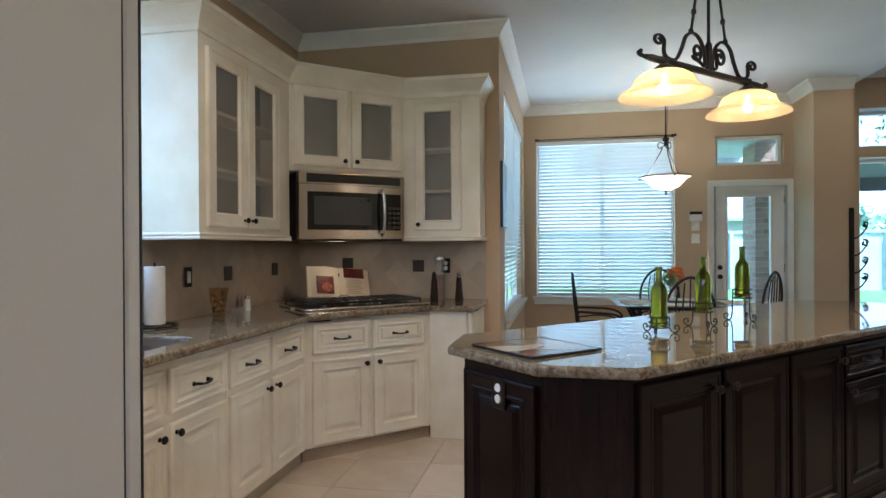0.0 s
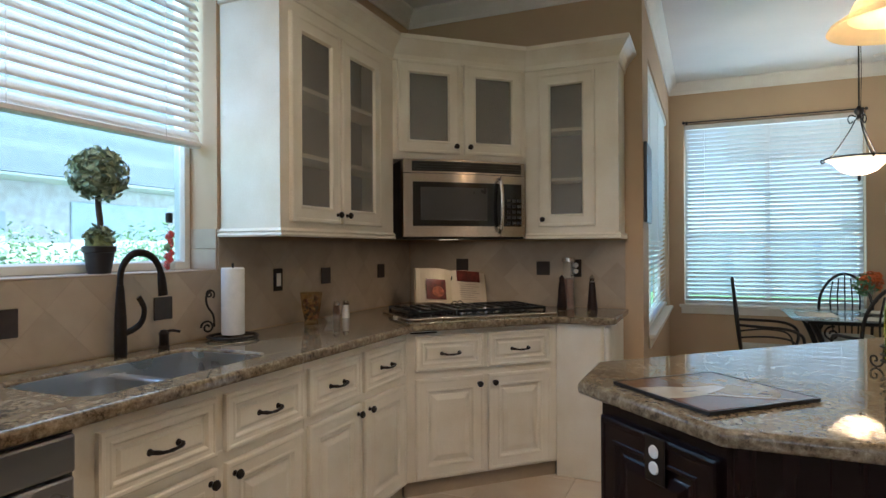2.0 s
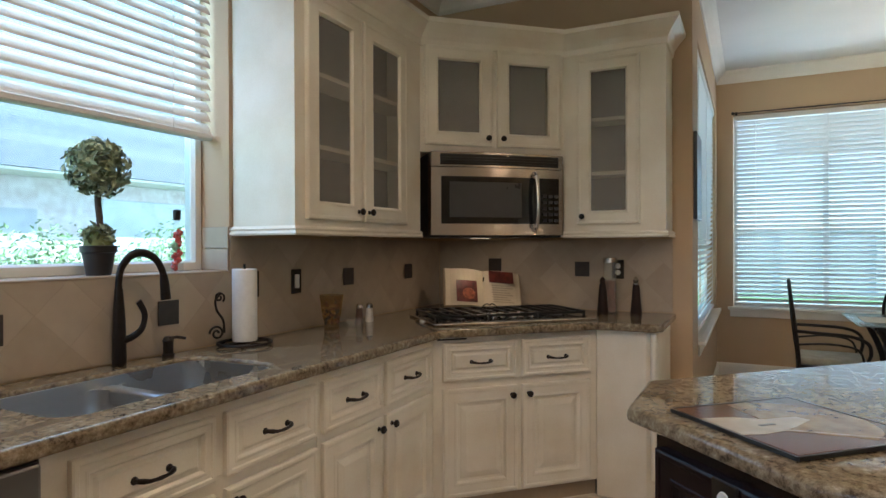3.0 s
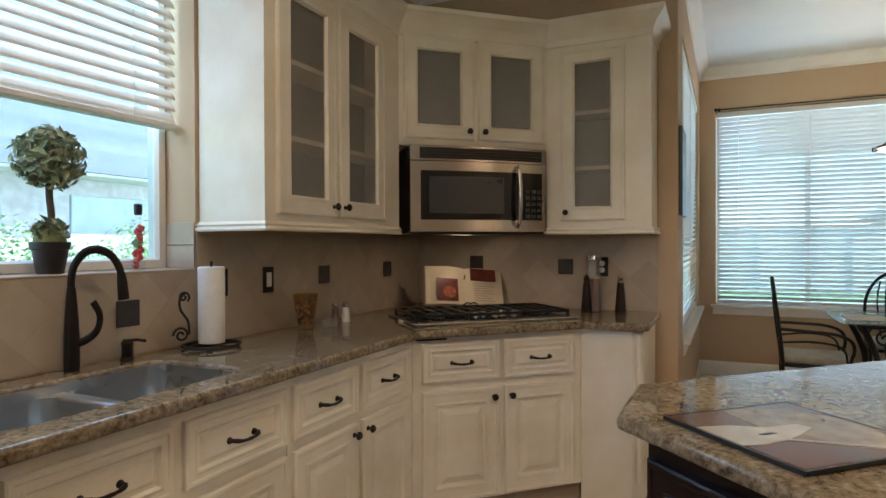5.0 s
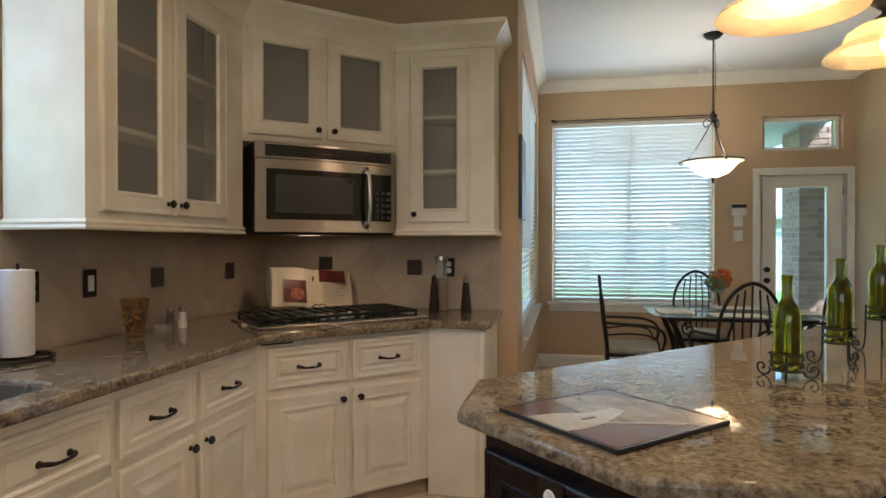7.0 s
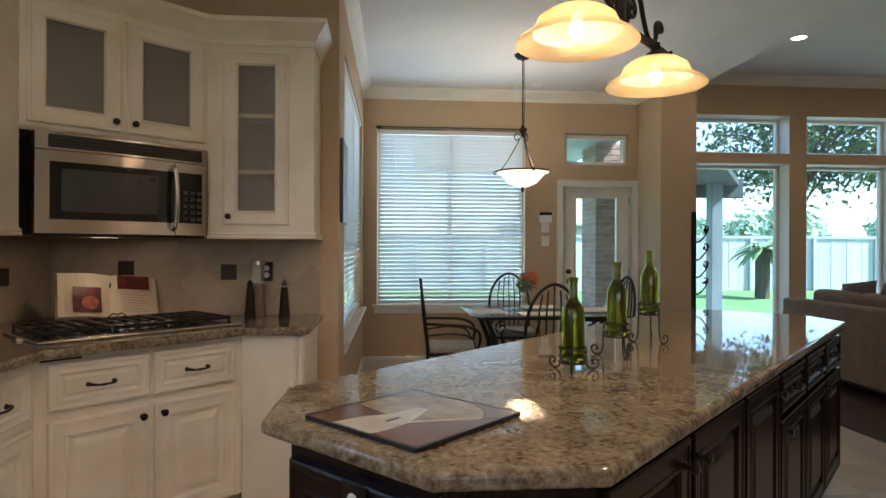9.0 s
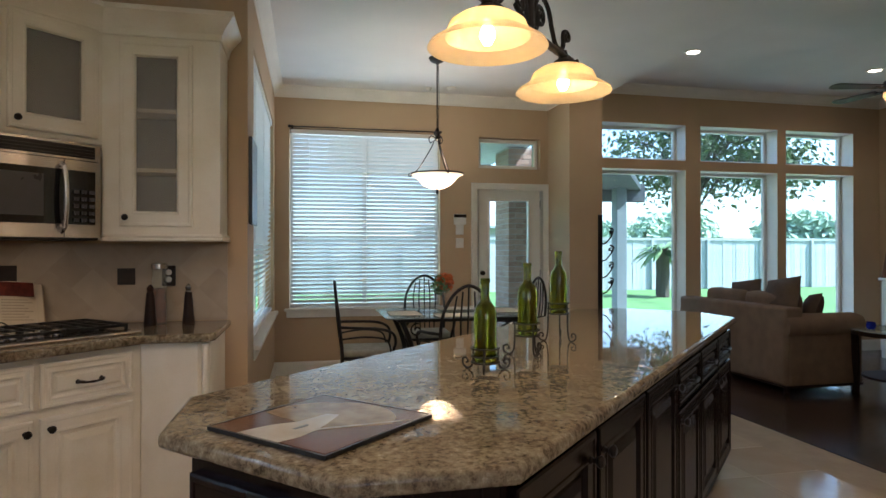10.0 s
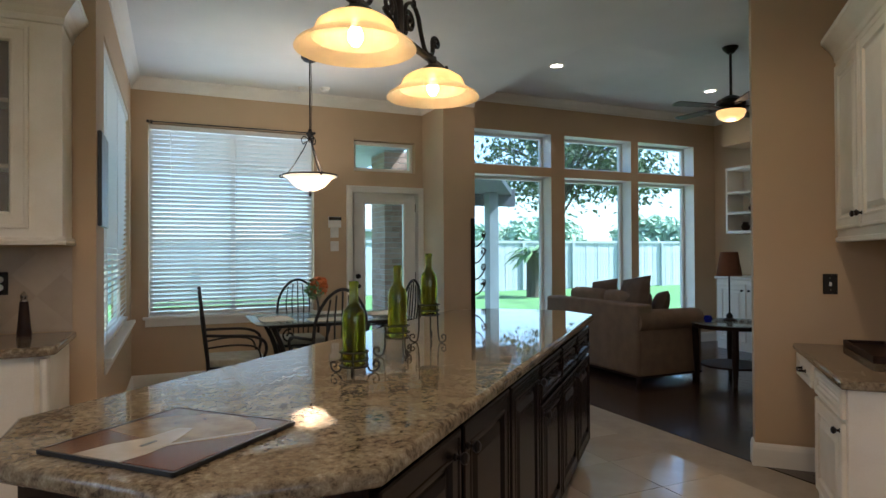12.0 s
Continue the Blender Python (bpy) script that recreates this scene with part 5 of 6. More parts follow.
# ---- things on the worktop ----
ja = thing("spice_jar", at((-1.86, 4.215), 0.914), "flared amber glass jar filled with dried pasta and spices", "jar")
part("jar", lathe(bmesh.new(), [(0, 0), (0.036, 0), (0.038, 0.008), (0.034, 0.02), (0.046, 0.07), (0.058, 0.165), (0.055, 0.165), (0.043, 0.07), (0.031, 0.024), (0, 0.02)], 8), AMBERJAR, ja)
for k in range(46):
    a, r_, z_ = rng.uniform(0, 6.3), rng.uniform(0.0, 1.0) ** 0.5, rng.uniform(0.03, 0.145)
    lim = 0.028 + (z_ - 0.02) * 0.15
    c_ = Vector((lim * r_ * math.cos(a), lim * r_ * math.sin(a), z_))
    d_ = Vector((rng.uniform(-1, 1), rng.uniform(-1, 1), rng.uniform(-1, 1))).normalized() * 0.013
    part("pasta", tube(bmesh.new(), [c_ - d_, c_, c_ + d_], 0.0085, 6, [0.6, 1, 0.6]), (PEPPER, PASTA, TERRA)[k % 3], ja)
dish = tagged(part("glass_dish", lathe(bmesh.new(), [(0, 0), (0.03, 0), (0.035, 0.006), (0.048, 0.04), (0.045, 0.04), (0.03, 0.01), (0, 0.008)], 20, (-1.79, 4.31, 0.914)), CLEARGLASS, smooth=True), "small clear glass dish beside the jar", "dish")
for x, y, mm, lb in ((-1.87, 4.465, mat("dark_salt", (0.10, 0.05, 0.03), 0.4), "small dark pepper shaker"), (-1.85, 4.53, mat("pale_salt", (0.70, 0.68, 0.62), 0.3), "small white salt shaker with a metal top")):
    sh = thing("shaker", at((x, y), 0.914), lb + " on the worktop", "shaker", "salt and pepper")
    part("body", lathe(bmesh.new(), [(0, 0), (0.021, 0), (0.022, 0.01), (0.018, 0.06), (0.017, 0.075), (0, 0.075)], 14), mm, sh, smooth=True)
    part("cap", lathe(bmesh.new(), [(0.0175, 0.074), (0.0185, 0.078), (0.017, 0.092), (0.008, 0.10), (0, 0.10)], 14), STEEL, sh, smooth=True)


def mill(x, y, h, label, kind):
    o = thing("pepper_mill", at((x, y), 0.914), label, "pepper mill")
    part("body", lathe(bmesh.new(), [(0, 0), (0.032, 0), (0.033, 0.012), (0.028, 0.05), (0.022, h * 0.6), (0.018, h * 0.78), (0, h * 0.78)], 18), MILLWOOD, o, smooth=True)
    part("head", lathe(bmesh.new(), [(0.0, h * 0.78), (0.018, h * 0.78), (0.014, h * 0.82), (0.018, h * 0.9), (0.008, h * 0.97), (0, h)], 16), STEEL if kind else MILLWOOD, o, smooth=True)
    return o


mill(-0.815, 5.43, 0.22, "dark wooden pepper mill on the worktop", 0)
mill(-0.635, 5.49, 0.22, "dark tapered pepper mill with a metal top", 1)
tj = thing("tall_jar", at((-0.79, 5.52), 0.914), "tall clear glass jar half full of peppercorns", "jar")
part("contents", lathe(bmesh.new(), [(0, 0.008), (0.036, 0.008), (0.034, 0.19), (0, 0.195)], 18), PEPPER, tj, smooth=True)
part("jar", lathe(bmesh.new(), [(0, 0), (0.040, 0), (0.042, 0.006), (0.040, 0.20), (0.038, 0.30), (0.034, 0.30), (0.036, 0.20), (0.037, 0.01), (0, 0.006)], 20), CLEARGLASS, tj, smooth=True)
part("lid", lathe(bmesh.new(), [(0, 0.30), (0.042, 0.30), (0.042, 0.325), (0.03, 0.33), (0, 0.33)], 20), STEEL, tj, smooth=True)

# cookbook on a wire easel
cb = thing("cookbook", at((-1.545, 5.37), 0.925, 40) @ pose(0, 0, 0, -26, 5, 0), "open cookbook with food photographs behind the cooktop", "book")
for s in (-1, 1):
    bm = bmesh.new()
    cols = []
    for i in range(9):
        t = i / 8
        x = s * 0.25 * t
        y = -0.028 * math.sin(math.pi * min(1, t * 1.1)) * (1 - 0.4 * t) - 0.006
        cols.append([bm.verts.new((x, y_, z)) for y_, z in ((y, 0.0), (y, 0.25), (0.006, 0.25), (0.006, 0.0))])
    for p_, q_ in zip(cols, cols[1:]):
        for k in range(4):
            bm.faces.new((p_[k], p_[(k + 1) % 4], q_[(k + 1) % 4], q_[k]))
    bm.faces.new(cols[0]), bm.faces.new(cols[-1][::-1])
    part("page_block", bm, PAGE, cb)
part("cover", box(-0.26, 0.26, 0.006, 0.012, -0.006, 0.258, 0.002), mat("book_cover", (0.35, 0.25, 0.15), 0.5), cb)
ph = part("photo", box(-0.185, -0.05, -0.036, -0.033, 0.02, 0.165), PHOTO, cb, "dark red food photograph", m=pose(0, 0, 0, 0, 0, 0))
part("dish_picture", lathe(bmesh.new(), [(0, 0.002), (0.038, 0.002), (0.04, 0), (0, 0)], 20, m=pose(-0.105, -0.0362, 0.075, 90, 0, 0)), PHOTO2, ph)
part("photo", box(0.035, 0.20, -0.036, -0.030, 0.165, 0.243), PHOTO, cb, "dark red food photograph")
for k in range(8):
    part("text_line", box(0.05, 0.19 - 0.02 * (k % 3), -0.0345, -0.0335, 0.03 + 0.016 * k, 0.034 + 0.016 * k), mat("print", (0.40, 0.33, 0.24), 0.8) if k == 0 else bpy.data.materials["print"], cb)
ez = thing("book_easel", at((-1.545, 5.40), 0.914, 42), "dark wire easel holding the cookbook", "easel")
part("ledge", tube(bmesh.new(), [(-0.16, -0.05, 0.006), (0.16, -0.05, 0.006)], 0.004, 6), IRON, ez)
part("leg", tube(bmesh.new(), [(0, 0.12, 0.005), (0, 0.04, 0.2)], 0.004, 6), IRON, ez)
for s in (-1, 1):
    part("hook", tube(bmesh.new(), smooth_path([(s * 0.06, -0.05, 0.006), (s * 0.05, -0.065, 0.02), (s * 0.02, -0.07, 0.04), (0.0, -0.07, 0.03)]), 0.0035, 6), IRON, ez, smooth=True)

# cooktop
ck = thing("gas_cooktop", at((-1.40, 4.402), 0.914, 44) @ pose(0.495, 0.345, 0), "stainless steel gas cooktop with black cast iron grates", "cooktop")
part("tray", slab(rounded(-0.465, 0.465, -0.265, 0.265, 0.03), (), 0.0005, 0.014, 0.005), STEEL, ck)
part("plate", box(-0.43, 0.43, -0.20, 0.245, 0.0125, 0.016, 0.002), BLACKGLASS, ck)
for cx in (-0.29, 0.0, 0.29):
    g = part("grate", box(-0.005, 0.005, -0.005, 0.005, 0.016, 0.04), BLACK, ck)
    me = bmesh.new()
    for x in (-0.135, -0.065, 0.0, 0.065, 0.135):
        bx(me, cx + x - 0.006, cx + x + 0.006, -0.17, 0.225, 0.026, 0.036, 0.002)
    for y in (-0.17, 0.03, 0.225):
        bx(me, cx - 0.14, cx + 0.14, y - 0.006, y + 0.006, 0.025, 0.035, 0.002)
    for x in (-0.135, 0.135):
        for y in (-0.165, 0.22):
            bx(me, cx + x - 0.006, cx + x + 0.006, y - 0.006, y + 0.006, 0.016, 0.028)
    bmesh.ops.scale(me, vec=(1, 1, 1.4), space=Matrix.Translation((0, 0, -0.016)), verts=me.verts[:])
    me.to_mesh(g.data)
    me.free()
    for y in (-0.07, 0.13):
        if cx == 0.0 and y < 0:
            continue
        part("burner", lathe(bmesh.new(), [(0, 0.030), (0.028, 0.030), (0.032, 0.026), (0.032, 0.02), (0.045, 0.018), (0.048, 0.016), (0, 0.016)], 18, (cx, y, 0)), BLACK, ck, smooth=True)
for k in range(5):
    part("control_knob", lathe(bmesh.new(), [(0, 0.045), (0.016, 0.045), (0.019, 0.040), (0.020, 0.018), (0.024, 0.016), (0, 0.016)], 16, (-0.10 + 0.055 * k, -0.14 + 0.03 * (k % 2), 0)), STEEL, ck, "steel control knob", True)
tagged(part("spoon_rest", slab(rounded(-0.05, 0.05, -0.03, 0.03, 0.01), (), 0.0, 0.01, 0.003), mat("pale_ceramic", (0.78, 0.74, 0.62), 0.25), m=at((-1.56, 4.66), 0.9135, 30)), "pale ceramic spoon rest at the cooktop's corner", "spoon rest")

# ---- on the island ----
bd = thing("serving_board", at((0.04, 3.345), 0.914, 44), "square inlaid stone cutting board with cream and red-brown marbling", "cutting board")
part("slab", box(-0.175, 0.175, -0.175, 0.175, 0.002, 0.0095, 0.002, 1), STONE, bd)
part("inlay", slab([(-0.172, -0.04), (-0.12, -0.05), (-0.07, -0.045), (-0.02, -0.03), (0.05, 0.0), (0.04, 0.03), (-0.04, 0.035), (-0.10, 0.07), (-0.172, 0.085)], (), 0.009, 0.0104), CREAMSTONE, bd, "cream marbled inlay")
part("inlay", slab([(-0.06, -0.05), (0.06, -0.15)] + arc(0.0, 0.0, 0.165, -50, 100, 12), (), 0.009, 0.0100), mat("tan_stone", (0.28, 0.20, 0.11), 0.16, vary=0.25, scale=20, second=(0.16, 0.10, 0.05)), bd, "tan fan-shaped inlay")
part("inlay", slab([(-0.07, -0.042), (0.105, -0.165), (0.112, -0.165), (-0.06, -0.036)], (), 0.009, 0.0106), CREAMSTONE, bd, "thin pale stripe")
part("inlay", slab([(-0.17, -0.17), (-0.06, -0.17), (-0.055, -0.11), (-0.085, -0.075), (-0.12, -0.055), (-0.17, -0.045)], (), 0.009, 0.0102), mat("red_stone", (0.15, 0.05, 0.03), 0.16, vary=0.2, scale=18, second=(0.12, 0.045, 0.03)), bd, "red-brown corner inlay")
part("rim", slab(rounded(-0.18, 0.18, -0.18, 0.18, 0.006), (rounded(-0.174, 0.174, -0.174, 0.174, 0.004),), 0.002, 0.0102), BLACK, bd)
part("mark", box(-0.09, -0.05, -0.005, 0.004, 0.0103, 0.0109), BLACK, bd)
for s in ((-0.14, -0.14), (0.14, -0.14), (-0.14, 0.14), (0.14, 0.14)):
    part("foot", box(s[0] - 0.01, s[0] + 0.01, s[1] - 0.01, s[1] + 0.01, 0.0, 0.003), BLACK, bd)


def bottle_stand(x, y, h, turn):
    st = thing("bottle_stand", at((x, y), 0.914, turn), "black wrought iron scroll stand for a bottle, %s" % {0.03: "low", 0.075: "middle height", 0.12: "tall"}[h], "bottle stand", "bottle stands on the island")
    for z in (h, h + 0.02, h + 0.045):
        part("ring", tube(bmesh.new(), [(0.046 * math.cos(a), 0.046 * math.sin(a), z) for a in [2 * math.pi * k / 24 for k in range(25)]], 0.0032, 6), IRON, st, smooth=True)
    part("floor_disc", lathe(bmesh.new(), [(0, h - 0.004), (0.045, h - 0.004), (0.045, h), (0, h)], 20), IRON, st)
    for k in range(3):
        b = bmesh.new()
        tube(b, smooth_path([(0.047, 0, h + 0.045), (0.048, 0, h), (0.05, 0, max(0.02, h * 0.4)), (0.058, 0, 0.008), (0.075, 0, 0.0035), (0.09, 0, 0.014), (0.09, 0, 0.032), (0.075, 0, 0.036), (0.07, 0, 0.024), (0.078, 0, 0.02)]), 0.0034, 6)
        part("leg", b, IRON, st, smooth=True, m=pose(0, 0, 0, 0, 0, 120 * k))
    bt = tagged(part("wine_bottle", lathe(bmesh.new(), [(0, h + 0.0187), (0.020, h + 0.0051), (0.034, h + 0.0008), (0.037, h + 0.0068), (0.037, h + 0.1573), (0.033, h + 0.1785), (0.018, h + 0.1997), (0.0145, h + 0.2125), (0.0138, h + 0.2592), (0.0165, h + 0.2618), (0.0165, h + 0.2737), (0.0125, h + 0.2746), (0.0105, h + 0.2125), (0.029, h + 0.1742), (0.033, h + 0.1573), (0.033, h + 0.0170), (0, h + 0.0255)], 28, (x, y, 0.914)), GREENGLASS, smooth=True), "empty green glass wine bottle in an iron stand", "bottle", "green bottles on the island")
    return st


bottle_stand(0.575, 3.86, 0.03, 10)
bottle_stand(0.82, 4.125, 0.075, 35)
bottle_stand(1.085, 4.45, 0.12, 60)

# ---- nook: table and chairs ----
tb = thing("dining_table", at((1.33, 7.50)), "glass topped dining table on a dark iron base", "table")
part("tabletop", slab(rounded(-0.68, 0.68, -0.46, 0.46, 0.05), (), 0.728, 0.74, 0.004), TABLEGLASS, tb, "thick glass top")
b = bmesh.new()
for y in (-0.34, 0.34):
    bx(b, -0.55, 0.55, y - 0.015, y + 0.015, 0.69, 0.727, 0.004)
for x in (-0.55, 0.55):
    bx(b, x - 0.015, x + 0.015, -0.34, 0.34, 0.69, 0.727, 0.004)
part("frame", b, IRON, tb)
for sx in (-1, 1):
    for sy in (-1, 1):
        b = bmesh.new()
        tube(b, smooth_path([(sx * 0.53, sy * 0.32, 0.70), (sx * 0.45, sy * 0.27, 0.52), (sx * 0.42, sy * 0.25, 0.36), (sx * 0.48, sy * 0.29, 0.16), (sx * 0.54, sy * 0.33, 0.012)]), 0.022, 8)
        part("leg", b, IRON, tb, smooth=True)
        b = bmesh.new()
        tube(b, [(sx * (0.30 + x_), sy * 0.33, z_) for x_, _, z_ in spiral(0.10, 0.62, 0.015, 0.06, 0, 1.3)], 0.008, 6)
        part("scroll", b, IRON, tb, smooth=True)
part("stretcher", tube(bmesh.new(), [(-0.43, 0, 0.36), (0, 0, 0.34), (0.43, 0, 0.36)], 0.014, 8), IRON, tb, smooth=True)


def dining_chair():
    c_ = thing("dining_chair", at((0, 0)), "black wrought iron armchair with arched back and pale seat pad", "chair", "iron chairs round the table")
    part("seat_pad", slab(rounded(-0.22, 0.22, -0.22, 0.22, 0.06), (), 0.43, 0.485, 0.02), SEATPAD, c_, "pale fabric seat pad", True)
    part("seat_frame", slab(rounded(-0.225, 0.225, -0.225, 0.225, 0.06), (rounded(-0.19, 0.19, -0.19, 0.19, 0.05),), 0.405, 0.43), IRON, c_)
    b_ = bmesh.new()
    tube(b_, smooth_path([(-0.215, -0.21, 0.0), (-0.205, -0.21, 0.42), (-0.215, -0.235, 0.70), (-0.19, -0.255, 0.86), (-0.11, -0.27, 0.99), (0, -0.275, 1.045), (0.11, -0.27, 0.99), (0.19, -0.255, 0.86), (0.215, -0.235, 0.70), (0.205, -0.21, 0.42), (0.215, -0.21, 0.0)], 8), 0.013, 8)
    part("back_frame", b_, IRON, c_, smooth=True)
    for x_ in (-0.12, -0.06, 0.0, 0.06, 0.12):
        b_ = bmesh.new()
        tube(b_, smooth_path([(x_ * 0.8, -0.215, 0.43), (x_ * 0.9, -0.24, 0.62), (x_, -0.26, 0.80), (x_ * 0.8, -0.272, 1.03 - abs(x_) * 0.5)]), 0.007, 6)
        part("back_spindle", b_, IRON, c_, smooth=True)
    part("back_rail", tube(bmesh.new(), [(-0.212, -0.225, 0.60), (0, -0.24, 0.585), (0.212, -0.225, 0.60)], 0.008, 6), IRON, c_, smooth=True)
    for s_ in (-1, 1):
        b_ = bmesh.new()
        tube(b_, smooth_path([(s_ * 0.215, -0.235, 0.68), (s_ * 0.255, -0.08, 0.675), (s_ * 0.265, 0.10, 0.665), (s_ * 0.26, 0.20, 0.625), (s_ * 0.245, 0.225, 0.55), (s_ * 0.22, 0.205, 0.42), (s_ * 0.222, 0.215, 0.0)], 8), 0.012, 8)
        part("arm", b_, IRON, c_, smooth=True)
        b_ = bmesh.new()
        tube(b_, smooth_path([(s_ * 0.215, -0.22, 0.58), (s_ * 0.25, -0.02, 0.60), (s_ * 0.255, 0.15, 0.57), (s_ * 0.225, 0.19, 0.45)], 6), 0.008, 6)
        part("arm_brace", b_, IRON, c_, smooth=True)
    return c_


chair = dining_chair()
chair.matrix_basis = at((0.50, 7.22), 0, -92)
copy_thing(chair, at((1.22, 8.18), 0, 176))
copy_thing(chair, at((1.16, 6.68), 0, 8))
copy_thing(chair, at((1.97, 7.62), 0, 95))
vz = thing("flower_goblet", at((1.27, 7.60), 0.74), "tall glass goblet with orange flowers and green leaves", "vase")
part("goblet", lathe(bmesh.new(), [(0, 0), (0.05, 0), (0.052, 0.006), (0.010, 0.014), (0.008, 0.10), (0.02, 0.14), (0.075, 0.27), (0.072, 0.27), (0.014, 0.145), (0, 0.14)], 22), CLEARGLASS, vz, smooth=True)
part("flower", leaves(220, on_ball((0.01, 0, 0.275), 0.08, 0.3), 0.03, rng), ORANGE, vz, "orange petals")
part("greenery", leaves(120, on_ball((-0.03, 0.0, 0.25), 0.10, 0.5), 0.030, rng), BUSH, vz, "green leaves")
for x, y, a in ((0.86, 7.45, 90), (1.30, 7.20, 0), (1.45, 7.82, 0), (1.85, 7.55, 90)):
    tagged(part("place_mat", slab(rounded(-0.20, 0.20, -0.14, 0.14, 0.03), (), 0.7405, 0.744), MAT, m=at((x, y), 0, a)), "pale woven place mat on the glass table", "place mat", "place mats")
cd = tagged(part("wall_picture", box(0.0, 0.022, 0.0, 0.36, 1.47, 1.99, 0.004), BLACK, m=at((XN, 5.70))), "dark framed picture on the nook wall", "picture")

# ---- living room ----
sf = thing("sofa", at((4.23, 6.63)), "brown fabric loveseat with rolled arms, its back to the kitchen", "sofa")
part("base", box(0.02, 0.86, 0.10, 1.57, 0.07, 0.42, 0.02, 2), SOFA, sf)
part("backrest", box(0.0, 0.20, 0.03, 1.64, 0.075, 0.79, 0.03, 3), SOFA, sf, smooth=True)
for y0 in (0.0, 1.45):
    a_ = part("arm", box(0.04, 0.84, y0 + 0.02, y0 + 0.20, 0.075, 0.60, 0.02, 2), SOFA, sf, smooth=True)
    part("arm_roll", tube(bmesh.new(), [(0.02, y0 + 0.10, 0.615), (0.05, y0 + 0.10, 0.615), (0.80, y0 + 0.10, 0.615), (0.85, y0 + 0.10, 0.61)], 0.115, 18, [0.94, 1, 1, 0.94]), SOFA, a_, smooth=True)
for y0 in (0.22, 0.84):
    part("seat_cushion", box(0.20, 0.88, y0, y0 + 0.60, 0.42, 0.56, 0.04, 3), SOFA, sf, smooth=True)
    part("back_cushion", box(0.19, 0.40, y0, y0 + 0.60, 0.54, 0.90, 0.06, 3), SOFA, sf, smooth=True)
part("base_rail", box(0.01, 0.85, 0.02, 1.63, 0.055, 0.078, 0.004), MILLWOOD, sf, "dark wooden base rail")
for x, y in ((0.06, 0.08), (0.80, 0.08), (0.06, 1.58), (0.80, 1.58)):
    part("foot", lathe(bmesh.new(), [(0, 0), (0.024, 0), (0.034, 0.08), (0, 0.08)], 10, (x, y, 0)), MILLWOOD, sf)


def throw_pillow(m, w, label):
    bm = bmesh.new()
    n_ = 10
    grid = {}
    for s_ in (-1, 1):
        for i in range(n_ + 1):
            for j in range(n_ + 1):
                a_, b_ = 2 * i / n_ - 1, 2 * j / n_ - 1
                edge_ = max(0.0, (1 - a_ * a_) * (1 - b_ * b_)) ** 0.45
                if edge_ == 0 and s_ > 0:
                    grid[s_, i, j] = grid[-1, i, j]
                    continue
                k_ = 1 - 0.10 * (a_ * a_ * (1 - b_ * b_) + 0) - 0.0
                l_ = 1 - 0.10 * (b_ * b_ * (1 - a_ * a_))
                grid[s_, i, j] = bm.verts.new((a_ * w / 2 * l_, s_ * 0.085 * edge_, b_ * w / 2 * k_))
    for s_ in (-1, 1):
        for i in range(n_):
            for j in range(n_):
                bm.faces.new((grid[s_, i, j], grid[s_, i + 1, j], grid[s_, i + 1, j + 1], grid[s_, i, j + 1]))
    return tagged(part("throw_pillow", bm, PILLOW, m=m, smooth=True), label, "pillow", "sofa pillows")


throw_pillow(pose(4.50, 7.02, 0.80, 14, 8, 84), 0.50, "dark brown throw pillow leaning on the sofa")
throw_pillow(pose(4.56, 7.60, 0.78, 14, 8, 92), 0.44, "dark brown throw pillow leaning on the sofa back")
throw_pillow(pose(4.72, 6.88, 0.74, 20, 6, 60), 0.34, "small black throw pillow on the sofa")

et = thing("end_table", at((5.20, 6.38)), "round glass end table on dark turned legs", "side table")
part("tabletop", lathe(bmesh.new(), [(0, 0.59), (0.40, 0.59), (0.405, 0.595), (0.40, 0.60), (0, 0.60)], 40), TABLEGLASS, et, "round glass top")
part("rim", lathe(bmesh.new(), [(0.34, 0.55), (0.38, 0.55), (0.38, 0.589), (0.34, 0.589), (0.34, 0.55)], 36), MILLWOOD, et)
for k in range(4):
    a = math.pi / 4 + k * math.pi / 2
    part("leg", tube(bmesh.new(), [(0.33 * math.cos(a), 0.33 * math.sin(a), 0.0), (0.34 * math.cos(a), 0.34 * math.sin(a), 0.3), (0.35 * math.cos(a), 0.35 * math.sin(a), 0.56)], 0.03, 10, [0.7, 1.1, 1.0]), MILLWOOD, et, smooth=True)
part("shelf", lathe(bmesh.new(), [(0, 0.16), (0.30, 0.16), (0.30, 0.18), (0, 0.18)], 30), MILLWOOD, et)
tl = thing("table_lamp", at((5.30, 6.50), 0.60), "slim dark table lamp with a red-brown shade", "lamp")
part("base", lathe(bmesh.new(), [(0, 0), (0.07, 0), (0.07, 0.012), (0.03, 0.03), (0.035, 0.05), (0.015, 0.08), (0, 0.08)], 20), BRONZE, tl, smooth=True)
part("stem", tube(bmesh.new(), [(0, 0, 0.06), (0, 0, 0.50)], 0.008, 8), BRONZE, tl)
part("shade", lathe(bmesh.new(), [(0.125, 0.46), (0.085, 0.71), (0.082, 0.71), (0.121, 0.46), (0.125, 0.46)], 32), SHADECLOTH, tl, "red-brown cloth shade", True)
tagged(part("glass_votive", lathe(bmesh.new(), [(0, 0), (0.03, 0), (0.042, 0.03), (0.035, 0.065), (0.03, 0.065), (0.036, 0.03), (0, 0.01)], 16, (5.00, 6.50, 0.60)), BLUEGLASS, smooth=True), "small cobalt blue glass votive", "candle holder")
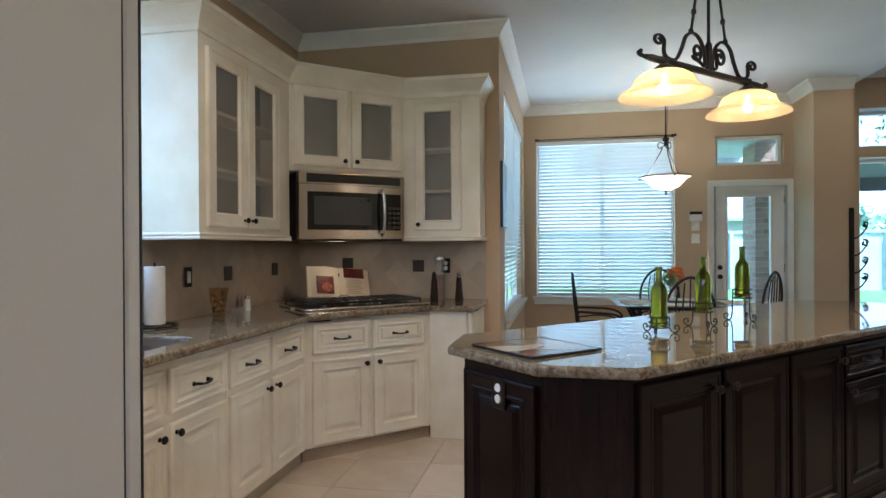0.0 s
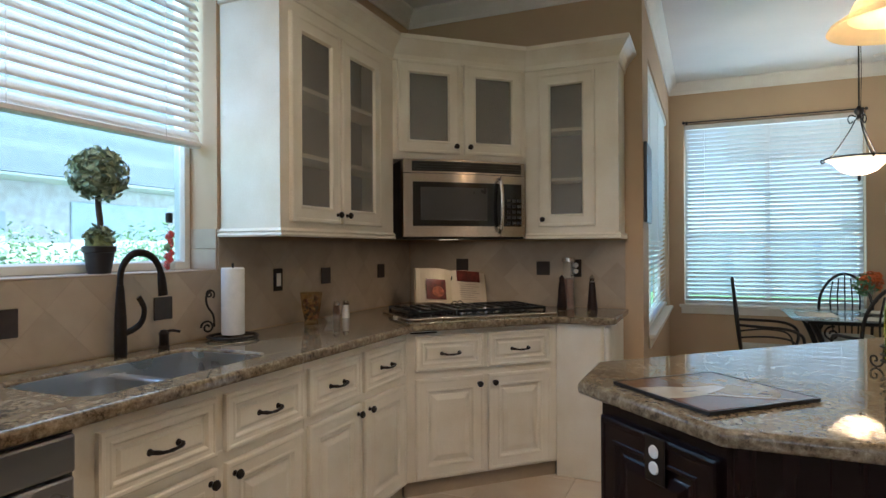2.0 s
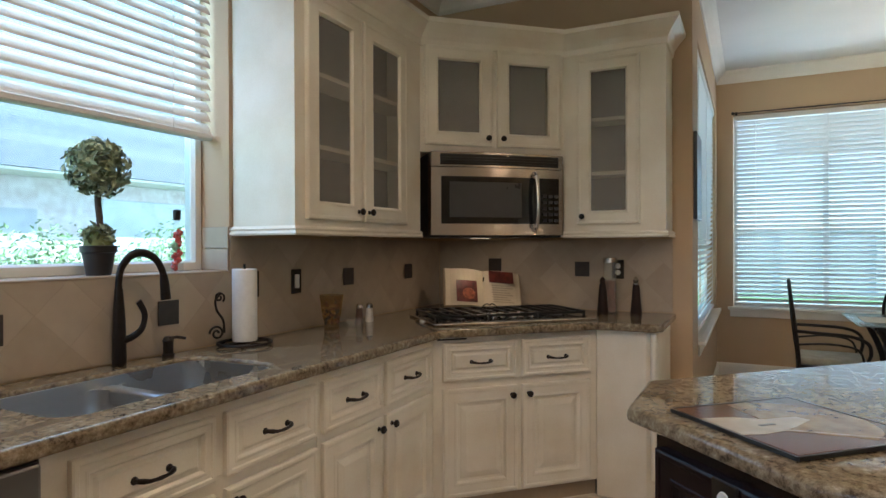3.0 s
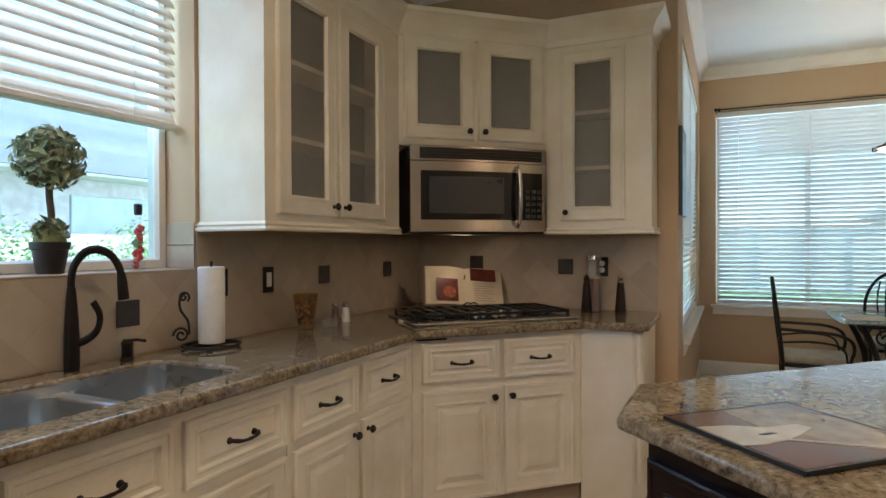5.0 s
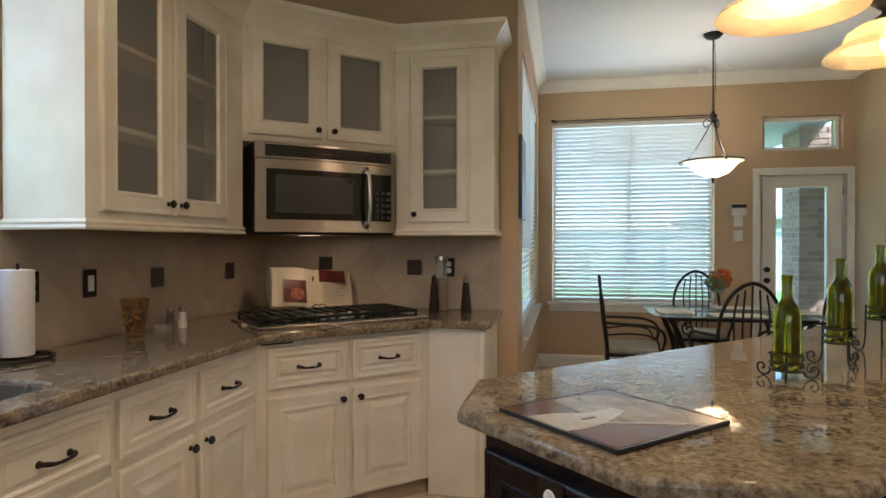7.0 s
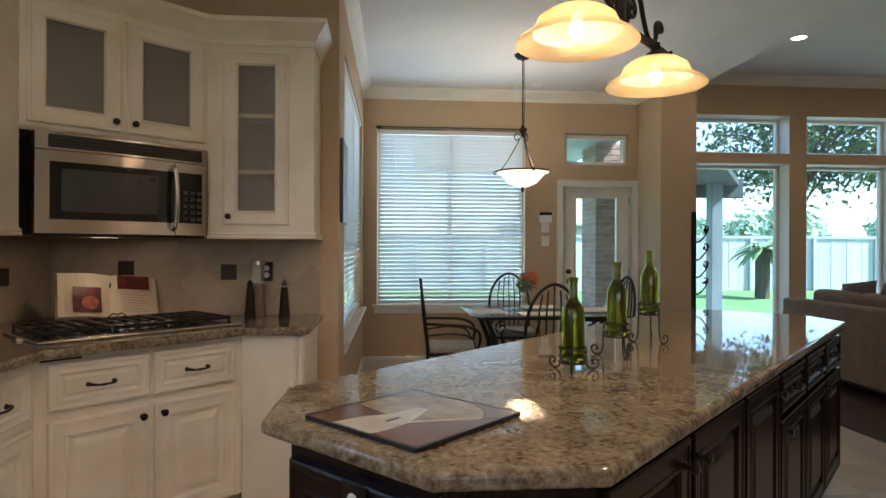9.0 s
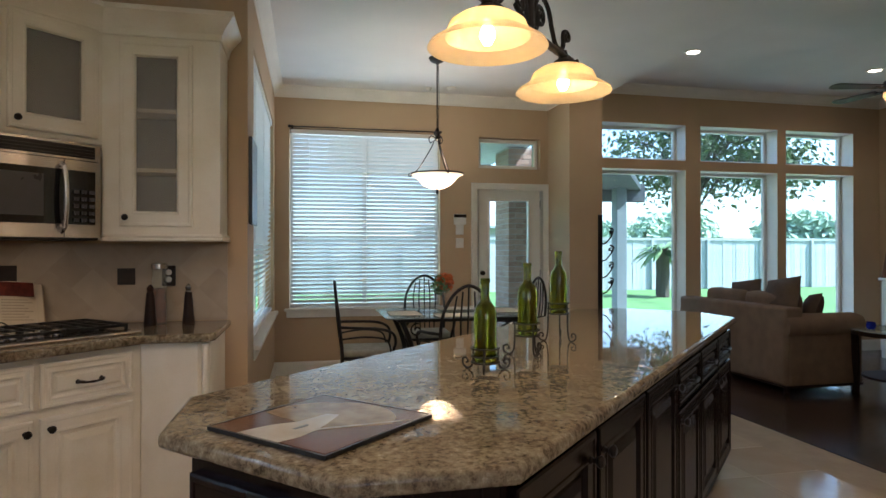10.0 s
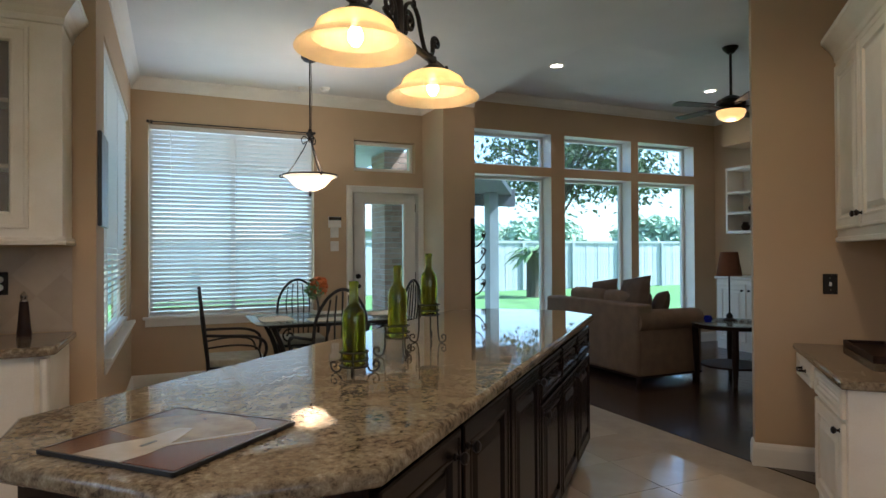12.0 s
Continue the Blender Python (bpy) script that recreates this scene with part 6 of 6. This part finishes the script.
tagged(part("glass_votive", lathe(bmesh.new(), [(0, 0), (0.035, 0), (0.05, 0.03), (0.04, 0.07), (0.034, 0.07), (0.042, 0.03), (0, 0.01)], 16, (5.36, 6.18, 0.60)), mat("dark_votive", (0.02, 0.02, 0.03), 0.15), smooth=True), "small dark glass votive", "candle holder")

# built-in shelves on the far wall, facing the kitchen
bi = thing("built_in_shelves", at((XR - 0.02, 8.08), 0, -90), "white built-in bookcase with cupboards, mostly empty", "bookcase")
part("cupboard", box(0.0, 1.90, -0.50, 0.0, 0.0, 0.94, 0.004), TRIM, bi)
for k in range(4):
    o = part("door", rings(bmesh.new(), 0.03 + k * 0.465, 0.12, 0.44, 0.76, SOLID), TRIM, bi, m=pose(0, -0.50, 0))
    knob(o, 0.03 + k * 0.465 + (0.40 if k % 2 == 0 else 0.04), 0.80)
part("counter", box(-0.02, 1.92, -0.53, 0.0, 0.945, 0.98, 0.006), TRIM, bi)
for x in (0.0, 0.93, 1.87):
    part("upright", box(x, x + 0.03, -0.32, 0.0, 1.565, 2.47, 0.002), TRIM, bi)
for z in (1.59, 1.85, 2.13, 2.46):
    part("shelf", box(0.0, 1.90, -0.32, 0.0, z - 0.025, z + 0.01, 0.002), TRIM, bi)
part("back_panel", box(0.0, 1.90, -0.012, 0.0, 1.58, 2.46), TRIM, bi)
tagged(part("wall_soffit", box(XR - 0.42, XR - 0.002, 6.10, 8.05, 2.76, LH - 0.12, 0.004), WALL), "beige painted soffit above the built-in shelves", "soffit", kind="structure")
rng2 = random.Random(3)
for x, z, h in ((0.18, 1.612, 0.12), (0.40, 1.612, 0.15), (0.62, 1.612, 0.10), (0.30, 1.872, 0.10)):
    tagged(part("ornament_jar", lathe(bmesh.new(), [(0, 0), (0.04, 0), (0.06, h * 0.5), (0.035, h * 0.85), (0.045, h), (0, h)], 14, (XR - 0.02 - 0.15, 8.08 - x, z - 0.011)), DARKTILE, smooth=True), "small dark ornament on a white shelf", "ornament", "shelf ornaments")

# iron wall sconce with candle at the pillar's edge
sc = thing("wall_sconce", at((XP1 - 0.03, YP)), "tall dark iron candle sconce with curled leaves on the pillar", "candle sconce")
part("back_bar", box(-0.025, 0.025, -0.02, 0.0, 0.66, 1.70, 0.006), IRON, sc)
for z, s in ((1.30, 1), (1.12, 1), (1.48, 1), (0.95, 1)):
    b = bmesh.new()
    tube(b, smooth_path([(0, -0.02, z - 0.1), (s * 0.05, -0.05, z - 0.08), (s * 0.11, -0.06, z), (s * 0.13, -0.05, z + 0.06), (s * 0.09, -0.05, z + 0.07)]), 0.008, 6)
    part("scroll", b, IRON, sc, smooth=True)
    part("leaf", leaves(7, on_ball((s * 0.11, -0.055, z + 0.03), 0.03, 0.2), 0.03, rng2), IRON, sc)

# curtain rod over the nook window
cr = thing("curtain_rod", at((-0.19, YN - 0.03), 2.628), "thin dark curtain rod over the nook window", "curtain rod")
part("rod", tube(bmesh.new(), [(0.0, 0, 0), (1.63, 0, 0)], 0.006, 8), IRON, cr)
for x in (0.03, 1.60):
    part("bracket", box(x - 0.01, x + 0.01, 0.0, 0.03, -0.02, 0.015, 0.003), IRON, cr)
    part("finial", lathe(bmesh.new(), [(0, -0.018), (0.013, -0.01), (0.016, 0), (0.013, 0.01), (0, 0.018)], 10, (x - 0.03 if x < 1 else x + 0.03, 0, 0)), IRON, cr, smooth=True)
tr = thing("desk_tray", at(uv(5.20, 0.35), 0.76, 45), "long dark tray on the granite desk", "tray")
part("tray", slab(rounded(-0.30, 0.30, -0.10, 0.10, 0.02), (), 0.004, 0.02), MILLWOOD, tr)
part("rim", slab(rounded(-0.305, 0.305, -0.105, 0.105, 0.02), (rounded(-0.29, 0.29, -0.09, 0.09, 0.015),), 0.0, 0.038, 0.002), MILLWOOD, tr)

# ---- outside ----
tagged(part("ground", box(-70, 90, -60, 120, -0.5, -0.16), mat("lawn", (0.11, 0.26, 0.07), 0.9, vary=0.2, scale=2, bump=1.0, bscale=40)), "mown green lawn", "lawn", kind="structure")
tagged(part("pavement", slab([(-0.4, YN + 0.2), (7.5, YN + 0.2), (7.5, 12.4), (-0.4, 12.4)], (), -0.16, -0.08), CONCRETE), "pale concrete patio", "patio", kind="structure")
# unseen slab covers the lawn here so bounced light stays neutral, not green
tagged(part("pavement", box(-8, 9, -14, -1.78, -0.16, -0.1), CONCRETE), "unseen pale slab added to bounce neutral light into the entry", "driveway", kind="structure")
pr = thing("patio_cover", at((0, 0)), "grey patio roof on a square post outside the living room", "patio roof")
# roof and fascia colours are darkened to read as their shaded side
part("roof", slab([(3.05, 8.9), (3.9, 8.9), (5.55, 11.35), (3.05, 11.35)], (), 2.34, 2.44), mat("shaded_eave_paint", (0.045, 0.058, 0.068), 0.7, vary=0.05), pr, "grey patio roof with shade darkened into its colour")
part("fascia", box(3.05, 5.6, 11.3, 11.4, 2.14, 2.46, 0.01), mat("shaded_fascia_paint", (0.045, 0.058, 0.068), 0.6), pr)
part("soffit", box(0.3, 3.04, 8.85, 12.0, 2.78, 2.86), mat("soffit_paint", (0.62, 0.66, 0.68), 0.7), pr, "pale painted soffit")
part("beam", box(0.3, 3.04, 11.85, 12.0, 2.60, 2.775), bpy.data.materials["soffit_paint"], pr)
# post colour darkened too, to hold down the sun on pale paint
part("post", box(4.88, 5.06, 10.95, 11.13, -0.1, 2.34, 0.008), mat("shaded_post_paint", (0.20, 0.25, 0.27), 0.6), pr, "pale post with shade darkened into its paint")


def brick_mass(name, m, w, d, z0, z1, label, category, limit=300):
    o = thing(name, m, label, category)
    part("core", box(0.006, w - 0.006, 0.006, d, z0, z1), MORTAR, o)
    one, n_, rows_ = None, 0, int((z1 - z0) / 0.075)
    for span, face in ((w, Matrix()), (d, Matrix.Translation((0, d, 0)) @ Matrix.Rotation(radians(-90), 4, "Z"))):
        for j in range(rows_):
            for i in range(-1, int(span / 0.21) + 1):
                x = i * 0.21 + (0.105 if j % 2 else 0)
                a_, b_ = max(0.0, x), min(span, x + 0.20)
                if b_ - a_ < 0.03 or n_ >= limit:
                    continue
                full = b_ - a_ > 0.199
                if full and one:
                    s_ = new("brick", one.data)
                    s_.parent = o
                else:
                    s_ = part("brick", box(0, b_ - a_, -0.004, 0.02, 0, 0.065, 0.003), BRICK, o)
                    one = s_ if full else one
                s_.matrix_basis = face @ Matrix.Translation((a_, rng.uniform(-0.002, 0.002), z0 + j * 0.075))
                n_ += 1
    return o


brick_mass("brick_column", at((2.74, 10.05)), 0.62, 0.6, -0.1, 2.77, "red-brown brick column on the patio", "brick column")
hs = thing("neighbour_house", at((-6.4, 1.5), 0, 90), "pale brick neighbouring house with grey shingle roof", "house")
part("wall", box(0.0, 12.0, 0.0, 6.0, -0.2, 2.05), mat("far_brick", (0.50, 0.43, 0.39), 0.9, vary=0.2, scale=9, bump=1.0, bscale=30, second=(0.64, 0.60, 0.57)), hs)
part("eave", box(-0.3, 12.3, -0.45, 0.05, 2.02, 2.16, 0.01), TRIM, hs, "white eave")
bm = bmesh.new()
for j in range(16):
    y0, z0 = -0.5 + j * 0.26, 2.16 + j * 0.13
    bx(bm, -0.3, 12.3, y0, y0 + 0.30, z0 - 0.11, z0 + 0.03, 0, 1, None)
part("roof", bm, pieces("slate_shingle", (0.10, 0.12, 0.14), (0.16, 0.18, 0.20), 0.9, 10, 0, 0.6), hs, "grey shingle courses")
part("window", box(4.6, 5.9, -0.03, 0.02, 0.75, 1.85, 0.01), mat("far_window", (0.52, 0.57, 0.58), 0.1), hs)
part("gate", box(2.4, 3.9, -0.05, 0.0, -0.1, 1.7), FENCE, hs, "grey wooden gate")
for k, (y, s) in enumerate(((4.2, 0.62), (5.1, 0.78), (5.9, 0.66), (6.7, 0.82), (7.6, 0.66), (3.2, 0.7))):
    o = thing("bush", at((-5.5 - 0.2 * (k % 2), y), -0.16), "bright green leafy garden bush", "bush", "bushes by the house")
    part("foliage", leaves(3600, on_ball((0, 0, s + 0.15), s, 0.5), 0.032, rng), BUSH, o)
    part("stem", tube(bmesh.new(), [(0, 0, 0), (0.02, 0, s * 0.8)], 0.03, 7), BARK, o)

fn = thing("garden_fence", at((-4.0, 23.0)), "weathered grey wooden privacy fence across the garden", "fence")
one = None
for k in range(190):
    x = k * 0.15
    if one is None:
        one = part("board", box(0, 0.142, 0, 0.02, -0.16, 1.80), FENCE, fn)
        continue
    s = new("board", one.data)
    s.parent, s.matrix_basis = fn, pose(x, rng.uniform(-0.01, 0.01), rng.uniform(-0.015, 0.015))
for k in range(12):
    part("post", box(k * 2.4, k * 2.4 + 0.1, -0.1, 0.0, -0.16, 1.75), FENCE, fn)
part("rail", box(0, 28.5, -0.05, 0.0, 1.72, 1.82), FENCE, fn)


def tree(x, y, h, crown, rr, n, size, label, material=None, lean=0.0):
    o = thing("tree", at((x, y), -0.16), label, "tree", "garden trees")
    b_ = bmesh.new()
    tube(b_, smooth_path([(0, 0, 0), (0.05, 0.02, h * 0.4), (-0.03 + lean * 0.3, 0.05, h * 0.75), (0.05 + lean * 0.6, 0, h)]), 0.075, 9, None)
    part("trunk", b_, BARK, o, smooth=True)
    bm_ = bmesh.new()
    cl = []
    for k in range(crown):
        a_ = rng.uniform(0, 6.3)
        e_ = Vector((lean + math.cos(a_) * rng.uniform(0.2, 1) * rr, math.sin(a_) * rng.uniform(0.2, 1) * rr, h + rng.uniform(-0.35, 0.7) * rr))
        cl.append(e_)
        tube(bm_, smooth_path([(0, 0, h * rng.uniform(0.6, 0.95)), tuple(e_ * 0.5 + Vector((0, 0, h * 0.5))), tuple(e_)], 4), 0.02, 6)
    part("limb", bm_, BARK, o, smooth=True)

    def spot(g):
        c_ = cl[g.randrange(len(cl))]
        v_ = Vector((g.gauss(0, 1), g.gauss(0, 1), g.gauss(0, 0.7)))
        return c_ + v_ * rr * 0.19, Vector((v_.x, v_.y, abs(v_.z) + 0.5)).normalized()
    part("crown", leaves(n, spot, size, rng), material or TREELEAF, o, "dark green leaves with gaps")
    return o


tree(8.02, 13.6, 3.5, 44, 1.95, 8000, 0.07, "dark green shade tree behind the living room windows", None, 0.5)
tree(16.0, 30.0, 1.5, 26, 1.7, 6500, 0.22, "leafy tree beyond the fence", HAZYLEAF)
tree(24.0, 28.0, 1.6, 26, 1.8, 6500, 0.22, "leafy tree beyond the fence", HAZYLEAF)
tree(11.5, 29.0, 1.5, 24, 1.7, 6500, 0.22, "low leafy tree beyond the fence", HAZYLEAF)
tree(20.5, 33.0, 1.7, 24, 2.0, 6500, 0.22, "low leafy tree beyond the fence", HAZYLEAF)
pm = thing("palm", at((11.1, 19.5), -0.16), "small fan palm in front of the fence", "palm")
part("trunk", tube(bmesh.new(), [(0, 0, 0), (0.01, 0, 0.8), (0, 0, 1.55)], 0.21, 10), BARK, pm, smooth=True)
for k in range(56):
    a, e = rng.uniform(0, 6.3), rng.uniform(-0.3, 0.9)
    b = bmesh.new()
    L_ = rng.uniform(0.85, 1.25)
    pts = [Vector((math.cos(a) * L_ * t, math.sin(a) * L_ * t, 1.5 + L_ * t * math.sin(e) * 0.9 - 0.55 * t * t)) for t in (0, 0.25, 0.5, 0.75, 1)]
    side = Vector((-math.sin(a), math.cos(a), 0))
    for i in range(4):
        w0, w1 = (0.015, 0.05, 0.10, 0.075, 0.0)[i], (0.015, 0.05, 0.10, 0.075, 0.0)[i + 1]
        v0 = [b.verts.new(pts[i] + side * w0), b.verts.new(pts[i] - side * w0), b.verts.new(pts[i + 1] - side * (w1 + 0.001)), b.verts.new(pts[i + 1] + side * (w1 + 0.001))]
        b.faces.new(v0)
    part("frond", b, BUSH, pm)
hb = thing("far_house", at((8.0, 40.0)), "pale far house roof beyond the fence", "house")
part("wall", box(0, 16, 0, 8, -0.2, 2.8), MORTAR, hb)
bm = slab([(-0.5, -0.5), (16.5, -0.5), (16.5, 8.5), (-0.5, 8.5)], (), 2.8, 2.95)
bm.verts.ensure_lookup_table()
part("roof", bm, SHINGLE, hb)
rb = bmesh.new()
v = [rb.verts.new(p_) for p_ in ((-0.5, -0.5, 2.95), (16.5, -0.5, 2.95), (16.5, 8.5, 2.95), (-0.5, 8.5, 2.95), (3.5, 4, 5.4), (12.5, 4, 5.4))]
for f_ in ((0, 1, 5, 4), (1, 2, 5), (2, 3, 4, 5), (3, 0, 4)):
    rb.faces.new([v[i] for i in f_])
part("hip_roof", rb, SHINGLE, hb)

# ---- floor tiles, last ----
one = None
fl = bpy.data.objects["floor"]
for i in range(-3, 8):
    for j in range(-3, 19):
        x, y = i * 0.455 - 0.2, j * 0.455
        if x < -1.6 or x + 0.455 > 3.34:
            continue
        if one is None:
            one = part("tile", box(0.002, 0.453, 0.002, 0.453, -0.006, 0.0, 0.0015), FLOORTILE, fl)
            s = one
        else:
            s = new("tile", one.data)
            s.parent = fl
        s.matrix_basis = Matrix.Translation((x, y, rng.uniform(-0.0004, 0.0004)))
one = None
for i in range(34):
    for j in range(6):
        x, y = 3.335 + i * 0.12, 2.22 + j * 1.5 - (0.7 if i % 2 else 0) - 0.3 * (i % 3)
        y0, y1 = max(2.22, y), min(YN - 0.002, y + 1.5)
        if y1 - y0 < 0.05:
            continue
        if y1 - y0 < 1.499:
            s = part("plank", box(0.001, 0.119, 0.001, y1 - y0 - 0.001, -0.006, 0.0, 0.001), DARKWOOD, floor_l)
        elif one is None:
            s = one = part("plank", box(0.001, 0.119, 0.001, 1.499, -0.006, 0.0, 0.001), DARKWOOD, floor_l)
        else:
            s = new("plank", one.data)
            s.parent = floor_l
        s.matrix_basis = Matrix.Translation((x, y0, 0))
